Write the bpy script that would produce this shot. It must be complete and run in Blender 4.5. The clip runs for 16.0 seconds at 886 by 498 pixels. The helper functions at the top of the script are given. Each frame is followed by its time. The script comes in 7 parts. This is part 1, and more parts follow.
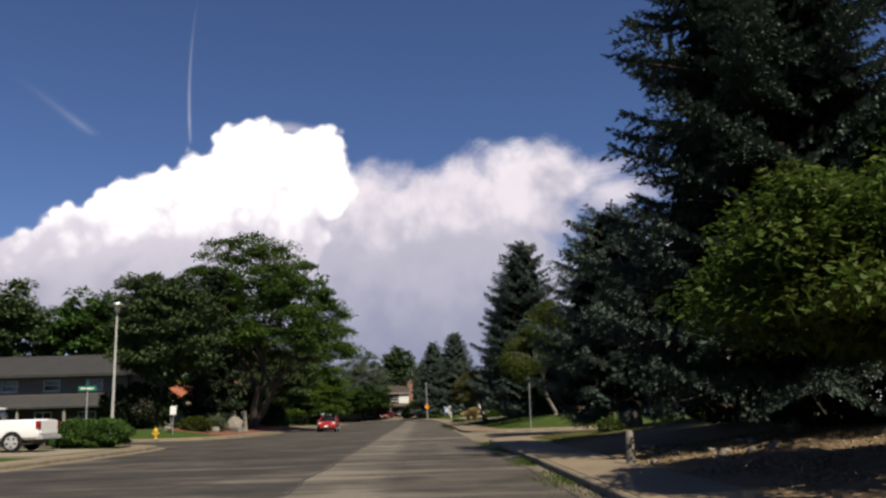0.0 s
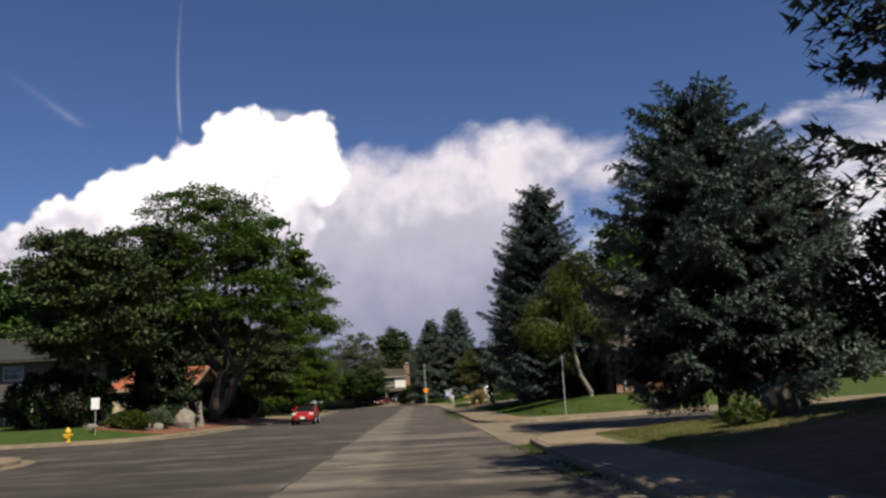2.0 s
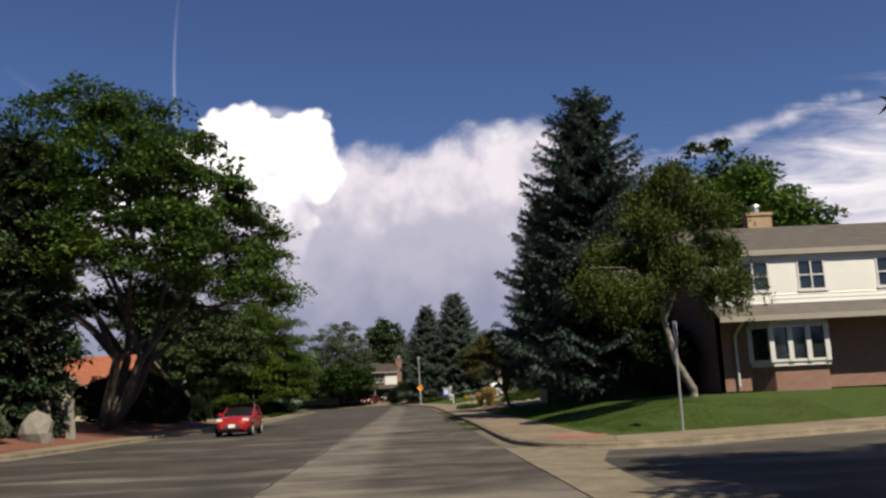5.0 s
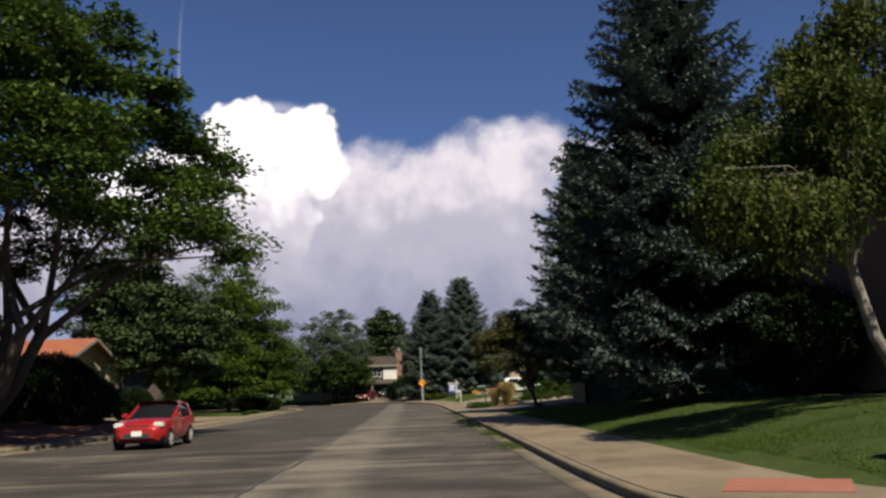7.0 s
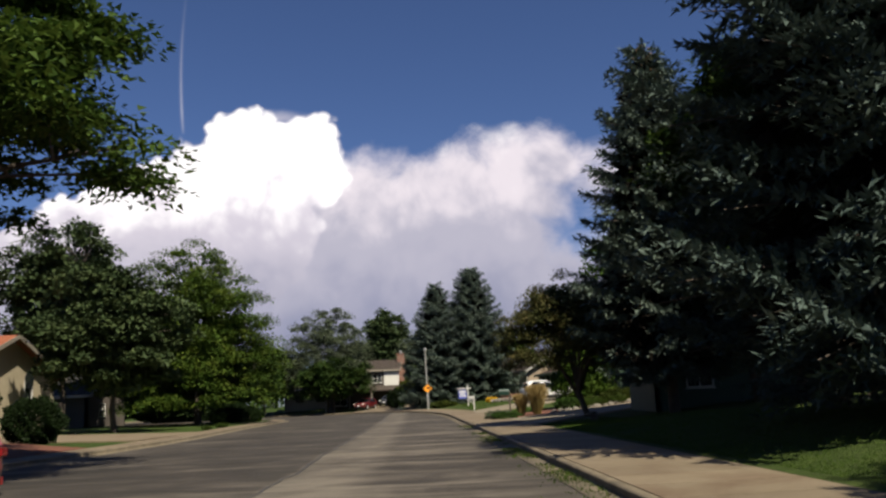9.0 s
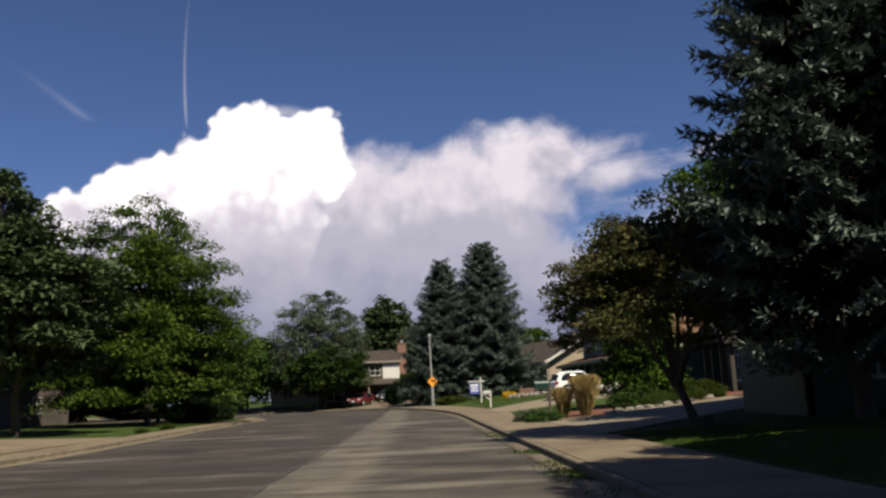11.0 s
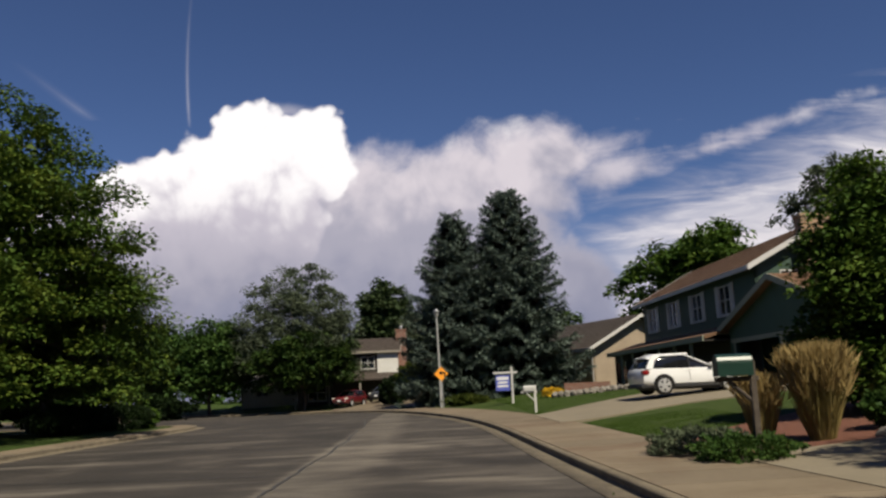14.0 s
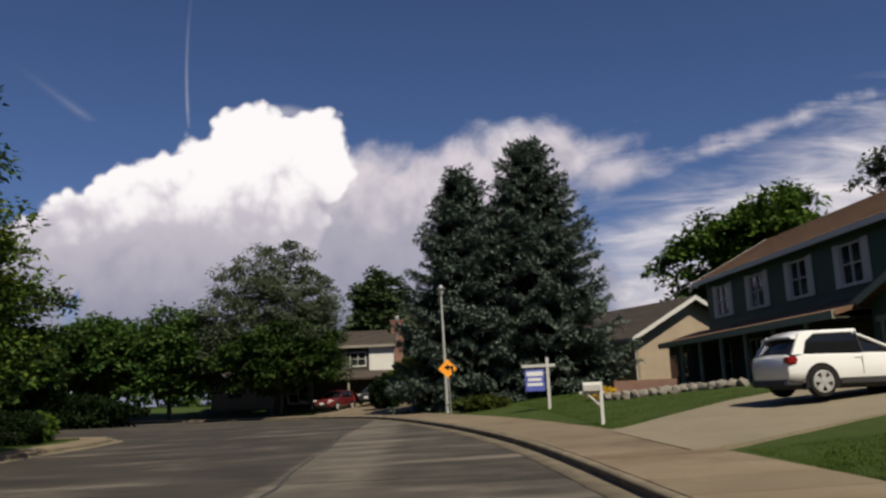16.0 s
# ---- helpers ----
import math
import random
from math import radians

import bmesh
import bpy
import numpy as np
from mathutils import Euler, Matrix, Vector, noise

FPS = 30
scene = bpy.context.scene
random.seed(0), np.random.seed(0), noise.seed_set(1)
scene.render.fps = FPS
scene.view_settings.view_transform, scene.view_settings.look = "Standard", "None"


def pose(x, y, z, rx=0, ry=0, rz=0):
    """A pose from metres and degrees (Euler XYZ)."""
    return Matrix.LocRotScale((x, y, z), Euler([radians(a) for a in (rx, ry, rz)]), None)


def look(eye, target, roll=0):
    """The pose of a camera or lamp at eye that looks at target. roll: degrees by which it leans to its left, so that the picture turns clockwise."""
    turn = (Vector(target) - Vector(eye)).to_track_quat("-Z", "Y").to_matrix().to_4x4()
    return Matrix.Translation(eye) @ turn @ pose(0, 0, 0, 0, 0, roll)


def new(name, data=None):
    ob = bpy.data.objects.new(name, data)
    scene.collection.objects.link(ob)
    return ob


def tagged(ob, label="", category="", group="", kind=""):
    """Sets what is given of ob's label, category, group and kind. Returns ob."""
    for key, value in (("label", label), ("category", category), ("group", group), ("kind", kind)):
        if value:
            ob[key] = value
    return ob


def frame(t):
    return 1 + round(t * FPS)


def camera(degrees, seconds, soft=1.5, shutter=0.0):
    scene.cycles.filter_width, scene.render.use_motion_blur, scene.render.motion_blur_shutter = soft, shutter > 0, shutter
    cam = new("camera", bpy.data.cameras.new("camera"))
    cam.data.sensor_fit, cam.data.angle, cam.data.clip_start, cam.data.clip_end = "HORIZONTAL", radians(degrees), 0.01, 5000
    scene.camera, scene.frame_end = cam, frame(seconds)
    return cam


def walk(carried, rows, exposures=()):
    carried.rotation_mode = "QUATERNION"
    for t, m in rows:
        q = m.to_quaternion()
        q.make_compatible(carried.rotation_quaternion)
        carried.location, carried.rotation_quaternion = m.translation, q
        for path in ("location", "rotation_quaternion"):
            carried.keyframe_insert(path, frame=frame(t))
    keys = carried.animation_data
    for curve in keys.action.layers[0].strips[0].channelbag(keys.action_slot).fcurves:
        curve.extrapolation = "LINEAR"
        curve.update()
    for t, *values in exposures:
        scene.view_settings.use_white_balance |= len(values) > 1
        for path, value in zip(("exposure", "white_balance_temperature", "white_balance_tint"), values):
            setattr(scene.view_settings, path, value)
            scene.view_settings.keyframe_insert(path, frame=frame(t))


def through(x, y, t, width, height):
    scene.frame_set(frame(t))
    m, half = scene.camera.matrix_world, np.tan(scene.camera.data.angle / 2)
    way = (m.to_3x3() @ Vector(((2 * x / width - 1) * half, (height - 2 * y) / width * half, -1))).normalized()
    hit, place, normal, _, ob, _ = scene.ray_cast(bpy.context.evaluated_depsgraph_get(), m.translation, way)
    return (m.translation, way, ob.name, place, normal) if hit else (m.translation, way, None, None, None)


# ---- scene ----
cam = camera(55.8, 16.0, 2.5)
METRES, EYE, TILT, LEAN, TURN = 114.0, 1.4, 11.1, 1.6, 0.0
ROWS = [
    (0.0, 0.0, 0.0, 0.0, 0.0, 0.0, -0.0),
    (0.5, -0.0012, 0.0339, -0.0063, -0.11, -0.56, 0.39),
    (1.0, -0.0018, 0.0639, -0.0119, -0.21, -0.77, 0.91),
    (1.5, -0.0025, 0.0977, -0.0185, -0.31, -1.04, 1.24),
    (2.0, -0.0036, 0.1306, -0.0248, -0.41, -1.1, 1.43),
    (2.5, -0.0042, 0.16, -0.0305, -0.51, -0.83, 1.75),
    (3.0, -0.005, 0.1925, -0.0369, -0.68, -1.22, 2.11),
    (3.5, -0.0055, 0.2215, -0.0428, -0.69, -1.44, 1.49),
    (4.0, -0.006, 0.2545, -0.0492, -0.71, -1.07, 1.17),
    (6.5, -0.0093, 0.4024, -0.078, -0.59, -1.42, 0.48),
    (7.0, -0.01, 0.4352, -0.0848, -0.52, -1.42, 0.33),
    (7.5, -0.0106, 0.4639, -0.0905, -0.47, -1.41, 0.33),
    (8.0, -0.0113, 0.4966, -0.0973, -0.34, -1.33, 0.19),
    (8.5, -0.0119, 0.525, -0.1028, -0.29, -1.36, 0.33),
    (9.0, -0.0127, 0.5577, -0.1093, -0.31, -0.93, 0.94),
    (11.5, -0.0174, 0.7107, -0.1394, -0.01, -1.28, 0.61),
    (12.0, -0.0183, 0.7437, -0.1458, 0.07, -0.89, 0.43),
    (12.5, -0.0193, 0.772, -0.1513, 0.09, -0.92, 0.23),
    (13.0, -0.0204, 0.8041, -0.1576, 0.14, -0.99, 0.3),
    (13.5, -0.0209, 0.8325, -0.1634, 0.11, -1.44, 0.74),
    (14.0, -0.0219, 0.8642, -0.1698, 0.1, -1.38, 0.89),
    (14.5, -0.0228, 0.8917, -0.1752, 0.09, -1.38, 0.74),
    (15.0, -0.024, 0.9228, -0.1816, 0.08, -1.37, 0.64),
    (15.5, -0.0248, 0.9498, -0.187, 0.05, -1.48, 0.77),
    (16.0, -0.0259, 0.9808, -0.193, 0.04, -1.26, 0.81),
]
walk(cam, [(t, pose(0, 0, EYE, TILT, LEAN, TURN) @ pose(METRES * x, METRES * y, METRES * z, 90 + pitch, roll, yaw)) for t, x, y, z, yaw, pitch, roll in ROWS],
     exposures=[(0, 1.0), (9.2, 0.98), (11.5, 0.9), (13.5, 0.73), (16, 0.62)])

# ---- world, sun, exposure ----
SUN_AZ, SUN_EL = radians(151), radians(52)   # clockwise from the street's direction
scene.view_settings.exposure = 1.0


def node(nt, kind, **kw):
    n = nt.nodes.new(kind)
    for k, v in kw.items():
        if k == "op":
            n.operation = v
        elif k == "blend":
            n.blend_type = v
        else:
            n.inputs[k].default_value = v
    return n


def calc(nt, op, a, b=None, clamp=False):
    n = nt.nodes.new("ShaderNodeMath")
    n.operation, n.use_clamp = op, clamp
    for i, v in enumerate((a, b)):
        if v is None:
            continue
        if isinstance(v, (int, float)):
            n.inputs[i].default_value = v
        else:
            nt.links.new(v, n.inputs[i])
    return n.outputs[0]


def ramp(nt, fac, stops, smooth=False):
    n = nt.nodes.new("ShaderNodeValToRGB")
    n.color_ramp.interpolation = "EASE" if smooth else "LINEAR"
    els = n.color_ramp.elements
    while len(els) < len(stops):
        els.new(0.5)
    for e, (p, c) in zip(els, stops):
        e.position = p
        e.color = (*c, 1) if isinstance(c, tuple) else (c, c, c, 1)
    nt.links.new(fac, n.inputs[0])
    return n.outputs[0]


def noise_at(nt, vec, scale, detail=4.0, rough=0.55, distort=0.0):
    n = nt.nodes.new("ShaderNodeTexNoise")
    n.inputs["Scale"].default_value = scale
    n.inputs["Detail"].default_value = detail
    n.inputs["Roughness"].default_value = rough
    n.inputs["Distortion"].default_value = distort
    nt.links.new(vec, n.inputs["Vector"])
    return n.outputs["Fac"]


def mixc(nt, fac, a, b, blend="MIX"):
    n = nt.nodes.new("ShaderNodeMix")
    n.data_type, n.blend_type = "RGBA", blend
    for sock, v in ((n.inputs[0], fac), (n.inputs[6], a), (n.inputs[7], b)):
        if isinstance(v, tuple):
            sock.default_value = (*v, 1)
        elif isinstance(v, (int, float)):
            sock.default_value = v
        else:
            nt.links.new(v, sock)
    return n.outputs[2]


def build_world():
    w = bpy.data.worlds.new("sky")
    scene.world = w
    w.use_nodes = True
    nt = w.node_tree
    nt.nodes.clear()
    sky = nt.nodes.new("ShaderNodeTexSky")
    sky.sky_type, sky.sun_disc = "NISHITA", False
    sky.sun_elevation, sky.sun_rotation = SUN_EL, SUN_AZ
    sky.altitude, sky.air_density, sky.dust_density, sky.ozone_density = 1700, 1.0, 0.3, 2.2
    blue = mixc(nt, 1.0, sky.outputs[0], (0.72, 0.80, 1.05), "MULTIPLY")
    bg = node(nt, "ShaderNodeBackground", Strength=SKY)
    nt.links.new(blue, bg.inputs[0])
    # a cumulus bank over the street's end, in slopes across (u) and up (v)
    tc = nt.nodes.new("ShaderNodeTexCoord")
    sep = nt.nodes.new("ShaderNodeSeparateXYZ")
    nt.links.new(tc.outputs["Generated"], sep.inputs[0])
    ahead = calc(nt, "MAXIMUM", sep.outputs[1], 0.05)
    u, v = calc(nt, "DIVIDE", sep.outputs[0], ahead), calc(nt, "DIVIDE", sep.outputs[2], ahead)
    flat = nt.nodes.new("ShaderNodeCombineXYZ")
    nt.links.new(u, flat.inputs[0])
    nt.links.new(v, flat.inputs[1])
    pt = flat.outputs[0]
    big = noise_at(nt, pt, 9.0, 6.0, 0.6)
    fbm = calc(nt, "SUBTRACT", noise_at(nt, pt, 17.0, 8.0, 0.62, 0.3), 0.5)

    def billow(scale):
        """Rounded heaps: high at the middle of each cell."""
        n = nt.nodes.new("ShaderNodeTexVoronoi")
        n.feature = "SMOOTH_F1"
        n.inputs["Scale"].default_value, n.inputs["Smoothness"].default_value = scale, 0.25
        warp = nt.nodes.new("ShaderNodeVectorMath")
        warp.operation = "ADD"
        jig = nt.nodes.new("ShaderNodeTexNoise")
        jig.inputs["Scale"].default_value = scale * 0.8
        small = nt.nodes.new("ShaderNodeVectorMath")
        small.operation = "SCALE"
        small.inputs["Scale"].default_value = 0.5 / scale
        nt.links.new(pt, jig.inputs["Vector"])
        nt.links.new(jig.outputs["Color"], small.inputs[0])
        nt.links.new(pt, warp.inputs[0])
        nt.links.new(small.outputs[0], warp.inputs[1])
        nt.links.new(warp.outputs[0], n.inputs["Vector"])
        return calc(nt, "SUBTRACT", 0.42, n.outputs["Distance"])
    heap, puff = billow(24.0), billow(58.0)
    lumps = calc(nt, "ADD", calc(nt, "ADD", calc(nt, "MULTIPLY", heap, 0.016), 0.006), calc(nt, "ADD", calc(nt, "MULTIPLY", puff, 0.012), calc(nt, "MULTIPLY", fbm, 0.024)))
    shreds = calc(nt, "ADD", calc(nt, "MULTIPLY", heap, 0.014), calc(nt, "MULTIPLY", fbm, 0.06))

    def ball(u0, v0, r, flat=1.0, tilt=0.0):
        """How far inside a round or flattened puff a place lies."""
        du, dv = calc(nt, "SUBTRACT", u, u0), calc(nt, "SUBTRACT", v, v0)
        if tilt:
            c, s = math.cos(radians(tilt)), math.sin(radians(tilt))
            du, dv = (calc(nt, "ADD", calc(nt, "MULTIPLY", du, c), calc(nt, "MULTIPLY", dv, s)), calc(nt, "SUBTRACT", calc(nt, "MULTIPLY", dv, c), calc(nt, "MULTIPLY", du, s)))
        if flat != 1.0:
            du = calc(nt, "MULTIPLY", du, flat)
        d = calc(nt, "SQRT", calc(nt, "ADD", calc(nt, "MULTIPLY", du, du), calc(nt, "MULTIPLY", dv, dv)))
        return calc(nt, "SUBTRACT", r, d)

    def union(rows):
        out = None
        for r in rows:
            f = ball(*r)
            if out is None:
                out = f
            else:
                out = calc(nt, "SMOOTH_MAX", out, f)
                out.node.inputs[2].default_value = 0.012
        return out
    tower = union([(-0.232, 0.316, 0.048), (-0.152, 0.312, 0.045), (-0.194, 0.303, 0.052), (-0.14, 0.278, 0.04), (-0.285, 0.28, 0.044), (-0.34, 0.262, 0.044), (-0.392, 0.238, 0.05),
                   (-0.445, 0.203, 0.06), (-0.505, 0.165, 0.066), (-0.6, 0.13, 0.08), (-0.24, 0.215, 0.1), (-0.36, 0.165, 0.085)])
    mass = union([(-0.065, 0.222, 0.062), (-0.018, 0.248, 0.052), (0.045, 0.258, 0.055), (0.1, 0.273, 0.052), (0.145, 0.281, 0.044), (0.128, 0.232, 0.045), (0.112, 0.198, 0.046),
                  (0.05, 0.165, 0.1), (-0.1, 0.165, 0.14), (0.0, 0.09, 0.13), (-0.3, 0.09, 0.15), (-0.6, 0.07, 0.16), (0.13, 0.1, 0.085), (0.192, 0.128, 0.026)])
    wing = union([(0.196, 0.29, 0.014, 0.26, 14), (0.215, 0.256, 0.017, 0.27, 13), (0.352, 0.288, 0.006, 0.08, 17), (0.44, 0.318, 0.004, 0.1, 17)])
    slant = nt.nodes.new("ShaderNodeMapping")
    slant.inputs["Rotation"].default_value = (0, 0, radians(-18))
    slant.inputs["Scale"].default_value = (6, 30, 1)
    nt.links.new(pt, slant.inputs[0])
    wisps = noise_at(nt, slant.outputs[0], 1.0, 5.0, 0.6, 0.8)

    def edge_of(field, lo, hi, top):
        return ramp(nt, calc(nt, "DIVIDE", calc(nt, "SUBTRACT", field, lo), hi - lo, True), [(0.0, 0.0), (1.0, top)], True)
    a_tower = edge_of(calc(nt, "ADD", tower, lumps), -0.002, 0.007, 1.0)
    a_mass = edge_of(calc(nt, "ADD", calc(nt, "ADD", mass, 0.004), shreds), -0.012, 0.026, 0.97)
    a_wing = edge_of(calc(nt, "ADD", calc(nt, "ADD", wing, calc(nt, "MULTIPLY", shreds, 0.55)), calc(nt, "MULTIPLY", calc(nt, "SUBTRACT", wisps, 0.5), 0.035)), -0.012, 0.016, 0.8)
    # thin streaked haze across the east of the sky, a cap on the tower
    rise = calc(nt, "SUBTRACT", calc(nt, "ADD", calc(nt, "MULTIPLY", u, 0.36), 0.165), v)
    reach = ramp(nt, calc(nt, "SUBTRACT", u, 0.08), [(0.03, 0.0), (0.14, 1.0)], True)
    haze = calc(nt, "MULTIPLY", ramp(nt, calc(nt, "ADD", rise, calc(nt, "MULTIPLY", calc(nt, "SUBTRACT", wisps, 0.5), 0.14)), [(0.0, 0.0), (0.09, 1.0)], True), reach)
    a_haze = calc(nt, "MULTIPLY", haze, calc(nt, "ADD", ramp(nt, wisps, [(0.25, 0.2), (0.72, 0.75)]), ramp(nt, rise, [(0.03, 0.0), (0.17, 0.55)], True), True))
    cap = ball(-0.185, 0.354, 0.013, 0.24, -7)
    a_cap = edge_of(calc(nt, "ADD", cap, calc(nt, "MULTIPLY", fbm, 0.015)), 0.0, 0.014, 0.42)
    a_veil = calc(nt, "MAXIMUM", a_wing, calc(nt, "MAXIMUM", a_haze, a_cap))
    # old vapour trails
    def trail(u0, v0, u1, v1, width, bend):
        k = calc(nt, "DIVIDE", calc(nt, "SUBTRACT", v, v0), v1 - v0, True)
        mid = calc(nt, "ADD", calc(nt, "MULTIPLY", k, u1 - u0), u0)
        arc = calc(nt, "MULTIPLY", calc(nt, "MULTIPLY", k, calc(nt, "SUBTRACT", 1.0, k)), bend)
        off = calc(nt, "ABSOLUTE", calc(nt, "SUBTRACT", u, calc(nt, "ADD", mid, arc)))
        line = calc(nt, "SUBTRACT", 1.0, calc(nt, "DIVIDE", off, width), True)
        ends = calc(nt, "MULTIPLY", calc(nt, "POWER", calc(nt, "MULTIPLY", k, 6.0, True), 0.6), calc(nt, "POWER", calc(nt, "SUBTRACT", 1.0, k), 1.3))
        return calc(nt, "MULTIPLY", calc(nt, "MULTIPLY", line, line), calc(nt, "MULTIPLY", ends, calc(nt, "ADD", big, 0.25)))
    trails = calc(nt, "ADD", calc(nt, "MULTIPLY", trail(-0.306, 0.338, -0.302, 0.54, 0.004, -0.022), 0.5),
                  calc(nt, "MULTIPLY", trail(-0.425, 0.352, -0.535, 0.44, 0.016, 0.0), 0.16), True)
    high = calc(nt, "DIVIDE", v, 0.36, True)
    tall_map = nt.nodes.new("ShaderNodeMapping")
    tall_map.inputs["Scale"].default_value = (1.25, 0.95, 1)
    nt.links.new(pt, tall_map.inputs[0])
    soft = noise_at(nt, tall_map.outputs[0], 13.0, 6.0, 0.55, 0.35)
    mottle = calc(nt, "ADD", calc(nt, "MULTIPLY", calc(nt, "SUBTRACT", soft, 0.5), 0.75), calc(nt, "ADD", calc(nt, "MULTIPLY", heap, 0.24), calc(nt, "MULTIPLY", puff, 0.1)))
    lit = calc(nt, "ADD", calc(nt, "MULTIPLY", high, 0.8), calc(nt, "MULTIPLY", mottle, calc(nt, "ADD", calc(nt, "MULTIPLY", high, 0.8), 0.03)))
    grey = ramp(nt, lit, [(0.12, (0.29, 0.30, 0.42)), (0.40, (0.50, 0.48, 0.57)), (0.62, (0.86, 0.78, 0.83)), (0.86, (1.1, 1.03, 1.03))], True)
    white = ramp(nt, lit, [(0.2, (0.36, 0.35, 0.45)), (0.42, (0.74, 0.68, 0.76)), (0.58, (1.22, 1.17, 1.17))], True)
    tone = mixc(nt, calc(nt, "MULTIPLY", a_tower, ramp(nt, v, [(0.12, 0.0), (0.27, 1.0)], True)), grey, white)
    pale = ramp(nt, wisps, [(0.3, (0.62, 0.6, 0.68)), (0.7, (0.98, 0.92, 0.95))])
    tone = mixc(nt, calc(nt, "MULTIPLY", haze, calc(nt, "SUBTRACT", 1.0, calc(nt, "MAXIMUM", a_mass, a_wing)), True), tone, pale)
    bgc = node(nt, "ShaderNodeBackground", Strength=CLOUD)
    nt.links.new(tone, bgc.inputs[0])
    alpha = calc(nt, "MAXIMUM", calc(nt, "MAXIMUM", a_tower, a_mass), calc(nt, "MAXIMUM", a_veil, trails), True)
    front = calc(nt, "GREATER_THAN", sep.outputs[1], 0.06)
    alpha = calc(nt, "MULTIPLY", alpha, front)
    mix = nt.nodes.new("ShaderNodeMixShader")
    nt.links.new(alpha, mix.inputs[0])
    nt.links.new(bg.outputs[0], mix.inputs[1])
    nt.links.new(bgc.outputs[0], mix.inputs[2])
    out = nt.nodes.new("ShaderNodeOutputWorld")
    nt.links.new(mix.outputs[0], out.inputs[0])


SKY, CLOUD = 0.040, 0.53
build_world()
lamp = bpy.data.lights.new("sun", "SUN")
lamp.energy, lamp.angle, lamp.color = 4.3, radians(0.6), (1.0, 0.905, 0.725)
sun = new("sun", lamp)
to_sun = Vector((math.sin(SUN_AZ) * math.cos(SUN_EL), math.cos(SUN_AZ) * math.cos(SUN_EL), math.sin(SUN_EL)))
sun.matrix_world = look(to_sun * 200 + Vector((0, 80, 0)), (0, 80, 0))


# ---- materials ----
def surface(name, a, b, scale=3.0, rough=0.7, fine=0.0, bump=0.0, metal=0.0, coat=0.0, vary=0.0, spec=0.5, stain=None):
    """Two tones mixed by coarse and fine noise, with relief; vary: spread of brightness between objects; stain: the colour of broad old stains."""
    m = bpy.data.materials.new(name)
    m.use_nodes = True
    nt = m.node_tree
    p = nt.nodes["Principled BSDF"]
    tc = nt.nodes.new("ShaderNodeTexCoord")
    vec = tc.outputs["Object"]
    big = noise_at(nt, vec, scale, 5.0, 0.6)
    col = mixc(nt, ramp(nt, big, [(0.3, 0.0), (0.7, 1.0)]), a, b)
    small = noise_at(nt, vec, scale * 14, 4.0, 0.65)
    if fine:
        col = mixc(nt, calc(nt, "MULTIPLY", ramp(nt, small, [(0.35, 0.0), (0.7, 1.0)]), fine), col, tuple(0.45 * c for c in a))
    if stain:
        spots = ramp(nt, noise_at(nt, vec, 0.33, 6.0, 0.65, 0.8), [(0.5, 0.0), (0.66, 0.85)])
        col = mixc(nt, spots, col, stain)
    if vary:
        info = nt.nodes.new("ShaderNodeObjectInfo")
        k = calc(nt, "ADD", calc(nt, "MULTIPLY", info.outputs["Random"], vary), 1.0 - vary / 2)
        grey = nt.nodes.new("ShaderNodeCombineXYZ")
        for i in range(3):
            nt.links.new(k, grey.inputs[i])
        col = mixc(nt, 1.0, col, grey.outputs[0], "MULTIPLY")
    nt.links.new(col, p.inputs["Base Color"])
    p.inputs["Roughness"].default_value = rough
    p.inputs["Metallic"].default_value = metal
    p.inputs["Coat Weight"].default_value = coat
    p.inputs["Specular IOR Level"].default_value = spec
    if bump:
        bp = nt.nodes.new("ShaderNodeBump")
        bp.inputs["Strength"].default_value = bump
        bp.inputs["Distance"].default_value = 0.02
        nt.links.new(small, bp.inputs["Height"])
        nt.links.new(bp.outputs[0], p.inputs["Normal"])
    return m


def foliage(name, dark, mid, light, through=0.25, rough=0.6, patch=0.6, each=0.4):
    """Leaf tones that change from leaf to leaf and, slowly, across the crown."""
    m = bpy.data.materials.new(name)
    m.use_nodes = True
    nt = m.node_tree
    p = nt.nodes["Principled BSDF"]
    geo = nt.nodes.new("ShaderNodeNewGeometry")
    tc = nt.nodes.new("ShaderNodeTexCoord")
    slow = noise_at(nt, tc.outputs["Object"], patch, 3.0, 0.6)
    k = calc(nt, "ADD", calc(nt, "MULTIPLY", geo.outputs["Random Per Island"], each), calc(nt, "MULTIPLY", slow, 1.05 - each))
    col = ramp(nt, k, [(0.15, dark), (0.5, mid), (0.85, light)])
    nt.links.new(col, p.inputs["Base Color"])
    p.inputs["Roughness"].default_value = rough
    p.inputs["Specular IOR Level"].default_value = 0.1
    tr = nt.nodes.new("ShaderNodeBsdfTranslucent")
    nt.links.new(col, tr.inputs[0])
    mix = nt.nodes.new("ShaderNodeMixShader")
    mix.inputs[0].default_value = through
    nt.links.new(p.outputs[0], mix.inputs[1])
    nt.links.new(tr.outputs[0], mix.inputs[2])
    nt.links.new(mix.outputs[0], nt.nodes["Material Output"].inputs[0])
    return m


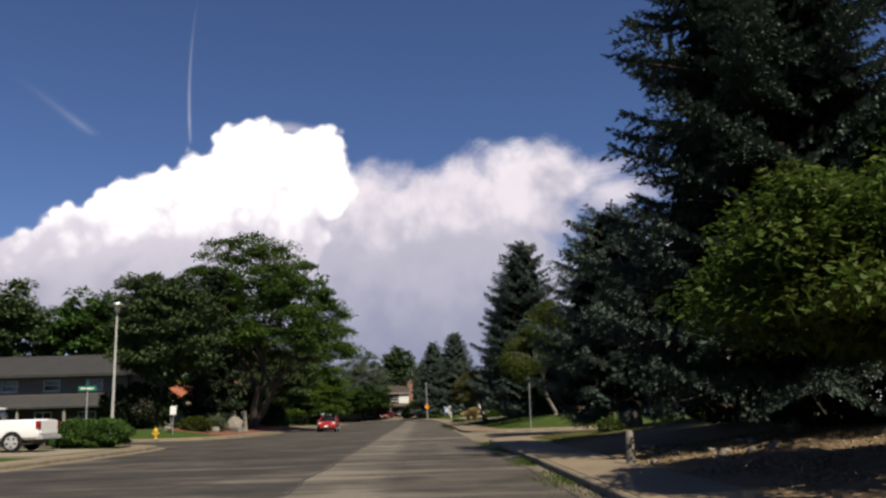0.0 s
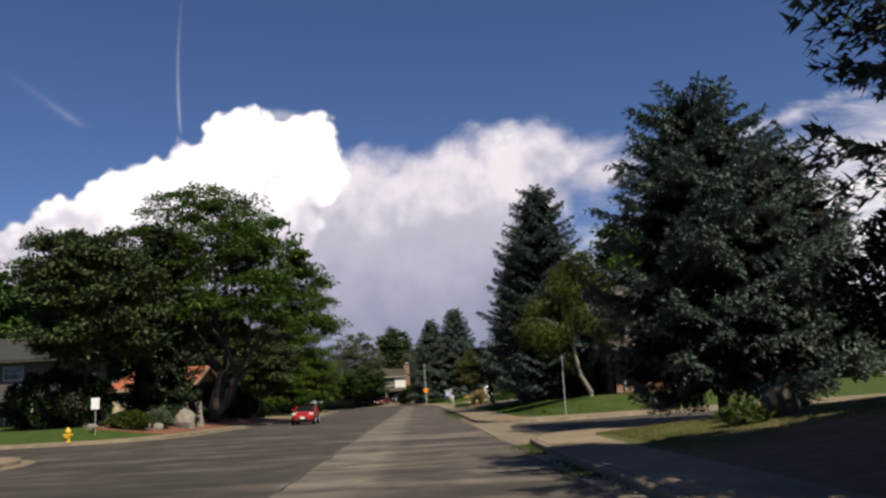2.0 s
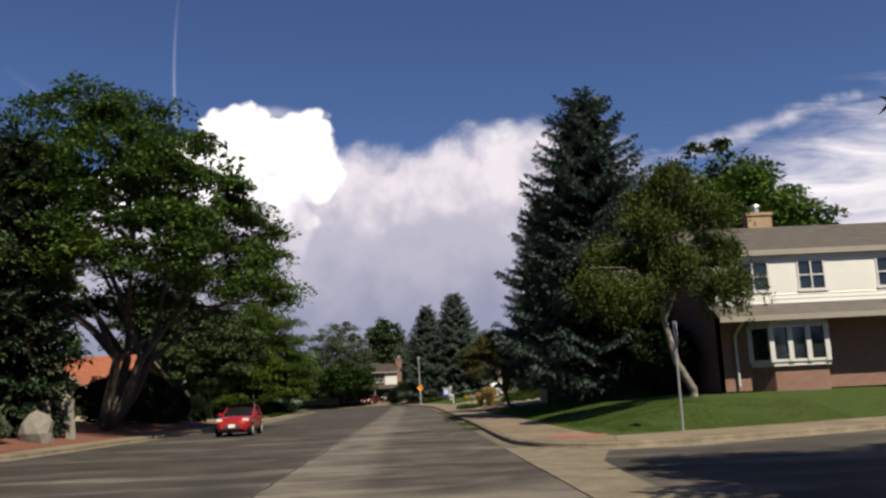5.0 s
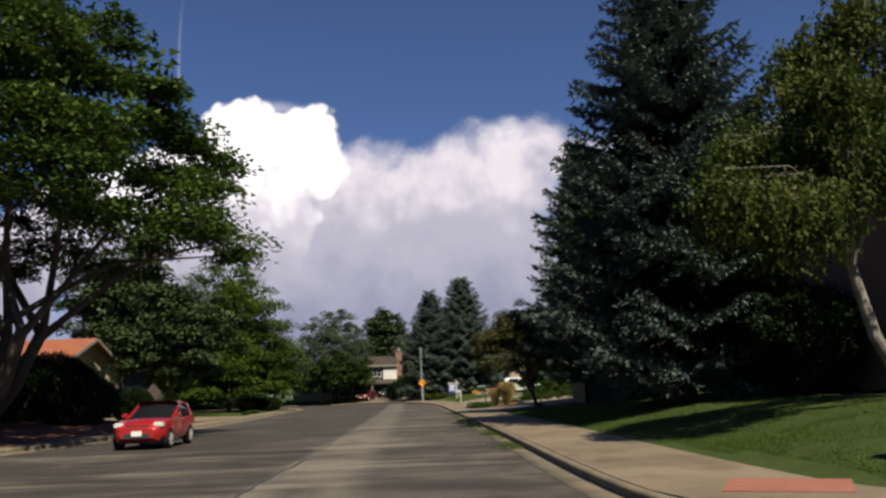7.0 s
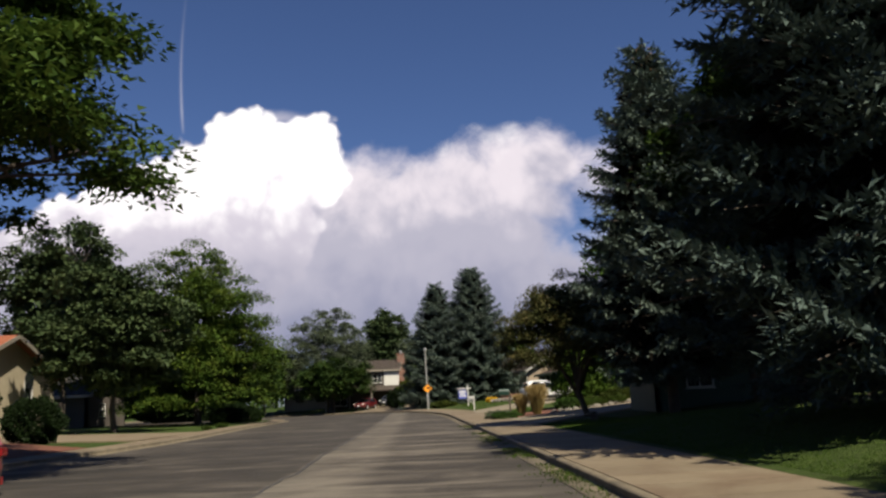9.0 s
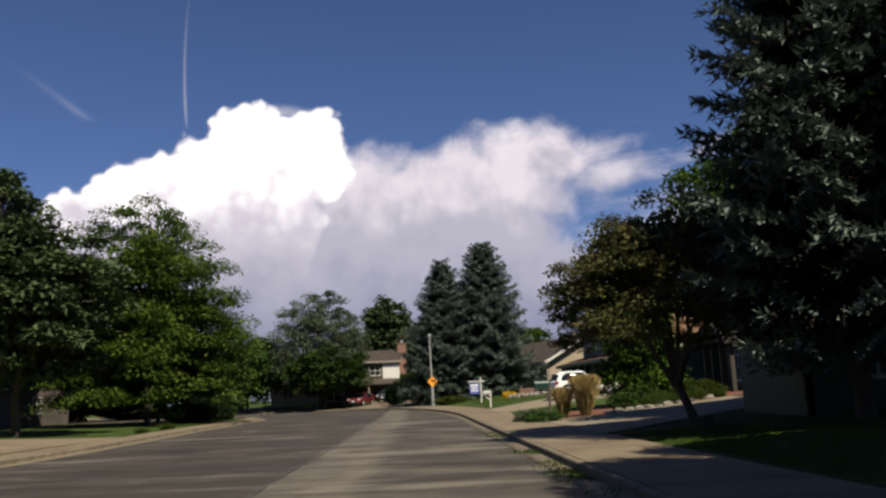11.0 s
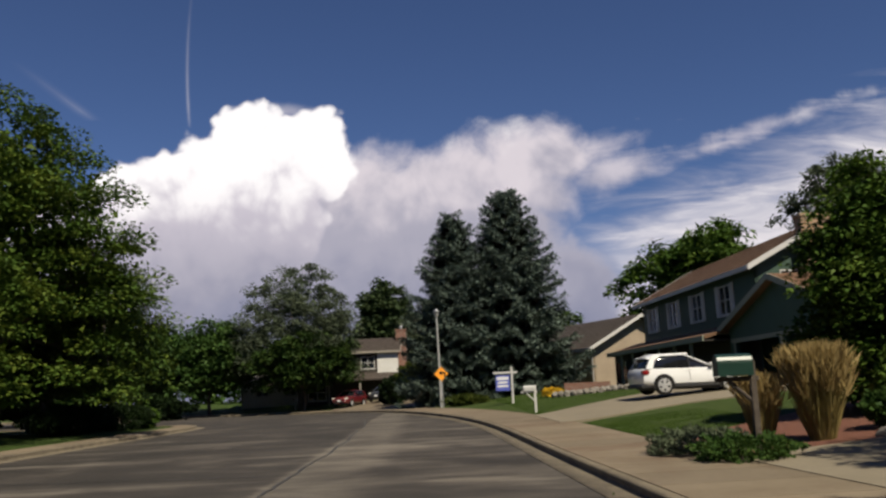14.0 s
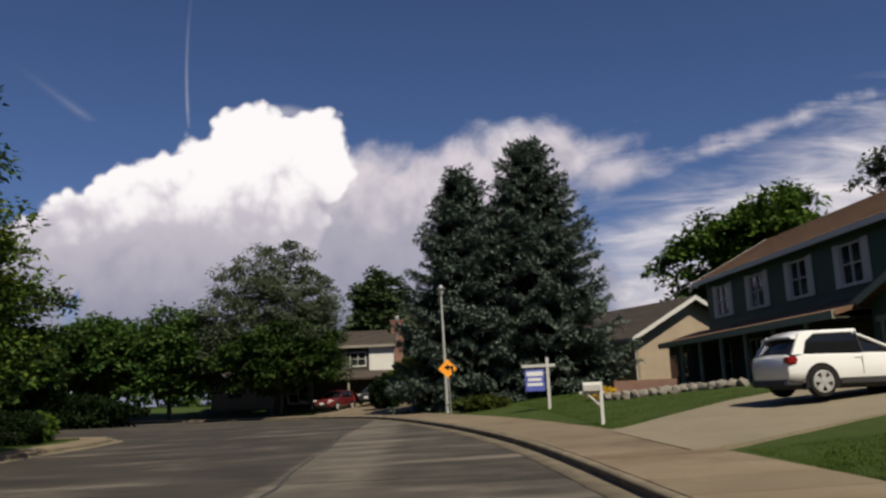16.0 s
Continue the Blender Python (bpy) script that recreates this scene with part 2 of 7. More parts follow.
def asphalt_material():
    m = bpy.data.materials.new("asphalt")
    m.use_nodes = True
    nt = m.node_tree
    p = nt.nodes["Principled BSDF"]
    tc = nt.nodes.new("ShaderNodeTexCoord")
    sep = nt.nodes.new("ShaderNodeSeparateXYZ")
    nt.links.new(tc.outputs["Object"], sep.inputs[0])
    lane = calc(nt, "ADD", sep.outputs[0], calc(nt, "MULTIPLY", sep.outputs[1], 0.026))
    q = nt.nodes.new("ShaderNodeCombineXYZ")
    nt.links.new(lane, q.inputs[0])
    nt.links.new(sep.outputs[1], q.inputs[1])
    vec = q.outputs[0]
    st = nt.nodes.new("ShaderNodeMapping")
    st.inputs["Scale"].default_value = (0.11, 0.55, 1)
    st.inputs["Rotation"].default_value = (0, 0, radians(-6))
    nt.links.new(vec, st.inputs[0])
    cross = noise_at(nt, st.outputs[0], 1.0, 4.0, 0.6, 0.9)
    # scuffed pale bands across the lanes
    rub = nt.nodes.new("ShaderNodeMapping")
    rub.inputs["Scale"].default_value, rub.inputs["Rotation"].default_value = (0.13, 0.62, 1), (0, 0, radians(5))
    nt.links.new(vec, rub.inputs[0])
    bands = ramp(nt, noise_at(nt, rub.outputs[0], 1.0, 5.0, 0.55, 0.5), [(0.53, 0.0), (0.63, 1.0)])
    blot = noise_at(nt, vec, 0.42, 6.0, 0.66, 0.6)
    grain = noise_at(nt, vec, 28.0, 3.0, 0.7)
    wear = calc(nt, "ADD", calc(nt, "MULTIPLY", cross, 0.55), calc(nt, "MULTIPLY", blot, 0.62))
    # an older, paler strip along the lane's edge
    wav = calc(nt, "MULTIPLY", calc(nt, "SUBTRACT", blot, 0.5), 0.35)
    across = calc(nt, "ADD", lane, wav)
    inner = ramp(nt, calc(nt, "ADD", calc(nt, "MULTIPLY", across, 0.05), 0.5), [(0.366, 0.0), (0.371, 1.0), (0.442, 1.0), (0.472, 0.0)])
    wear = calc(nt, "ADD", calc(nt, "ADD", wear, calc(nt, "MULTIPLY", inner, 0.12)), calc(nt, "MULTIPLY", bands, 0.16))
    older = ramp(nt, calc(nt, "ADD", calc(nt, "MULTIPLY", across, 0.05), 0.5), [(0.361, 1.0), (0.37, 0.0)])
    wear = calc(nt, "SUBTRACT", wear, calc(nt, "MULTIPLY", older, 0.055))
    tone = ramp(nt, wear, [(0.42, (0.023, 0.02, 0.0165)), (0.55, (0.037, 0.0315, 0.0265)), (0.68, (0.074, 0.064, 0.053)), (0.84, (0.14, 0.122, 0.1))])
    tone = mixc(nt, calc(nt, "MULTIPLY", grain, 0.5), tone, mixc(nt, 1.0, tone, (0.5, 0.5, 0.5), "MULTIPLY"))
    nt.links.new(tone, p.inputs["Base Color"])
    p.inputs["Roughness"].default_value = 0.85
    p.inputs["Specular IOR Level"].default_value = 0.3
    bp = nt.nodes.new("ShaderNodeBump")
    bp.inputs["Strength"].default_value, bp.inputs["Distance"].default_value = 0.5, 0.01
    nt.links.new(grain, bp.inputs["Height"])
    nt.links.new(bp.outputs[0], p.inputs["Normal"])
    return m


def ground_material():
    """Lawn, worn to straw and bare soil in places."""
    m = bpy.data.materials.new("lawn")
    m.use_nodes = True
    nt = m.node_tree
    p = nt.nodes["Principled BSDF"]
    tc = nt.nodes.new("ShaderNodeTexCoord")
    vec = tc.outputs["Object"]
    a, b, c = noise_at(nt, vec, 0.22, 4.0, 0.6), noise_at(nt, vec, 2.5, 4.0, 0.65), noise_at(nt, vec, 40.0, 3.0, 0.7)
    green = ramp(nt, calc(nt, "ADD", calc(nt, "MULTIPLY", b, 0.6), calc(nt, "MULTIPLY", c, 0.4)), [(0.3, (0.012, 0.027, 0.0042)), (0.52, (0.027, 0.053, 0.008)), (0.72, (0.058, 0.083, 0.016))])
    soil = ramp(nt, calc(nt, "ADD", calc(nt, "MULTIPLY", b, 0.5), calc(nt, "MULTIPLY", c, 0.5)), [(0.3, (0.0858, 0.0561, 0.033)), (0.7, (0.2244, 0.165, 0.1056))])
    straw = mixc(nt, 0.45, green, (0.1254, 0.099, 0.0462))
    sep = nt.nodes.new("ShaderNodeSeparateXYZ")
    nt.links.new(vec, sep.inputs[0])
    # the near yard is bare, its far end dry; the rest is watered turf
    edge = calc(nt, "ADD", sep.outputs[1], calc(nt, "MULTIPLY", a, 14.0))
    bare = calc(nt, "MULTIPLY", ramp(nt, calc(nt, "DIVIDE", edge, 60.0), [(0.62, 1.0), (0.68, 0.0)]), calc(nt, "GREATER_THAN", sep.outputs[0], -5.0))
    dry = calc(nt, "MULTIPLY", ramp(nt, calc(nt, "DIVIDE", sep.outputs[1], 80.0), [(0.58, 0.9), (0.66, 0.1)]), calc(nt, "GREATER_THAN", sep.outputs[0], -5.0))
    col = mixc(nt, bare, mixc(nt, dry, mixc(nt, calc(nt, "MULTIPLY", a, 0.25), green, straw), straw), soil)
    nt.links.new(col, p.inputs["Base Color"])
    p.inputs["Roughness"].default_value = 0.9
    p.inputs["Specular IOR Level"].default_value = 0.15
    bp = nt.nodes.new("ShaderNodeBump")
    bp.inputs["Strength"].default_value, bp.inputs["Distance"].default_value = 0.9, 0.04
    nt.links.new(c, bp.inputs["Height"])
    nt.links.new(bp.outputs[0], p.inputs["Normal"])
    return m


ASPHALT, LAWN = asphalt_material(), ground_material()
CONCRETE = surface("concrete", (0.125, 0.096, 0.06), (0.165, 0.13, 0.086), 0.7, 0.85, 0.25, 0.3, vary=0.26, stain=(0.088, 0.056, 0.032))
KERB = surface("kerb_concrete", (0.085, 0.068, 0.045), (0.19, 0.155, 0.103), 1.5, 0.85, 0.5, 0.5)
DRIVE = surface("drive_concrete", (0.1447, 0.1213, 0.08299), (0.1873, 0.1577, 0.1095), 0.6, 0.85, 0.25, 0.25)
NEEDLE = foliage("blue_spruce_needles", (0.03, 0.046, 0.04), (0.07, 0.097, 0.084), (0.14, 0.172, 0.146), 0.08, 0.75, 0.7, 0.18)
NEEDLE_PALE = foliage("grey_spruce_needles", (0.05, 0.068, 0.056), (0.088, 0.116, 0.096), (0.135, 0.168, 0.139), 0.1, 0.85, 0.7, 0.15)
NEEDLE_MID = foliage("deep_blue_spruce_needles", (0.022, 0.036, 0.032), (0.056, 0.08, 0.07), (0.112, 0.142, 0.121), 0.08, 0.75, 0.7, 0.18)
NEEDLE_BLUE = foliage("mid_blue_spruce_needles", (0.017, 0.027, 0.023), (0.043, 0.061, 0.05), (0.092, 0.12, 0.096), 0.08, 0.75, 0.7, 0.18)
# near-black for the painted shade inside spruces, bark scars and the lawn edge
NEAR_BLACK = surface("near_black_matt", (0.012, 0.010, 0.008), (0.022, 0.018, 0.014), 3.0, 0.95, 0.2, spec=0.05)
NEEDLE_DARK = foliage("green_spruce_needles", (0.0164, 0.02772, 0.01485), (0.03188, 0.05148, 0.02673), (0.06376, 0.08712, 0.04752), 0.12, 0.75, 0.7, 0.22)
PINE = foliage("pine_needles", (0.01822, 0.03168, 0.01307), (0.03825, 0.0594, 0.02376), (0.07286, 0.09504, 0.03564), 0.1, 0.6)
CONE = foliage("brown_cones", (0.07, 0.045, 0.025), (0.13, 0.085, 0.04), (0.2, 0.14, 0.07), 0.05)
LEAF_DARK = foliage("dark_green_leaves", (0.01452, 0.033, 0.00792), (0.033, 0.0693, 0.01452), (0.0693, 0.1122, 0.02376))
LEAF_DEEP = foliage("deep_green_leaves", (0.008, 0.018, 0.0045), (0.019, 0.04, 0.008), (0.05, 0.075, 0.014), 0.22)
LEAF = foliage("green_leaves", (0.013, 0.033, 0.0055), (0.04, 0.079, 0.0115), (0.105, 0.148, 0.022), 0.2, each=0.2)
LEAF_GOLD = foliage("yellowing_leaves", (0.012, 0.028, 0.005), (0.038, 0.066, 0.011), (0.085, 0.1, 0.022), 0.32, each=0.3)
LEAF_BIRCH = foliage("birch_leaves", (0.014, 0.024, 0.0045), (0.037, 0.053, 0.0095), (0.082, 0.096, 0.02), 0.35, each=0.3)
LEAF_LOCUST = foliage("locust_leaves", (0.0125, 0.0275, 0.0055), (0.034, 0.065, 0.011), (0.076, 0.11, 0.02), 0.25, patch=0.4)
LEAF_MAPLE = foliage("maple_leaves", (0.009, 0.022, 0.004), (0.04, 0.074, 0.0105), (0.135, 0.165, 0.024), 0.2, patch=0.75, each=0.22)
LEAF_RUST = foliage("rusty_leaves", (0.02, 0.029, 0.009), (0.058, 0.066, 0.022), (0.15, 0.115, 0.045), 0.3, patch=0.5, each=0.35)
LEAF_GREY = foliage("grey_green_leaves", (0.036, 0.049, 0.029), (0.073, 0.092, 0.055), (0.12, 0.142, 0.09), 0.3)
JUNIPER = foliage("juniper_leaves", (0.02, 0.044, 0.01), (0.04, 0.08, 0.017), (0.07, 0.118, 0.028), 0.2)
# near-black: clipped hedge green with deep shade put into the leaf colour
HEDGE_SHADE = foliage("shade_dark_hedge_leaves", (0.003326, 0.007206, 0.002218), (0.007764, 0.01608, 0.004158), (0.01386, 0.02633, 0.00693), 0.12)
STRAW = foliage("straw_plumes", (0.1782, 0.1287, 0.0495), (0.297, 0.2178, 0.0891), (0.4158, 0.3267, 0.1584), 0.3)
LEAF_STRAW = foliage("straw_blades", (0.13, 0.115, 0.04), (0.24, 0.19, 0.07), (0.36, 0.28, 0.12), 0.35)
BARK = surface("bark", (0.0495, 0.03828, 0.0297), (0.0924, 0.0726, 0.0561), 4.0, 0.9, 0.5, 0.8)
BIRCH_BARK = surface("birch_bark", (0.07603, 0.06178, 0.04752), (0.2376, 0.2186, 0.1901), 5.0, 0.8, 0.4, 0.5)
STONE = surface("pale_rock", (0.1386, 0.1247, 0.1063), (0.2218, 0.2033, 0.1756), 3.0, 0.9, 0.4, 0.8)
MULCH = surface("red_bark_mulch", (0.1056, 0.0363, 0.0198), (0.1782, 0.066, 0.0363), 6.0, 0.95, 0.6, 1.0)
SIDING_WHITE = surface("white_siding", (0.4923, 0.4856, 0.4524), (0.5455, 0.5389, 0.5123), 1.2, 0.6, 0.06, 0.1)
SIDING_TEAL = surface("grey_green_siding", (0.022, 0.052, 0.034), (0.03, 0.064, 0.043), 1.2, 0.65, 0.1, 0.1)
SIDING_SAGE = surface("sage_trim", (0.1725, 0.1875, 0.1425), (0.21, 0.225, 0.1725), 2.0, 0.6, 0.08)
SIDING_TAN = surface("tan_siding", (0.2376, 0.1848, 0.132), (0.2904, 0.231, 0.165), 1.2, 0.7, 0.1, 0.1)
SIDING_CREAM = surface("cream_stucco", (0.33, 0.2838, 0.198), (0.3828, 0.33, 0.2376), 1.0, 0.85, 0.08, 0.3)
# brown taken down to near-black, so walls in shade carry it in their colour
SIDING_SHADE_BROWN = surface("shade_dark_brown_siding", (0.024, 0.018, 0.014), (0.036, 0.028, 0.021), 1.0, 0.7, 0.2, 0.1)
SIDING_GREY = surface("taupe_siding", (0.1021, 0.08636, 0.07461), (0.1296, 0.11, 0.09427), 1.0, 0.75, 0.1, 0.1)
TRIM = surface("white_trim", (0.4182, 0.4124, 0.3949), (0.4646, 0.4588, 0.4414), 2.0, 0.5, 0.05)
TRIM_TAN = surface("tan_trim", (0.198, 0.1782, 0.1452), (0.2376, 0.2112, 0.1782), 2.0, 0.6, 0.05)
ROOF_BROWN = surface("brown_shingles", (0.105, 0.054, 0.027), (0.165, 0.09, 0.045), 1.5, 0.9, 0.45, 0.7)
ROOF_GREY = surface("grey_brown_shingles", (0.066, 0.0561, 0.0495), (0.099, 0.0858, 0.0759), 1.5, 0.9, 0.45, 0.7)
ROOF_UMBER = surface("dark_umber_shingles", (0.032, 0.023, 0.018), (0.055, 0.041, 0.032), 1.5, 0.9, 0.4, 0.7)
ROOF_DARK = surface("charcoal_shingles", (0.01931, 0.01845, 0.01931), (0.03218, 0.03089, 0.03218), 1.5, 0.9, 0.4, 0.7)
ROOF_TILE = surface("orange_clay_tiles", (0.2244, 0.066, 0.0297), (0.3036, 0.1056, 0.0495), 2.0, 0.8, 0.35, 0.6)
METAL = surface("galvanised_steel", (0.34, 0.35, 0.36), (0.46, 0.47, 0.48), 4.0, 0.45, 0.1, metal=0.7)
POLE = surface("grey_fibreglass_pole", (0.2772, 0.2772, 0.2706), (0.3432, 0.3432, 0.33), 3.0, 0.55, 0.1)
WOOD_GREY = surface("weathered_wood", (0.1452, 0.132, 0.1122), (0.2376, 0.2178, 0.1914), 3.0, 0.9, 0.4, 0.5)
BLACK = surface("black_rubber", (0.010, 0.010, 0.010), (0.017, 0.016, 0.016), 5.0, 0.85, 0.1, spec=0.15)
DARK_PLASTIC = surface("dark_plastic", (0.02, 0.02, 0.021), (0.032, 0.032, 0.034), 5.0, 0.5, 0.1)
CHROME = surface("bright_alloy", (0.4216, 0.4216, 0.4284), (0.476, 0.476, 0.4828), 5.0, 0.32, 0.0, metal=0.4)
PAINT_WHITE = surface("white_car_paint", (0.62, 0.625, 0.63), (0.66, 0.665, 0.67), 0.8, 0.28, 0.0, coat=0.8)
PAINT_RED = surface("red_car_paint", (0.2376, 0.00792, 0.00924), (0.2772, 0.01188, 0.01188), 0.8, 0.3, 0.0, coat=0.9)
PAINT_MAROON = surface("maroon_car_paint", (0.085, 0.007, 0.009), (0.1, 0.01, 0.012), 0.8, 0.3, 0.0, coat=0.9)
PAINT_DARK = surface("charcoal_car_paint", (0.02, 0.022, 0.026), (0.03, 0.032, 0.038), 0.8, 0.3, 0.0, coat=0.9)
LENS_RED = surface("red_lamp_lens", (0.15, 0.008, 0.01), (0.2, 0.012, 0.014), 6.0, 0.2, 0.0, coat=0.5)
LENS_CLEAR = surface("clear_lamp_lens", (0.476, 0.4624, 0.408), (0.578, 0.5644, 0.5304), 9.0, 0.12, 0.0, coat=0.8)
AMBER = surface("amber_sign_sheet", (0.75, 0.27, 0.015), (0.85, 0.33, 0.02), 3.0, 0.5, 0.05)
SIGN_GREEN = surface("green_sign_sheet", (0.0075, 0.11, 0.065), (0.01, 0.135, 0.08), 3.0, 0.5, 0.05)
SIGN_WHITE = surface("white_sign_sheet", (0.56, 0.56, 0.56), (0.624, 0.624, 0.624), 3.0, 0.5, 0.05)
SIGN_BLUE = surface("blue_sign_sheet", (0.06, 0.08, 0.34), (0.09, 0.11, 0.42), 3.0, 0.5, 0.05)
YELLOW = surface("yellow_hydrant_paint", (0.434, 0.252, 0.014), (0.504, 0.315, 0.021), 5.0, 0.5, 0.15)
BOX_GREEN = surface("green_mailbox_enamel", (0.004, 0.022, 0.016), (0.006, 0.03, 0.021), 3.0, 0.4, 0.1)
PAD_RED = surface("red_tactile_pad", (0.2, 0.065, 0.043), (0.26, 0.1, 0.07), 4.0, 0.8, 0.2, 0.5)
FLOWER = foliage("yellow_flowers", (0.35, 0.2, 0.01), (0.55, 0.35, 0.02), (0.7, 0.5, 0.05), 0.2)


def brick_material(name, a, b, mortar):
    m = bpy.data.materials.new(name)
    m.use_nodes = True
    nt = m.node_tree
    p = nt.nodes["Principled BSDF"]
    tc = nt.nodes.new("ShaderNodeTexCoord")
    sep = nt.nodes.new("ShaderNodeSeparateXYZ")
    nt.links.new(tc.outputs["Object"], sep.inputs[0])
    q = nt.nodes.new("ShaderNodeCombineXYZ")
    nt.links.new(calc(nt, "ADD", sep.outputs[0], sep.outputs[1]), q.inputs[0])
    nt.links.new(sep.outputs[2], q.inputs[1])
    t = nt.nodes.new("ShaderNodeTexBrick")
    for k, v in (("Color1", (*a, 1)), ("Color2", (*b, 1)), ("Mortar", (*mortar, 1)), ("Scale", 1.0), ("Mortar Size", 0.012), ("Brick Width", 0.21), ("Row Height", 0.075)):
        t.inputs[k].default_value = v
    nt.links.new(q.outputs[0], t.inputs["Vector"])
    n = noise_at(nt, tc.outputs["Object"], 2.0, 4.0)
    nt.links.new(mixc(nt, calc(nt, "MULTIPLY", n, 0.5), t.outputs[0], mixc(nt, 1.0, t.outputs[0], (0.55, 0.5, 0.5), "MULTIPLY")), p.inputs["Base Color"])
    p.inputs["Roughness"].default_value = 0.88
    bp = nt.nodes.new("ShaderNodeBump")
    bp.inputs["Strength"].default_value, bp.inputs["Distance"].default_value, bp.invert = 0.6, 0.01, True
    nt.links.new(t.outputs["Fac"], bp.inputs["Height"])
    nt.links.new(bp.outputs[0], p.inputs["Normal"])
    return m


BRICK_RED = brick_material("red_brick", (0.1584, 0.0561, 0.033), (0.2112, 0.0858, 0.0528), (0.2178, 0.1848, 0.1584))
BRICK_TAN = brick_material("tan_brick", (0.3036, 0.1782, 0.0858), (0.363, 0.231, 0.1188), (0.2772, 0.2376, 0.1848))


def glass_material(name, tint, rough):
    m = bpy.data.materials.new(name)
    m.use_nodes = True
    nt = m.node_tree
    p = nt.nodes["Principled BSDF"]
    tc = nt.nodes.new("ShaderNodeTexCoord")
    n = noise_at(nt, tc.outputs["Object"], 1.3, 2.0)
    nt.links.new(mixc(nt, n, tint, tuple(0.4 * c for c in tint)), p.inputs["Base Color"])
    p.inputs["Roughness"].default_value = rough
    p.inputs["Specular IOR Level"].default_value = 0.6
    return m


GLASS = glass_material("dim_window_glass", (0.02, 0.024, 0.03), 0.05)
CAR_GLASS = glass_material("tinted_car_glass", (0.012, 0.013, 0.015), 0.04)


# ---- building blocks ----
def part(name, bm, material, parent=None, label=""):
    me = bpy.data.meshes.new(name)
    bm.normal_update()
    bm.to_mesh(me)
    bm.free()
    return from_mesh(name, me, material, parent, label)


def from_mesh(name, me, material, parent=None, label=""):
    me.materials.append(material)
    ob = new(name, me)
    if parent is not None:
        ob.parent = parent
    if label:
        tagged(ob, label)
    return ob


def thing(name, place, label, category, group="", turn=0.0):
    """An empty at the base of a thing, to carry its parts."""
    ob = new(name)
    ob.matrix_basis = pose(*place, 0, 0, turn)
    ob.empty_display_size = 0.2
    return tagged(ob, label, category, group)


def box(bm, x0, x1, y0, y1, z0, z1, bevel=0.0):
    m = Matrix.Translation(((x0 + x1) / 2, (y0 + y1) / 2, (z0 + z1) / 2)) @ Matrix.Diagonal((x1 - x0, y1 - y0, z1 - z0, 1))
    r = bmesh.ops.create_cube(bm, size=1.0, matrix=m)
    if bevel:
        edges = list({e for v in r["verts"] for e in v.link_edges})
        bmesh.ops.bevel(bm, geom=edges, offset=bevel, segments=2, affect="EDGES")
    return bm


def boxed(*a, **k):
    return box(bmesh.new(), *a, **k)


def tube(bm, pts, radii, sides=8, cap=True):
    """A round bar through the points, with a radius at each."""
    rings = []
    pts = [Vector(p) for p in pts]
    for i, p in enumerate(pts):
        d = (pts[min(i + 1, len(pts) - 1)] - pts[max(i - 1, 0)]).normalized()
        a = d.orthogonal().normalized() if abs(d.z) < 0.99 else Vector((1, 0, 0))
        if abs(d.z) < 0.99:
            a = d.cross(Vector((0, 0, 1))).normalized()
        b = d.cross(a).normalized()
        rings.append([bm.verts.new(p + radii[i] * (math.cos(t) * a + math.sin(t) * b)) for t in [2 * math.pi * k / sides for k in range(sides)]])
    for r, s in zip(rings, rings[1:]):
        for k in range(sides):
            bm.faces.new((r[k], r[(k + 1) % sides], s[(k + 1) % sides], s[k]))
    if cap:
        bm.faces.new(rings[0])
        bm.faces.new(rings[-1][::-1])
    return bm


def prism(bm, outline, axis, a, b):
    """An outline of (p, q) pushed along an axis from a to b."""
    def at(p, q, s):
        return {"x": (s, p, q), "y": (p, s, q), "z": (p, q, s)}[axis]
    lo, hi = [bm.verts.new(at(p, q, a)) for p, q in outline], [bm.verts.new(at(p, q, b)) for p, q in outline]
    n = len(outline)
    bm.faces.new(lo)
    bm.faces.new(hi[::-1])
    for i in range(n):
        bm.faces.new((lo[i], hi[i], hi[(i + 1) % n], lo[(i + 1) % n]))
    bmesh.ops.recalc_face_normals(bm, faces=bm.faces[:])
    return bm


def lathe(bm, profile, sides=16, centre=(0, 0, 0), axis="z"):
    rings = []
    for r, h in profile:
        ring = []
        for k in range(sides):
            t = 2 * math.pi * k / sides
            c, s = r * math.cos(t), r * math.sin(t)
            p = {"z": (c, s, h), "y": (c, h, s), "x": (h, c, s)}[axis]
            ring.append(bm.verts.new(Vector(centre) + Vector(p)))
        rings.append(ring)
    for r, s in zip(rings, rings[1:]):
        for k in range(sides):
            bm.faces.new((r[k], r[(k + 1) % sides], s[(k + 1) % sides], s[k]))
    bm.faces.new(rings[0][::-1])
    bm.faces.new(rings[-1])
    bmesh.ops.recalc_face_normals(bm, faces=bm.faces[:])
    return bm


# ---- plan of the streets ----
def smooth_line(pts, step=0.75):
    """A curve through the points, in even steps."""
    p = [np.array(q, float) for q in pts]
    p = [2 * p[0] - p[1]] + p + [2 * p[-1] - p[-2]]
    fine = []
    for a, b, c, d in zip(p, p[1:], p[2:], p[3:]):
        for t in np.linspace(0, 1, 16, endpoint=False):
            fine.append(0.5 * (2 * b + (c - a) * t + (2 * a - 5 * b + 4 * c - d) * t * t + (3 * b - a - 3 * c + d) * t ** 3))
    fine = np.array(fine + [p[-2]])
    run = np.concatenate([[0], np.cumsum(np.linalg.norm(np.diff(fine, axis=0), axis=1))])
    s = np.linspace(0, run[-1], max(2, int(run[-1] / step)))
    return np.stack([np.interp(s, run, fine[:, 0]), np.interp(s, run, fine[:, 1])], 1)


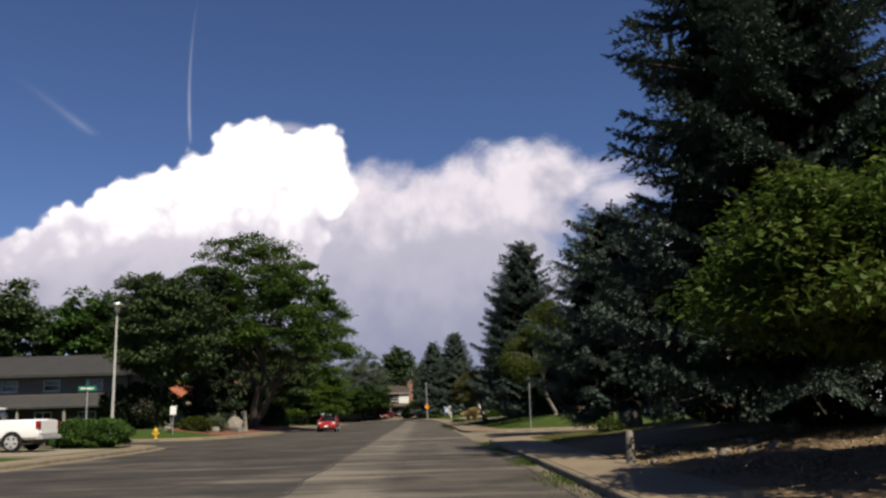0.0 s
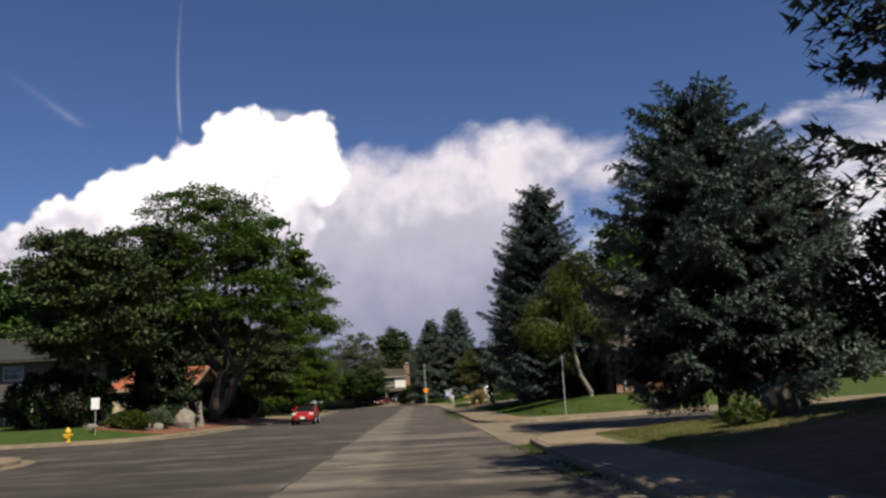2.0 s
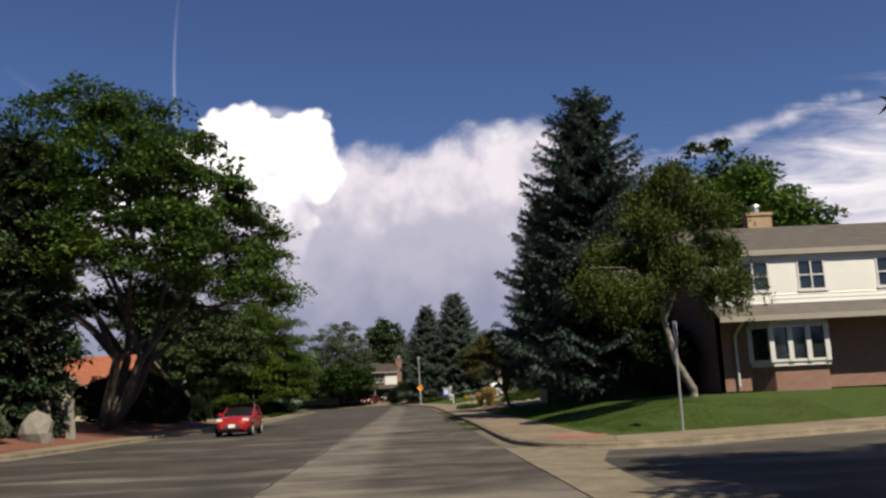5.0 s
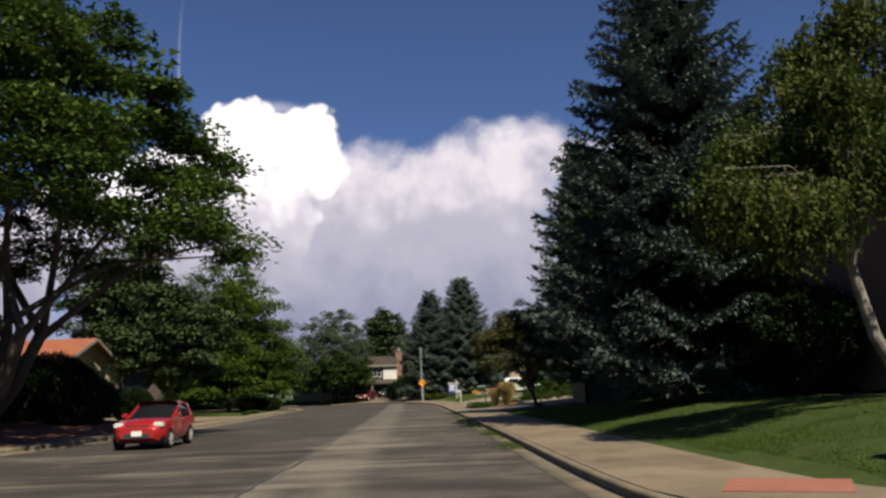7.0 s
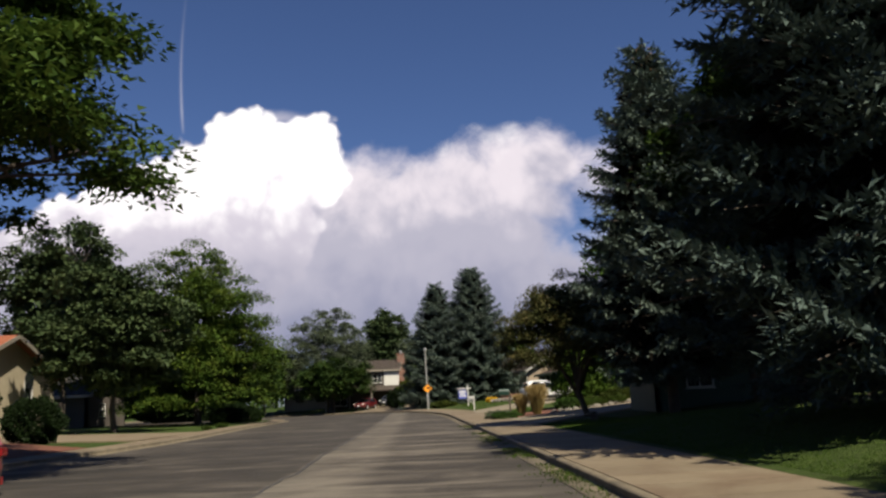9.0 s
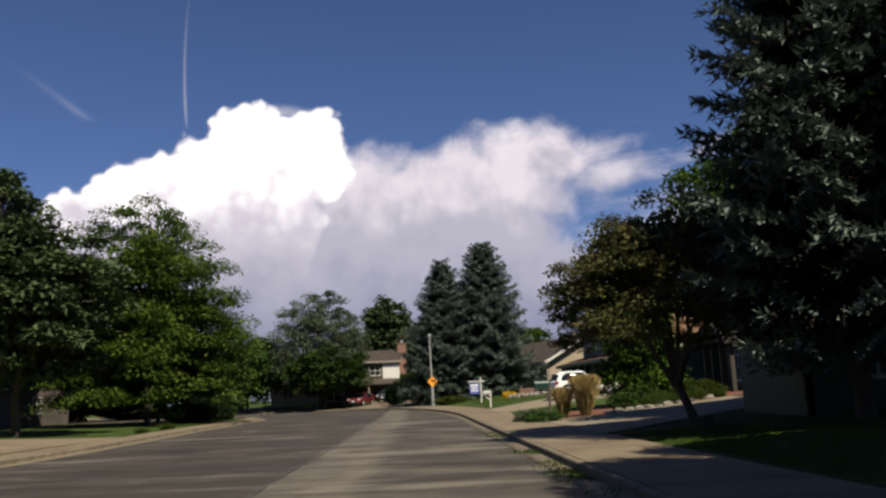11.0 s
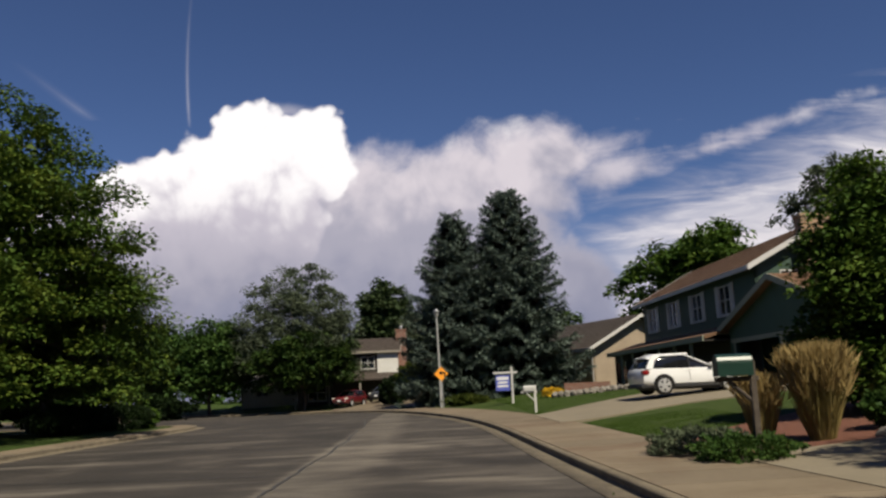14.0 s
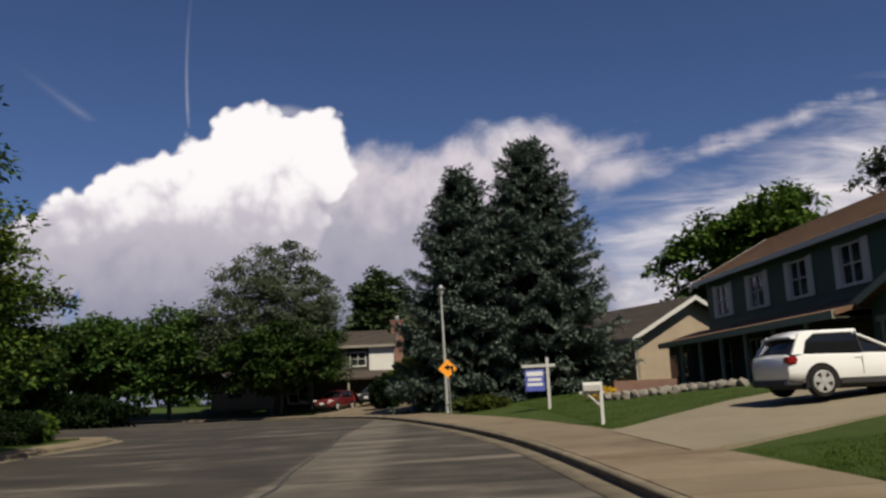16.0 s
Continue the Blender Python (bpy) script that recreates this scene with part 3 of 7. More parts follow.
# kerb lines, each with its lot on the outer side
K_NEAR_R = smooth_line([(3.1, -25), (2.65, 8), (2.4, 25), (2.1, 38), (2.35, 41.5), (3.6, 43.6), (7, 45.3), (16, 48.6), (60, 66)])
K_FAR_R = smooth_line([(60, 80), (26, 66.4), (9, 59.7), (5, 58.3), (3.0, 58.5), (1.75, 60.2), (1.25, 64), (0.9, 80), (0.15, 105), (-0.35, 119.5), (-0.95, 130), (-1.9, 137.5),
                       (-3.9, 148), (-6.0, 158), (-9.0, 167), (-15, 177.5), (-24, 185), (-60, 199)])
K_NEAR_L = smooth_line([(-13.6, -25), (-13.9, 10), (-14.0, 30), (-14.3, 41), (-15.3, 45.6), (-18, 48.2), (-24, 49.4), (-70, 53)])
K_FAR_L = smooth_line([(-70, 64), (-26, 61.2), (-19.5, 61.0), (-16.6, 63), (-15.6, 67), (-15.2, 76), (-14.5, 90), (-14.2, 104), (-14.8, 115), (-15.6, 126), (-16.2, 140),
                       (-16.8, 148.5), (-18.3, 152.2), (-23, 155), (-60, 166)])
LOTS = [(np.vstack([K_NEAR_R, [(60, -25)]]), K_NEAR_R, "r"), (np.vstack([K_FAR_R, [(-60, 260), (60, 260)]]), K_FAR_R, "r"),
        (np.vstack([K_NEAR_L, [(-70, -25)]]), K_NEAR_L, "l"), (np.vstack([K_FAR_L]), K_FAR_L, "l")]


def inside(poly, x, y):
    res = np.zeros(x.shape, bool)
    for (x0, y0), (x1, y1) in zip(poly, np.roll(poly, -1, axis=0)):
        if y0 != y1:
            res ^= ((y0 > y) != (y1 > y)) & (x < (x1 - x0) * (y - y0) / (y1 - y0) + x0)
    return res


def bank(x, y):
    """The bend is banked: its outer side lies higher."""
    s = np.clip((np.asarray(y, float) - 115) / 35, 0, 1)
    return 0.35 * s * s * (3 - 2 * s) * np.clip((np.asarray(x, float) + 16) / 16, 0, 1.2)


def heights(x, y):
    """The ground's height; the streets lie in a trough."""
    x, y = np.asarray(x, float), np.asarray(y, float)
    z = np.full(x.shape, -0.25)
    for poly, line, side in LOTS:
        m = inside(poly, x, y)
        if not m.any():
            continue
        px, py = x[m], y[m]
        d = np.full(px.shape, 1e9)
        for a, b in zip(line, line[1:]):
            ab = b - a
            k = np.clip(((px - a[0]) * ab[0] + (py - a[1]) * ab[1]) / (ab @ ab), 0, 1)
            d = np.minimum(d, np.hypot(px - a[0] - k * ab[0], py - a[1] - k * ab[1]))
        if side == "r":
            gentle = 0.08 * np.clip(d - 2.9, 0, 10)
            near = 0.11 * np.clip(d - 1.95, 0, 7)
            corner = 0.17 * np.clip(d - 2.6, 0, 5.4)
            k = np.clip((py - 82) / 18, 0, 1)
            rise = np.where(py < 53, near, corner * (1 - k) + gentle * k) + 0.012 * np.clip(d - 14, 0, 60)
        else:
            k = np.clip((py - 58) / 4, 0, 1) * np.clip((104 - py) / 8, 0, 1)
            rise = 0.02 * np.clip(d - 2.2, 0, 20) + 0.13 * k * np.clip(d - 1.3, 0, 4.5)
        z[m] = np.where(d > 0.55, 0.125 + rise, -0.25)
    z = z + bank(x, y)
    far = (np.abs(x) > 62) | (y > 205) | (y < -24)
    return np.where(far & (z < 0.1), 0.1, z)


def h(x, y):
    return float(heights(np.array([x]), np.array([y]))[0])


def grid_mesh(name, xs, ys, zs):
    ny, nx = len(ys), len(xs)
    gx, gy = np.meshgrid(xs, ys)
    co = np.stack([gx, gy, zs], -1).reshape(-1, 3)
    i = np.arange(nx * ny).reshape(ny, nx)
    quads = np.stack([i[:-1, :-1], i[:-1, 1:], i[1:, 1:], i[1:, :-1]], -1).reshape(-1, 4)
    return raw_mesh(name, co, quads)


def raw_mesh(name, co, faces):
    """A mesh from arrays: places, and faces that all have as many corners."""
    me = bpy.data.meshes.new(name)
    n, k = faces.shape
    me.vertices.add(len(co))
    me.vertices.foreach_set("co", np.asarray(co, np.float32).ravel())
    me.loops.add(n * k)
    me.loops.foreach_set("vertex_index", faces.astype(np.int32).ravel())
    me.polygons.add(n)
    me.polygons.foreach_set("loop_start", np.arange(0, n * k, k, dtype=np.int32))
    me.update(calc_edges=True)
    me.validate()
    return me


def build_ground():
    xs = np.concatenate([[-2500, -1200, -600, -300, -150, -100, -80], np.arange(-70, 61, 0.75), [70, 90, 130, 250, 500, 1000, 2500]])
    ys = np.concatenate([[-1500, -500, -200, -80, -40], np.arange(-26, 206, 0.75), [212, 225, 250, 300, 400, 700, 1500, 3000]])
    gx, gy = np.meshgrid(xs, ys)
    z = heights(gx.ravel(), gy.ravel()).reshape(gx.shape)
    rng = np.random.default_rng(3)
    z = z + np.where(z > 0.13, rng.normal(0, 0.012, z.shape), 0)
    tagged(from_mesh("ground", grid_mesh("ground", xs, ys, z), LAWN), "green watered lawns with bare dry soil in the near yard", "lawn", kind="structure")


def build_road():
    outline = np.vstack([K_NEAR_R, K_FAR_R, K_FAR_L[::-1], K_NEAR_L[::-1]])
    bm = bmesh.new()
    vs = [bm.verts.new((x, y, float(bank(x, y)))) for x, y in outline]
    es = [bm.edges.new((a, b)) for a, b in zip(vs, vs[1:] + vs[:1])]
    bmesh.ops.triangle_fill(bm, use_beauty=True, edges=es)
    bmesh.ops.recalc_face_normals(bm, faces=bm.faces[:])
    if bm.faces[0].normal.z < 0:
        bmesh.ops.reverse_faces(bm, faces=bm.faces[:])
    tagged(part("road", bm, ASPHALT), "worn patched grey asphalt road with paler strips", "road", kind="structure")


def outward(line):
    t = np.gradient(line, axis=0)
    t /= np.linalg.norm(t, axis=1)[:, None]
    return t, np.stack([t[:, 1], -t[:, 0]], 1)


def sweep(name, line, normal, profile, material, label, category):
    """A profile of (offset, height) along a line, closed below."""
    n, k = len(line), len(profile)
    co = np.zeros((n, k, 3))
    for j, (o, z) in enumerate(profile):
        co[:, j, :2] = line + normal * o
        co[:, j, 2] = z + bank(co[:, j, 0], co[:, j, 1])
    i = np.arange(n * k).reshape(n, k)
    quads = np.stack([i[:-1, :-1], i[1:, :-1], i[1:, 1:], i[:-1, 1:]], -1).reshape(-1, 4)
    me = raw_mesh(name, co.reshape(-1, 3), quads)
    bm = bmesh.new()
    bm.from_mesh(me)
    bmesh.ops.recalc_face_normals(bm, faces=bm.faces[:])
    bpy.data.meshes.remove(me)
    return tagged(part(name, bm, material), label, category, kind="structure")


GUTTER = [(-0.42, -0.06), (-0.42, 0.012), (0.0, 0.004), (0.035, 0.012), (0.012, 0.10), (0.022, 0.135), (0.06, 0.15), (0.17, 0.152), (0.19, 0.14), (0.19, -0.06), (-0.5, -0.06)]


def lot_normal(line, poly):
    t, nrm = outward(line)
    mid = len(line) // 2
    probe = line[mid] + nrm[mid] * 1.0
    return nrm if inside(poly, probe[:1], probe[1:])[0] else -nrm


def build_kerbs():
    for (poly, line, side) in LOTS:
        nrm = lot_normal(line, poly)
        sweep("kerb", line, nrm, GUTTER, KERB, "weathered pale concrete kerb with gutter beside the road", "kerb")


def build_pavements():
    """Slabs along each kerb, with open joints."""
    for (poly, line, side) in LOTS:
        nrm = lot_normal(line, poly)
        wide = 1.25 if side == "l" else 1.9 if line is K_NEAR_R else 2.55
        if side == "r":
            # a near-black strip fills the gap behind the pavement
            sweep("lawn_edge", line, nrm, [(wide + 0.012, 0.06), (wide + 0.012, 0.148), (wide + 0.10, 0.152), (wide + 0.13, 0.06)], NEAR_BLACK, "near-black strip along the gap between lawn and pavement", "lawn edge")
        walk_ob = tagged(new("pavement"), "sunlit tan concrete pavement slabs behind the kerb", "pavement", kind="structure")
        for i in range(0, len(line) - 2, 2):
            a, b = line[i], line[i + 2]
            na, nb = nrm[i], nrm[i + 2]
            g = (b - a) / np.linalg.norm(b - a) * 0.012
            bm = bmesh.new()
            flat = [a + g + na * 0.2, b - g + nb * 0.2, b - g + nb * wide, a + g + na * wide]
            z = [q + float(bank(p[0], p[1])) for p, q in zip(flat, (0.152, 0.152, 0.175, 0.175))]
            lo = [bm.verts.new((p[0], p[1], q - 0.17)) for p, q in zip(flat, z)]
            hi = [bm.verts.new((p[0], p[1], q)) for p, q in zip(flat, z)]
            bm.faces.new(hi)
            for k in range(4):
                bm.faces.new((lo[k], lo[(k + 1) % 4], hi[(k + 1) % 4], hi[k]))
            bmesh.ops.recalc_face_normals(bm, faces=bm.faces[:])
            part("slab", bm, CONCRETE, walk_ob)


# ---- trees and shrubs ----
def blades(at, way, length, width, rng, up=None):
    """Pointed four-cornered blades: root, two sides, tip. All arrays, one row a blade."""
    n = len(at)
    side = np.cross(way, rng.normal(size=(n, 3)) if up is None else up)
    side /= np.linalg.norm(side, axis=1)[:, None] + 1e-9
    L, W = length.reshape(-1, 1), width.reshape(-1, 1)
    mid = at + way * L * 0.45
    co = np.stack([at, mid + side * W / 2, at + way * L, mid - side * W / 2], 1)
    return co.reshape(-1, 3)


def spikes(at, way, length, width, up):
    """Pointed three-cornered sprays, broad at the root."""
    side = np.cross(way, up)
    side /= np.linalg.norm(side, axis=1)[:, None] + 1e-9
    L, W = length.reshape(-1, 1), width.reshape(-1, 1)
    return np.stack([at - side * W / 2, at + side * W / 2, at + way * L], 1).reshape(-1, 3)


def crown_of_three(co):
    n = len(co) // 3
    return raw_mesh("crown", co, np.arange(n * 3).reshape(n, 3))


def crown_from(co):
    n = len(co) // 4
    return raw_mesh("crown", co, np.arange(n * 4).reshape(n, 4))


def unit(a):
    return a / (np.linalg.norm(a, axis=1)[:, None] + 1e-9)


def spruce(x, y, tall, radius, label, seed, needles=None, bare=0.5, density=1.0, cones=False, twig=0.34, name="spruce_tree", group="", bulge=0.5, step=1.8, skirt=0.8, flare=9.0):
    """A conifer: whorls of boughs that sag and turn up at their tips, each a fan of hanging branchlets set with tufts of needles, with dark gaps between the whorls."""
    rng = np.random.default_rng(seed)
    root = thing(name, (x, y, h(x, y)), label, "tree", group)
    bm = tube(bmesh.new(), [(0, 0, -0.4), (0, 0, tall * 0.3), (0.05, 0, tall * 0.7), (0, 0, tall * 0.98)], [tall * 0.012 + 0.05, tall * 0.011, tall * 0.006, 0.02], 9)
    part("trunk", bm, BARK, root)
    at, way, ln = [], [], []
    limbs = bmesh.new()
    z = bare
    while z < tall * 0.975:
        f = (z - bare) / (tall - bare)
        reach = radius * (1 - f) ** bulge * (skirt + (1 - skirt) * math.sin(min(1, f * flare) * math.pi / 2)) + 0.12
        count = max(4, int((5.5 + 3.5 * (1 - f)) * density))
        a0 = rng.uniform(0, 6.28)
        for k in range(count):
            a = a0 + 6.283 * k / count + rng.normal(0, 0.2)
            L = reach * rng.uniform(0.74, 1.1)
            d, e = np.array([math.cos(a), math.sin(a), 0]), np.array([-math.sin(a), math.cos(a), 0])
            zz = z + rng.normal(0, 0.16) * step * 0.6
            sag = (0.36 - 0.62 * f) * L * rng.uniform(0.75, 1.25)
            n = max(3, int(L / (0.42 * twig)))
            s = (np.arange(n) + 0.6) / n
            legs = [(s, 0 * s, 0 * s)]
            for side in (-1, 1):
                for q in np.arange(0.25, 0.98, 0.95 * twig / max(L, 0.5)):
                    q = min(0.99, q + rng.uniform(-0.03, 0.03))
                    l = (0.36 * (1 - q) ** 0.7 + 0.06) * L * rng.uniform(0.6, 1.2) + 0.12
                    m = max(1, int(l / (0.5 * twig)))
                    g = (np.arange(m) + rng.uniform(0.3, 1.0, m)) / m
                    legs.append((np.clip(q + g * l * 0.6 / L, 0, 1.08), side * g * l * 0.75, -0.34 * l * g * g - 0.05 * g))
            s, off, dip = (np.concatenate(c) for c in zip(*legs))
            pts = d * (s * L)[:, None] + e * off[:, None]
            pts[:, 2] = zz - sag * s ** 1.1 + 0.3 * L * s ** 3.2 * (1 - 0.5 * f) + dip + rng.normal(0, 0.03, len(s))
            if L > 1.4:
                tube(limbs, [(0, 0, zz), tuple(d * L * 0.5 + [0, 0, zz - sag * 0.5]), tuple(d * L * 0.9 + [0, 0, zz - sag * 0.7])], [0.045, 0.028, 0.012], 4, False)
            axis = d[None] + e[None] * (np.sign(off) * 0.9)[:, None]
            for lift in (-0.85, -0.35, 0.1, 0.45, 0.8):
                w = axis * rng.uniform(0.5, 1.0, (len(s), 1)) + e[None] * rng.normal(0, 0.55, (len(s), 1)) + np.array([0, 0, 1.0]) * (lift + rng.normal(0, 0.15, (len(s), 1)))
                at.append(pts + rng.normal(0, 0.12 * twig, pts.shape))
                way.append(unit(w))
                ln.append(twig * rng.uniform(0.55, 1.0, len(s)))
        z += (0.30 + 0.16 * (1 - f) + rng.uniform(-0.05, 0.08)) * step
    at, way, ln = np.concatenate(at), np.concatenate(way), np.concatenate(ln)
    up = np.tile([0.0, 0.0, 1.0], (len(at), 1)) + rng.normal(0, 0.28, (len(at), 3))
    co = spikes(at, way, ln, ln * rng.uniform(0.36, 0.52, len(at)), up)
    # ragged old twigs inside shut out light; near-black colour paints the crown's inner shade
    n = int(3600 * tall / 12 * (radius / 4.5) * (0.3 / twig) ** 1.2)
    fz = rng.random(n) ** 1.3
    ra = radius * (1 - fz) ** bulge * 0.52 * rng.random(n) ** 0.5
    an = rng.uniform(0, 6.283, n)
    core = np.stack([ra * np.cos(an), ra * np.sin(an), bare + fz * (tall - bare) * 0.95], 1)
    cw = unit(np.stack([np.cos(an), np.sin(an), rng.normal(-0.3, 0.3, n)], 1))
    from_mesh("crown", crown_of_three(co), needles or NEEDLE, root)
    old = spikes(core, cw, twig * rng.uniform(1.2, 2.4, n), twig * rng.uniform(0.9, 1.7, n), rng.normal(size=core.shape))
    tagged(from_mesh("inner_growth", crown_of_three(old), NEAR_BLACK, root, "near-black twigs that paint the shade round the trunk"), kind="stuff")
    tagged(part("bough_work", limbs, BARK, root), kind="stuff")
    if cones:
        n = 80
        zc = tall * (1 - 0.16 * rng.random(n) ** 1.5)
        a = rng.uniform(0, 6.28, n)
        r = radius * ((tall - zc) / tall) ** bulge * 0.8 + 0.05
        at = np.stack([r * np.cos(a), r * np.sin(a), zc], 1)
        from_mesh("cones", crown_from(blades(at, unit(np.stack([np.cos(a), np.sin(a), -1.2 + 0 * a], 1)), np.full(n, 0.22), np.full(n, 0.11), rng)), CONE, root, "clusters of brown cones")["kind"] = "stuff"
    return root


def limb_tree(x, y, tall, spread, label, seed, leaves, clumps=170, per=130, leaf=0.16, trunk_r=0.22, fork=0.28, stems=1, low=0.3, shape=1.0, lean=(0, 0), bark=None,
              droop=0.0, blob=0.9, airy=0.25, name="deciduous_tree", group="", squash=0.5, lobes=(), dome=0.0):
    """A leafy tree: trunk, forking limbs, and clumps of single leaves at the limbs' ends, with gaps between them."""
    rng = np.random.default_rng(seed)
    root = thing(name, (x, y, h(x, y)), label, "tree", group)
    bark = bark or BARK
    per, leaf = int(per * (1.1 if y < 150 else 0.85)), leaf * (0.95 if y < 150 else 1.05)
    trunk, limbs = bmesh.new(), bmesh.new()
    forks = []
    for s in range(stems):
        a = 6.283 * s / max(1, stems) + rng.uniform(0, 1)
        o = 0.0 if stems == 1 else 0.35
        top = np.array([lean[0] + o * 3 * math.cos(a), lean[1] + o * 3 * math.sin(a), tall * fork])
        foot = np.array([o * 0.7 * math.cos(a), o * 0.7 * math.sin(a), -0.25])
        mid = (foot + top) / 2 + rng.normal(0, 0.12, 3)
        tube(trunk, [tuple(foot), tuple(foot + [0, 0, 0.5]), tuple(mid), tuple(top)], [trunk_r * 1.5, trunk_r * 1.05, trunk_r * 0.9, trunk_r * 0.75], 10)
        forks.append(top)
    part("trunk", trunk, bark, root)
    centre = np.array([lean[0], lean[1], tall * (low + 1) / 2])
    half = np.array([spread, spread, tall * (1 - low) / 2])
    tips = []
    for i in range(clumps):
        v = unit(rng.normal(size=(1, 3)))[0]
        v[2] = v[2] if v[2] > -0.55 else -v[2] * 0.6
        r = rng.uniform(0.45, 1.0) ** 0.6
        bulge = 1 + 0.22 * math.sin(3 * math.atan2(v[1], v[0]) + seed) + 0.12 * math.sin(5 * math.atan2(v[1], v[0]) + 4 * v[2])
        p = centre + v * half * r * np.array([bulge, bulge, 1.0])
        if dome:
            w = np.array([v[0], v[1], abs(v[2])])
            p = np.array([lean[0], lean[1], tall * low]) + unit(w[None])[0] * np.array([spread * (1 + 0.3 * (bulge - 1)), spread * (1 + 0.3 * (bulge - 1)), tall * (1 - low)]) * (0.55 + 0.45 * rng.random() ** 0.6)
            p[0] -= dome * (p[2] - tall * low) / (tall * (1 - low))
        if shape != 1.0:
            k = np.clip((p[2] - tall * low) / (tall * (1 - low)), 0, 1)
            p[:2] = centre[:2] + (p[:2] - centre[:2]) * (shape + (1 - shape) * (1 - k))
        if lobes:
            q = lobes[i % len(lobes)]
            p = np.array(q[:3]) + v * q[3] * r * np.array([1, 1, 0.8])
        tips.append(p)
    tips = np.array(tips)
    mains = []
    for i in range(7 + stems):
        t = tips[rng.integers(len(tips))]
        f = forks[i % len(forks)]
        knee = f + (t - f) * 0.5 + np.array([0, 0, 0.12 * np.linalg.norm(t - f)])
        tube(limbs, [tuple(f - [0, 0, 0.2]), tuple(f + (knee - f) * 0.5 + rng.normal(0, 0.1, 3)), tuple(knee), tuple(t)], [trunk_r * 0.6, trunk_r * 0.42, trunk_r * 0.28, 0.02], 6, False)
        mains += [knee, f + (knee - f) * 0.6, knee + (t - knee) * 0.5]
    mains = np.array(mains)
    for t in tips[:: max(1, len(tips) // 70)]:
        m = mains[np.argmin(np.linalg.norm(mains - t, axis=1) + 2.0 * (mains[:, 2] > t[2] + 0.5))]
        tube(limbs, [tuple(m), tuple((m + t) / 2 + rng.normal(0, 0.15, 3) + [0, 0, 0.1]), tuple(t)], [trunk_r * 0.17, trunk_r * 0.1, 0.012], 4, False)
    tagged(part("limb_work", limbs, bark, root), kind="stuff")
    n = clumps * per
    which = np.repeat(np.arange(clumps), per)
    size = blob * rng.uniform(0.55, 1.25, clumps)[which]
    off = unit(rng.normal(size=(n, 3))) * (rng.random(n) ** 0.5)[:, None] * size[:, None] * np.array([1.15, 1.15, squash])
    off[:, 2] -= 0.25 * (off[:, 0] ** 2 + off[:, 1] ** 2) / size
    at = tips[which] + off
    if droop:
        lock = np.repeat(np.arange(n // 18 + 1), 18)[:n]
        foot = rng.normal(0, 0.42, (n // 18 + 1, 3)) * [1, 1, 0.4]
        fall = (np.arange(n) % 18 + rng.random(n)) / 18
        at = tips[which] + foot[lock] * size[:, None] + rng.normal(0, 0.07, (n, 3))
        at[:, 2] -= droop * (rng.uniform(0.25, 1.0, n // 18 + 1) ** 1.3)[lock] * fall
        at[:, :2] += 0.25 * (at[:, :2] - centre[:2]) / spread * fall[:, None]
    way = unit(off * 0.6 + rng.normal(0, 0.5, (n, 3)) + np.array([0, 0, -0.15 - droop]))
    up = np.array([0, 0, 1.0]) + rng.normal(0, 0.35, (n, 3))
    way[:, 2] *= 0.6
    way = unit(way)
    co = spikes(at, way, leaf * 1.25 * rng.uniform(0.7, 1.35, n), leaf * 0.95 * rng.uniform(0.8, 1.2, n), up)
    # larger leaves deep in the crown
    m = int(n * 0.12)
    if lobes:
        m = 0
    inner = centre + unit(rng.normal(size=(m, 3))) * (rng.random(m) ** 0.5)[:, None] * half * 0.72
    if shape != 1.0:
        k = np.clip((inner[:, 2] - tall * low) / (tall * (1 - low)), 0, 1)[:, None]
        inner[:, :2] = centre[:2] + (inner[:, :2] - centre[:2]) * (shape + (1 - shape) * (1 - k))
    inner = inner[np.sin(inner[:, 0] * 1.7 + seed) * np.sin(inner[:, 1] * 1.9) * np.sin(inner[:, 2] * 1.6 + 1) < airy]
    co = np.concatenate([co, spikes(inner, unit(rng.normal(size=inner.shape)), leaf * rng.uniform(1.5, 2.8, len(inner)), leaf * rng.uniform(1.4, 2.2, len(inner)), rng.normal(size=inner.shape))])
    at = np.concatenate([at, inner])
    keep = np.repeat(at[:, 2] > 0.15, 3)
    from_mesh("crown", crown_of_three(co[keep]), leaves, root)
    return root


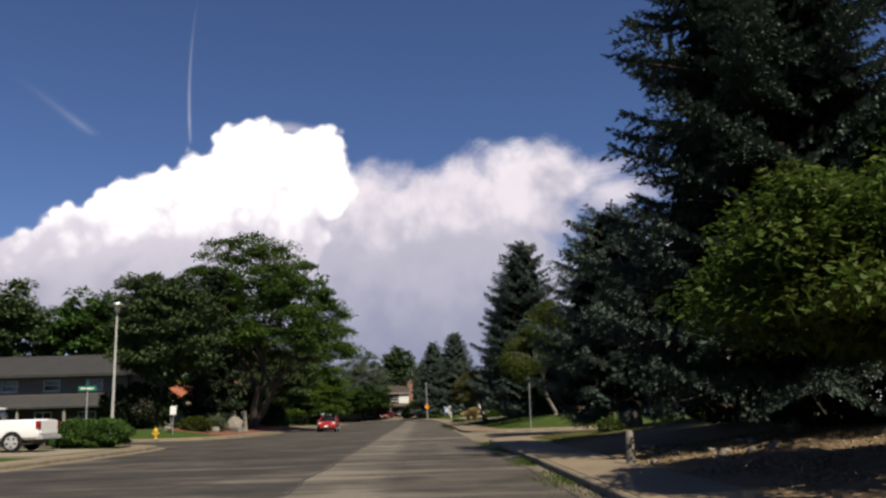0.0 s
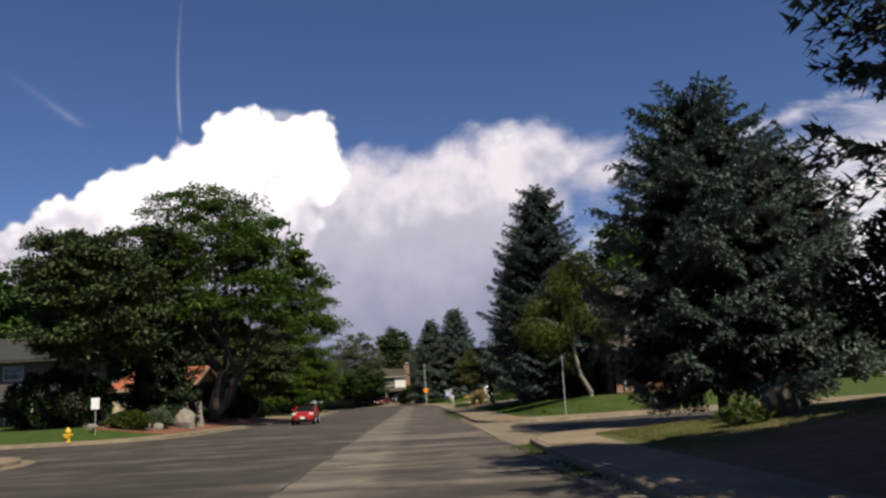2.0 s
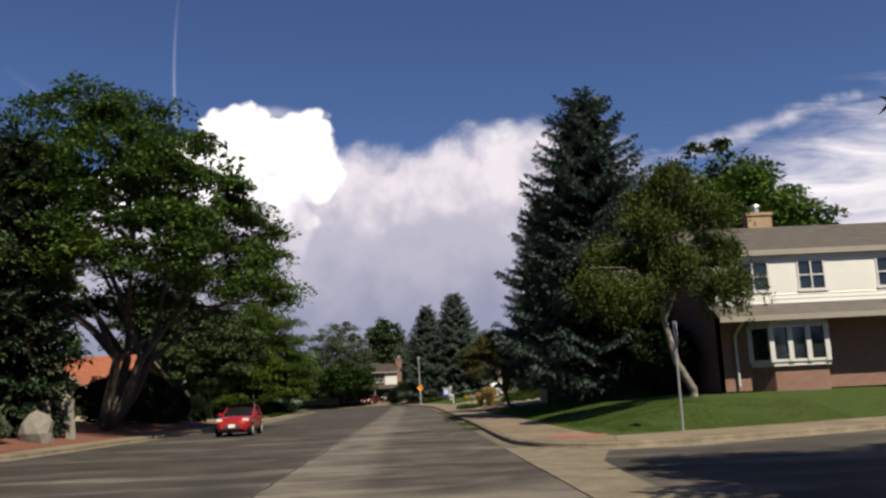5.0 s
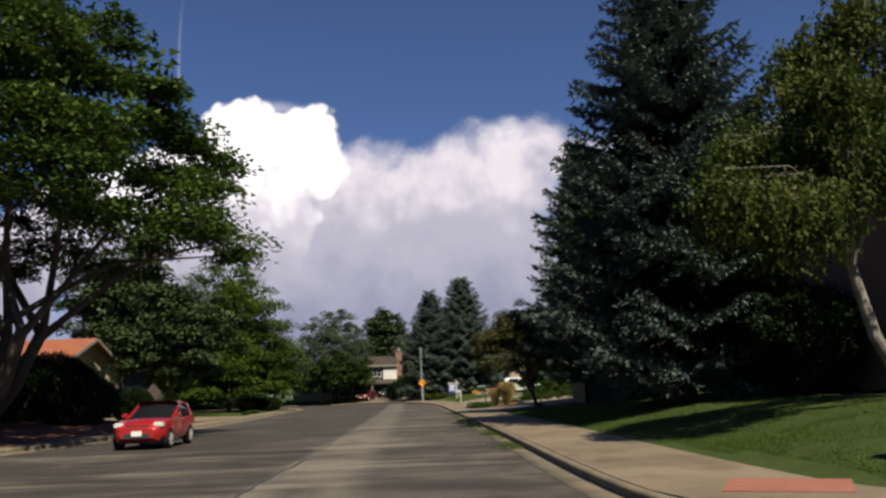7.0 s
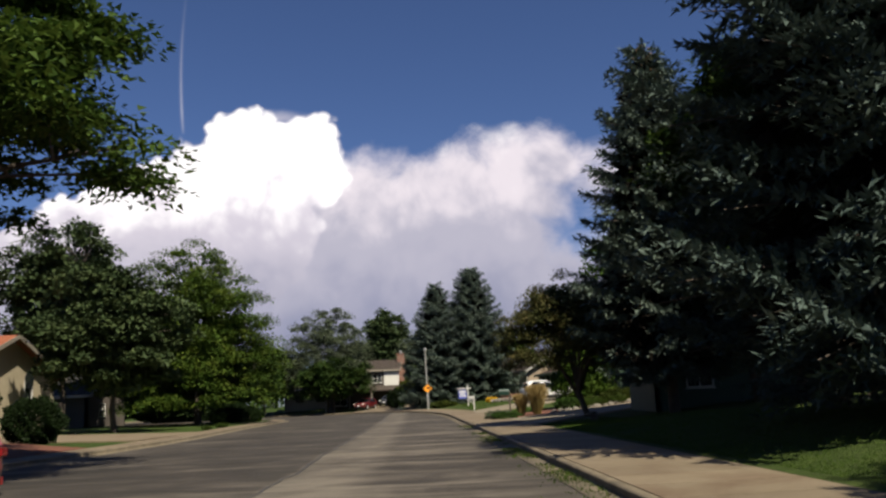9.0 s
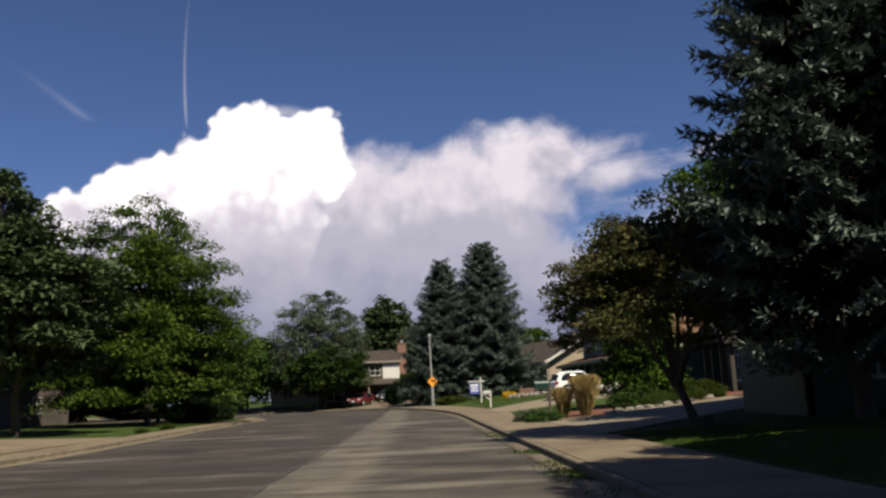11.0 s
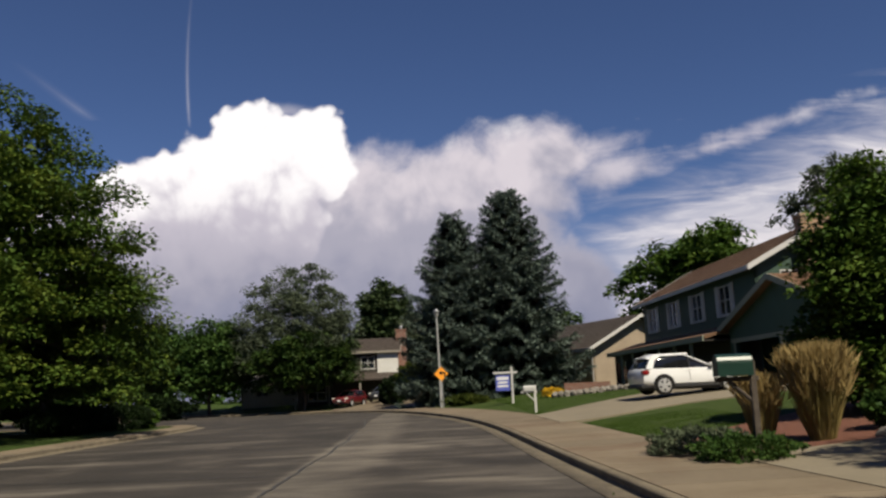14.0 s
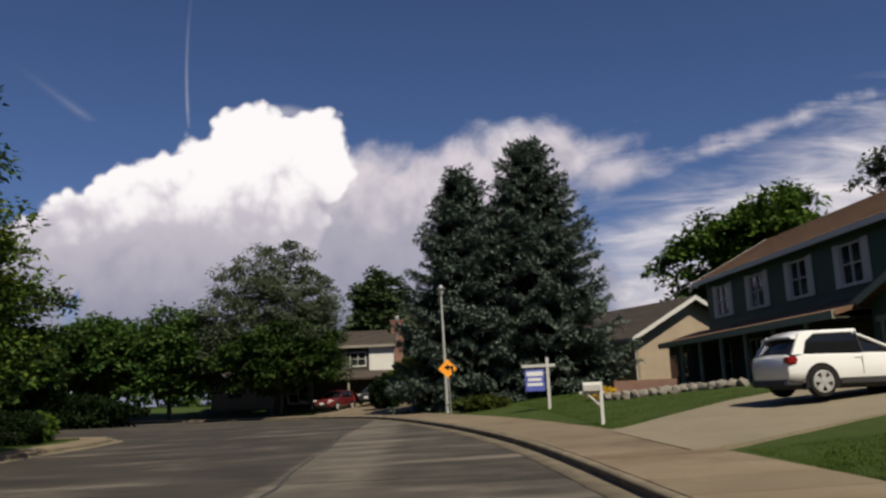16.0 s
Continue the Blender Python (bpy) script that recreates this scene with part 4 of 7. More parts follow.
def shrub(x, y, rx, ry, tall, label, seed, leaves, count=5000, leaf=0.07, name="shrub", group="", rough=0.12):
    """A clipped or loose bush: short stems and a thick skin of leaves."""
    rng = np.random.default_rng(seed)
    root = thing(name, (x, y, h(x, y)), label, "shrub", group)
    bm = bmesh.new()
    for k in range(6):
        a = k * 1.05
        tube(bm, [(0.1 * math.cos(a), 0.1 * math.sin(a), -0.1), (0.35 * rx * math.cos(a), 0.35 * ry * math.sin(a), tall * 0.35), (0.6 * rx * math.cos(a), 0.6 * ry * math.sin(a), tall * 0.65)],
             [0.04, 0.03, 0.012], 5, False)
    part("branchwork", bm, BARK, root)
    v = unit(rng.normal(size=(count, 3)))
    lump = 1 + rough * np.sin(5 * np.arctan2(v[:, 1], v[:, 0]) + seed) * np.cos(4 * v[:, 2]) + rough * 0.8 * np.sin(11 * v[:, 0] + 7 * v[:, 2] + seed)
    r = (0.62 + 0.38 * rng.random(count) ** 0.35) * lump
    at = v * np.array([rx, ry, tall * 0.5]) * r[:, None] + [0, 0, tall * 0.5]
    at[:, 2] = np.maximum(at[:, 2], 0.02 + 0.05 * rng.random(count))
    way = unit(v + rng.normal(0, 0.55, v.shape) + [0, 0, 0.25])
    n1 = rng.uniform(0.7, 1.4, count)
    from_mesh("crown", crown_of_three(spikes(at, way, leaf * 1.5 * n1, leaf * 1.25 * n1, rng.normal(size=at.shape))), leaves, root)
    return root


# ---- houses ----
def wall(house, x, y, ang, length, tall, material, openings=(), z0=-0.4, thick=0.2, shutters=False, name="wall", label=""):
    """A wall from (x, y) along ang, seen from its right-hand side, with window openings (u, v, w, high, panes) cut through it."""
    m = pose(x, y, 0, 0, 0, ang)
    bm = plate(0.0, length, z0, tall, 0.0, thick, openings)
    ob = part(name, bm, material, house, label)
    ob.matrix_basis = m
    for u, v, w, hi, n in openings:
        window(house, m, u, v, w, hi, n, thick, shutters)
    return ob


def plate(u0, u1, v0, v1, y0, y1, openings):
    """A standing plate of one joined skin, with holes (u, v, width, height, ...)."""
    bm = bmesh.new()
    us = sorted({u0, u1} | {o[0] for o in openings} | {o[0] + o[2] for o in openings})
    vs = sorted({v0, v1} | {o[1] for o in openings} | {o[1] + o[3] for o in openings})
    us = [u for i, u in enumerate(us) if i == 0 or u - us[i - 1] > 1e-4]
    vs = [v for i, v in enumerate(vs) if i == 0 or v - vs[i - 1] > 1e-4]

    def solid(i, j):
        if not (0 <= i < len(us) - 1 and 0 <= j < len(vs) - 1):
            return False
        cu, cv = (us[i] + us[i + 1]) / 2, (vs[j] + vs[j + 1]) / 2
        return not any(o[0] < cu < o[0] + o[2] and o[1] < cv < o[1] + o[3] for o in openings)
    seen = {}

    def corner(i, j, k):
        if (i, j, k) not in seen:
            seen[i, j, k] = bm.verts.new((us[i], y1 if k else y0, vs[j]))
        return seen[i, j, k]
    for i in range(len(us) - 1):
        for j in range(len(vs) - 1):
            if not solid(i, j):
                continue
            for k in (0, 1):
                bm.faces.new([corner(i, j, k), corner(i + 1, j, k), corner(i + 1, j + 1, k), corner(i, j + 1, k)])
            for di, dj, p, q in ((-1, 0, (i, j), (i, j + 1)), (1, 0, (i + 1, j), (i + 1, j + 1)), (0, -1, (i, j), (i + 1, j)), (0, 1, (i, j + 1), (i + 1, j + 1))):
                if not solid(i + di, j + dj):
                    bm.faces.new([corner(*p, 0), corner(*q, 0), corner(*q, 1), corner(*p, 1)])
    bmesh.ops.recalc_face_normals(bm, faces=bm.faces[:])
    return bm


def window(house, m, u, v, w, hi, n, thick, shutters):
    t = 0.07
    cell = (w - 2 * t + 0.06) / n
    half = (hi - 2 * t - 0.05) / 2
    holes = [(u + t + cell * k, v + t + r * (half + 0.05), cell - 0.06, half) for k in range(n) for r in (0, 1)]
    bm = plate(u, u + w, v, v + hi, -0.03, 0.08, holes)
    win = part("window", bm, TRIM, house, "white framed window")
    win.matrix_basis = m
    for k in range(n):
        part("pane", boxed(u + w * k / n + 0.04, u + w * (k + 1) / n - 0.04, 0.045, 0.055, v + t, v + hi - t), GLASS, win)
    part("sill", boxed(u - 0.06, u + w + 0.06, -0.07, 0.0, v - 0.06, v), TRIM, win)
    if shutters:
        for a in (u - 0.50, u + w + 0.06):
            bm = boxed(a, a + 0.44, -0.045, -0.002, v - 0.05, v + hi + 0.05)
            for k in range(9):
                z = v + hi * (k + 0.5) / 9
                box(bm, a + 0.06, a + 0.38, -0.06, -0.045, z - 0.05, z + 0.03)
            s = part("shutter", bm, TRIM, house, "pale louvred shutter")
            s.matrix_basis = m


def siding(house, x, y, ang, length, z0, z1, material, step=0.2):
    """Clapboards over a wall: one lapped board after another."""
    bm = bmesh.new()
    z = z0
    while z < z1 - 0.05:
        e = min(step, z1 - z)
        vs = [bm.verts.new(c) for c in ((0, -0.03, z), (length, -0.03, z), (length, -0.006, z + e), (0, -0.006, z + e))]
        bm.faces.new(vs)
        lo = [bm.verts.new(c) for c in ((0, -0.002, z), (length, -0.002, z))]
        bm.faces.new((vs[1], vs[0], lo[0], lo[1]))
        z += e
    ob = tagged(part("lap_siding", bm, material, house), kind="stuff")
    ob.matrix_basis = pose(x, y, 0, 0, 0, ang)


def gable_roof(house, x0, x1, y0, y1, eave, ridge, along, over, roof, trim, gable, gable_inset=0.0):
    """A pitched roof over a rectangle; along: the axis of its ridge. Its gable ends are filled."""
    if along == "y":
        a0, a1, b0, b1 = x0, x1, y0, y1
    else:
        a0, a1, b0, b1 = y0, y1, x0, x1
    mid = (a0 + a1) / 2
    rise = (ridge - eave) / (mid - a0)
    for s in (-1, 1):
        out = mid + s * ((a1 - a0) / 2 + over)
        ze = eave - rise * over
        o = [(mid, ridge), (out, ze), (out, ze + 0.16), (mid, ridge + 0.16)]
        bm = prism(bmesh.new(), o, along, b0 - over, b1 + over)
        slope = part("roof_slope", bm, roof, house)
        # courses of shingles
        rows = bmesh.new()
        n = max(4, int(math.hypot(out - mid, ridge - ze) / 0.3))
        for k in range(n):
            f, g = k / n, (k + 1) / n
            pa, qa = out + (mid - out) * f, ze + (ridge - ze) * f + 0.165
            pb, qb = out + (mid - out) * g, ze + (ridge - ze) * g + 0.162
            c = [(pa, qa + 0.03), (pb, qb + 0.004)]
            ends = (b0 - over - 0.01, b1 + over + 0.01)
            vs = [rows.verts.new((p, e, q) if along == "y" else (e, p, q)) for e in ends for p, q in c]
            rows.faces.new((vs[0], vs[1], vs[3], vs[2]))
            lo = [rows.verts.new((pa, e, qa) if along == "y" else (e, pa, qa)) for e in ends]
            rows.faces.new((vs[0], vs[2], lo[1], lo[0]))
        bmesh.ops.recalc_face_normals(rows, faces=rows.faces[:])
        tagged(part("shingles", rows, roof, slope), kind="stuff")
        bm = bmesh.new()
        if along == "y":
            box(bm, min(out, out + s * 0.04), max(out, out + s * 0.04), b0 - over, b1 + over, ze - 0.06, ze + 0.17)
        else:
            box(bm, b0 - over, b1 + over, min(out, out + s * 0.04), max(out, out + s * 0.04), ze - 0.06, ze + 0.17)
        part("gutter", bm, trim, house)
        for e in (b0 - over - 0.045, b1 + over + 0.005):
            o = [(mid, ridge - 0.08), (out, ze - 0.08), (out, ze + 0.20), (mid, ridge + 0.20)]
            part("bargeboard", prism(bmesh.new(), o, along, e, e + 0.04), trim, house)
    for e in (b0 + gable_inset, b1 - 0.2):
        part("gable", prism(bmesh.new(), [(a0, eave), (a1, eave), (mid, ridge - 0.02)], along, e, e + 0.2), gable, house)


def chimney(house, x0, x1, y0, y1, z0, z1, material):
    bm = boxed(x0, x1, y0, y1, z0, z1 - 0.15)
    box(bm, x0 - 0.06, x1 + 0.06, y0 - 0.06, y1 + 0.06, z1 - 0.15, z1)
    c = part("chimney", bm, material, house)
    bm = tube(bmesh.new(), [((x0 + x1) / 2, (y0 + y1) / 2, z1 - 0.02), ((x0 + x1) / 2, (y0 + y1) / 2, z1 + 0.35)], [0.16, 0.16], 10)
    tube(bm, [((x0 + x1) / 2, (y0 + y1) / 2, z1 + 0.35), ((x0 + x1) / 2, (y0 + y1) / 2, z1 + 0.45)], [0.24, 0.2], 10)
    part("flue", bm, METAL, c)


def four_walls(house, w, d, tall, material, south=(), west=(), east=(), north=(), shutters=False):
    """Walls of a rectangle centred on the house, seen from outside."""
    wall(house, -w / 2, -d / 2, 0, w, tall, material, south, shutters=shutters)
    wall(house, w / 2, -d / 2, 90, d, tall, material, east, shutters=shutters)
    wall(house, w / 2, d / 2, 180, w, tall, material, north, shutters=shutters)
    wall(house, -w / 2, d / 2, 270, d, tall, material, west, shutters=shutters)


def green_house():
    """Two storeys with shutters, a deep porch and a gabled garage wing."""
    X, Y, base = 16.4, 151.3, 0.95
    g = thing("house", (X, Y, base), "two-storey grey-green clapboard house with shutters, porch and brown roof", "house", turn=3.7)
    w, d, tall = 8.0, 18.8, 6.15
    wins = [(1.5 + 4.2 * k, 3.95, 1.5, 1.6, 2) for k in range(4)]
    low = [(1.0, 0.5, 1.6, 2.1, 2), (5.0, 0.5, 1.5, 2.0, 2)]
    bm = bmesh.new()
    # lower storey and porch soffit use the darkened brown: porch shade put into colour
    wall(g, -w / 2, d / 2, 270, d, 3.2, SIDING_SHADE_BROWN, low)
    wall(g, -w / 2, d / 2, 270, d, tall, SIDING_TEAL, wins, z0=3.2, shutters=True)
    wall(g, -w / 2, -d / 2, 0, w, tall, SIDING_TEAL, [(1.3, 4.5, 1.0, 1.3, 2)])
    wall(g, w / 2, -d / 2, 90, d, tall, SIDING_TEAL)
    wall(g, w / 2, d / 2, 180, w, tall, SIDING_TEAL)
    siding(g, -w / 2, d / 2, 270, d, 3.2, 3.65, SIDING_TEAL)
    siding(g, -w / 2, d / 2, 270, d, 5.7, 6.15, SIDING_TEAL)
    bm.free()
    gable_roof(g, -w / 2, w / 2, -d / 2, d / 2, tall, 8.25, "y", 0.55, ROOF_BROWN, TRIM, SIDING_TEAL)
    chimney(g, -1.7, -0.1, -d / 2 - 0.75, -d / 2 - 0.05, -0.4, 8.5, BRICK_TAN)
    # porch along the street front
    px = -w / 2
    bm = prism(bmesh.new(), [(px - 2.3, 2.6), (px, 3.25), (px, 3.4), (px - 2.3, 2.75)], "y", -7.95, d / 2 + 1.9)
    part("porch_roof", bm, ROOF_BROWN, g)
    part("porch_beam", boxed(px - 2.38, px - 2.28, -7.9, d / 2 + 1.9, 2.5, 2.78), SIDING_SAGE, g, "sage green porch fascia with gutter")
    part("porch_soffit", boxed(px - 2.28, px - 0.01, -7.9, d / 2 + 1.9, 2.5, 2.56), SIDING_SHADE_BROWN, g)
    part("porch_floor", boxed(px - 2.2, px, -7.9, d / 2, -0.5, 0.1), CONCRETE, g)
    for k in range(6):
        y = -5.6 + k * 2.75
        part("porch_post", boxed(px - 2.2, px - 2.06, y, y + 0.14, 0.1, 2.5), SIDING_SAGE, g)
    # garage wing, gable to the street, its door open
    gx0, gx1, gy0, gy1 = -5.0, 2.4, -19.6, -8.0
    part("garage_header", boxed(gx0, gx0 + 0.2, gy0, gy1, 2.4, 3.0), SIDING_TEAL, g)
    for y0, y1 in ((gy0, gy0 + 0.7), (gy0 + 5.6, gy0 + 6.2), (gy1 - 0.7, gy1)):
        part("garage_pier", boxed(gx0, gx0 + 0.2, y0, y1, -0.3, 2.4), SIDING_TEAL, g)
    wall(g, gx0 + 0.2, gy0, 0, gx1 - gx0 - 0.2, 3.0, SIDING_TEAL)
    # back, side and ceiling near-black: the open garage's inner shade is painted on
    part("garage_back", boxed(gx1 - 0.2, gx1, gy0, gy1, -0.3, 3.0), SIDING_SHADE_BROWN, g)
    part("garage_side", boxed(gx0 + 0.2, gx1 - 0.2, gy1 - 0.2, gy1, -0.3, 3.0), SIDING_SHADE_BROWN, g)
    part("garage_ceiling", boxed(gx0 + 0.2, gx1 - 0.2, gy0 + 0.2, gy1 - 0.2, 2.85, 2.95), SIDING_SHADE_BROWN, g)
    part("garage_floor", boxed(gx0, gx1, gy0, gy1, -0.4, 0.0), DRIVE, g)
    gable_roof(g, gx0, gx1, gy0, gy1, 3.0, 4.9, "x", 0.45, ROOF_BROWN, SIDING_SAGE, SIDING_TEAL)
    part("garage_trim", boxed(gx0 - 0.06, gx0 - 0.004, gy0 + 0.3, gy1 - 0.3, 2.3, 2.5), SIDING_SAGE, g)
    for y in (gy0 + 0.5, gy0 + 5.75, gy1 - 0.75):
        part("garage_post", boxed(gx0 - 0.06, gx0 - 0.004, y, y + 0.2, -0.3, 2.3), SIDING_SAGE, g)
    # brick bay at the far end
    part("bay", boxed(px - 1.9, px - 0.02, d / 2 - 2.0, d / 2 + 1.5, -0.4, 2.5), SIDING_SHADE_BROWN, g)
    for y in (d / 2 - 2.3, d / 2 - 0.4):
        part("bay_window", boxed(px - 1.94, px - 1.905, y + 0.5, y + 1.7, 0.6, 2.1), GLASS, g)


def tan_house():
    X, Y, base = 10.9, 173.5, 1.15
    g = thing("house", (X, Y, base), "low tan house with brown shingle roof and white bargeboards", "house", turn=24)
    w, d = 9.0, 11.0
    wall(g, -w / 2, -d / 2, 0, w, 3.4, SIDING_TAN, [(6.2, 0.9, 1.3, 1.3, 2)])
    wall(g, -w / 2, d / 2, 270, d, 3.4, SIDING_TAN, [(6.5, 0.6, 2.2, 1.7, 3)])
    wall(g, w / 2, -d / 2, 90, d, 3.4, SIDING_TAN)
    wall(g, w / 2, d / 2, 180, w, 3.4, SIDING_TAN)
    gable_roof(g, -w / 2, w / 2, -d / 2, d / 2, 3.4, 5.7, "y", 0.7, ROOF_UMBER, TRIM, SIDING_TAN)
    part("wing_wall", boxed(-w / 2 - 3.6, -w / 2 - 0.02, -1.0, 6.0, -0.4, 2.7), BRICK_RED, g)
    part("wing_roof", prism(bmesh.new(), [(-w / 2 - 4.2, 2.6), (-w / 2 + 0.1, 4.0), (-w / 2 + 0.1, 4.15), (-w / 2 - 4.2, 2.75)], "y", -1.6, 6.6), ROOF_GREY, g)
    part("downpipe", tube(bmesh.new(), [(-w / 2 - 0.1, -d / 2 - 0.1, 3.2), (-w / 2 - 0.1, -d / 2 - 0.1, 0.3), (-w / 2 + 0.3, -d / 2 - 0.9, 0.05)], [0.05] * 3, 6), TRIM, g)


def white_house():
    """Corner house of white siding over brick, with a bay window and pent roof."""
    X, Y, base = 18.2, 76.5, 1.5
    g = thing("house", (X, Y, base), "two-storey white and brick house with a white bay window", "house")
    w, d, tall = 14.0, 9.0, 5.5
    wall(g, -w / 2, -d / 2, 0, w, 2.75, BRICK_RED, [(7.7, 0.7, 1.6, 1.4, 2), (10.5, 0.7, 1.6, 1.4, 2)])
    wall(g, -w / 2, -d / 2 - 0.35, 0, w, tall, SIDING_WHITE, [(1.0, 3.7, 1.4, 1.3, 2), (3.6, 3.7, 1.2, 1.3, 2), (7.0, 3.7, 1.4, 1.3, 2), (10.5, 3.7, 1.4, 1.3, 2)], z0=3.0, thick=0.5, label="white lapped siding")
    siding(g, -w / 2, -d / 2 - 0.352, 0, w, 3.0, 3.6, SIDING_WHITE, 0.18)
    wall(g, -w / 2, d / 2, 270, d, tall, BRICK_RED)
    wall(g, w / 2, -d / 2, 90, d, tall, BRICK_RED)
    wall(g, w / 2, d / 2, 180, w, tall, SIDING_WHITE)
    gable_roof(g, -w / 2, w / 2, -d / 2, d / 2, tall, 7.2, "x", 0.55, ROOF_GREY, TRIM_TAN, SIDING_WHITE)
    y0 = -d / 2
    part("pent_roof", prism(bmesh.new(), [(y0 - 1.5, 2.45), (y0 - 0.3, 3.05), (y0 - 0.3, 3.18), (y0 - 1.5, 2.58)], "x", -w / 2 - 0.3, w / 2 + 0.3), ROOF_GREY, g)
    part("pent_gutter", boxed(-w / 2 - 0.3, w / 2 + 0.3, y0 - 1.56, y0 - 1.5, 2.4, 2.62), TRIM_TAN, g)
    # bay window of five lights on a brick foot
    a = [(-5.6, y0), (-5.05, y0 - 0.9), (-2.75, y0 - 0.9), (-2.2, y0)]
    part("bay_foot", prism(bmesh.new(), [(-5.45, y0 - 0.02), (-4.95, y0 - 0.75), (-2.85, y0 - 0.75), (-2.35, y0 - 0.02)], "z", -1.0, 0.55), BRICK_RED, g)
    bay = part("bay_sill", prism(bmesh.new(), a, "z", 0.55, 0.72), TRIM, g, "white bay window sill")
    part("bay_head", prism(bmesh.new(), a, "z", 2.25, 2.45), TRIM, bay)
    stops = [a[0], a[1], (-4.28, y0 - 0.9), (-3.52, y0 - 0.9), a[2], a[3]]
    lights = list(zip(stops, stops[1:]))
    for (ax, ay), (bx, by) in lights:
        part("bay_post", boxed(ax - 0.1, ax + 0.1, ay - 0.09, ay + 0.06, 0.72, 2.25), TRIM, bay)
        L = math.hypot(bx - ax, by - ay)
        p = part("pane", boxed(0.06, L - 0.06, 0.02, 0.03, 0.74, 2.24), GLASS, bay)
        for z in (0.72, 2.14):
            r = part("bay_rail", boxed(0.06, L - 0.06, -0.05, 0.02, z, z + 0.11), TRIM, bay)
            r.matrix_basis = pose(ax, ay, 0, 0, 0, math.degrees(math.atan2(by - ay, bx - ax)))
        p.matrix_basis = pose(ax, ay, 0, 0, 0, math.degrees(math.atan2(by - ay, bx - ax)))
    part("downpipe", tube(bmesh.new(), [(-w / 2 + 0.7, y0 - 1.45, 2.45), (-w / 2 + 0.75, y0 - 0.5, 2.1), (-w / 2 + 0.75, y0 - 0.12, 1.9), (-w / 2 + 0.75, y0 - 0.12, -0.2)], [0.06] * 4, 6), TRIM, g)
    chimney(g, -3.2, -2.0, 0.4, 1.2, 5.5, 8.2, BRICK_TAN)


def dark_garage_house():
    X, Y, base = 13.0, 103.9, 0.55
    g = thing("house", (X, Y, base), "low dark green house in deep tree shade", "house")
    w, d = 10.4, 4.8
    wall(g, -w / 2, -d / 2, 0, w, 2.9, SIDING_TEAL, [(1.4, 0.9, 1.2, 1.2, 2)])
    wall(g, -w / 2, d / 2, 270, d, 2.9, SIDING_TEAL)
    wall(g, w / 2, -d / 2, 90, d, 2.9, SIDING_TEAL)
    wall(g, w / 2, d / 2, 180, w, 2.9, SIDING_TEAL, [(1.5, 0.0, 2.4, 2.1, 1)])
    gable_roof(g, -w / 2, w / 2, -d / 2, d / 2, 2.9, 4.1, "x", 0.5, ROOF_GREY, TRIM_TAN, SIDING_TEAL)


def porch_house():
    X, Y, base = 19.5, 124.8, 0.85
    g = thing("house", (X, Y, base), "shaded brown house with square porch columns and a gabled porch", "house")
    w, d = 9.0, 9.0
    # walls and porch columns share the near-black brown that stands for tree shade
    wall(g, -w / 2, -d / 2, 0, w, 5.3, SIDING_SHADE_BROWN, [(1.5, 3.4, 1.3, 1.3, 2)])
    wall(g, -w / 2, d / 2, 270, d, 5.3, SIDING_SHADE_BROWN, [(1.5, 3.4, 1.3, 1.3, 2), (5.8, 3.4, 1.3, 1.3, 2), (1.5, 0.7, 1.5, 1.5, 2)])
    wall(g, w / 2, -d / 2, 90, d, 5.3, SIDING_SHADE_BROWN)
    wall(g, w / 2, d / 2, 180, w, 5.3, SIDING_SHADE_BROWN)
    gable_roof(g, -w / 2, w / 2, -d / 2, d / 2, 5.3, 7.1, "y", 0.5, ROOF_DARK, TRIM_TAN, SIDING_SHADE_BROWN)
    gable_roof(g, -w / 2 - 2.6, -w / 2 - 0.05, -4.0, 0.5, 2.7, 3.8, "x", 0.25, ROOF_DARK, SIDING_SHADE_BROWN, SIDING_SHADE_BROWN)
    for y in (-3.9, -2.4, -1.0, 0.3):
        part("porch_column", boxed(-w / 2 - 2.5, -w / 2 - 2.3, y, y + 0.2, -0.3, 2.72), SIDING_SHADE_BROWN, g, "square porch column with its shade painted in")


def tile_house():
    """Cream gables under an orange tile roof."""
    X, Y, base = -33.8, 119.5, 0.35
    g = thing("house", (X, Y, base), "cream stucco house with gables and an orange tile roof", "house")
    w, d = 9.0, 13.0
    wall(g, -w / 2, -d / 2, 0, w, 3.9, SIDING_CREAM, [(1.6, 1.0, 1.2, 1.5, 2)])
    wall(g, w / 2, -d / 2, 90, d, 3.9, SIDING_CREAM, [(8.6, 1.2, 1.2, 2.4, 1)])
    wall(g, -w / 2, d / 2, 270, d, 3.9, SIDING_CREAM)
    wall(g, w / 2, d / 2, 180, w, 3.9, SIDING_CREAM)
    gable_roof(g, -w / 2, w / 2, -d / 2 , d / 2, 3.9, 6.3, "x", 0.6, ROOF_TILE, TRIM_TAN, SIDING_CREAM)
    bm = lathe(bmesh.new(), [(0.6, -0.04), (0.6, 0.04)], 16, (w / 2 + 0.03, 2.7, 3.6), "x")
    part("arched_window", bm, GLASS, g)
    gable_roof(g, w / 2 - 5.0, w / 2 - 0.4, -d / 2 - 5.0, -d / 2 - 0.2, 2.9, 4.6, "y", 0.4, ROOF_TILE, TRIM_TAN, SIDING_CREAM)
    wall(g, w / 2 - 5.0, -d / 2 - 5.0, 0, 4.6, 2.9, SIDING_CREAM)
    wall(g, w / 2 - 0.4, -d / 2 - 5.0, 90, 5.0, 2.9, SIDING_CREAM)


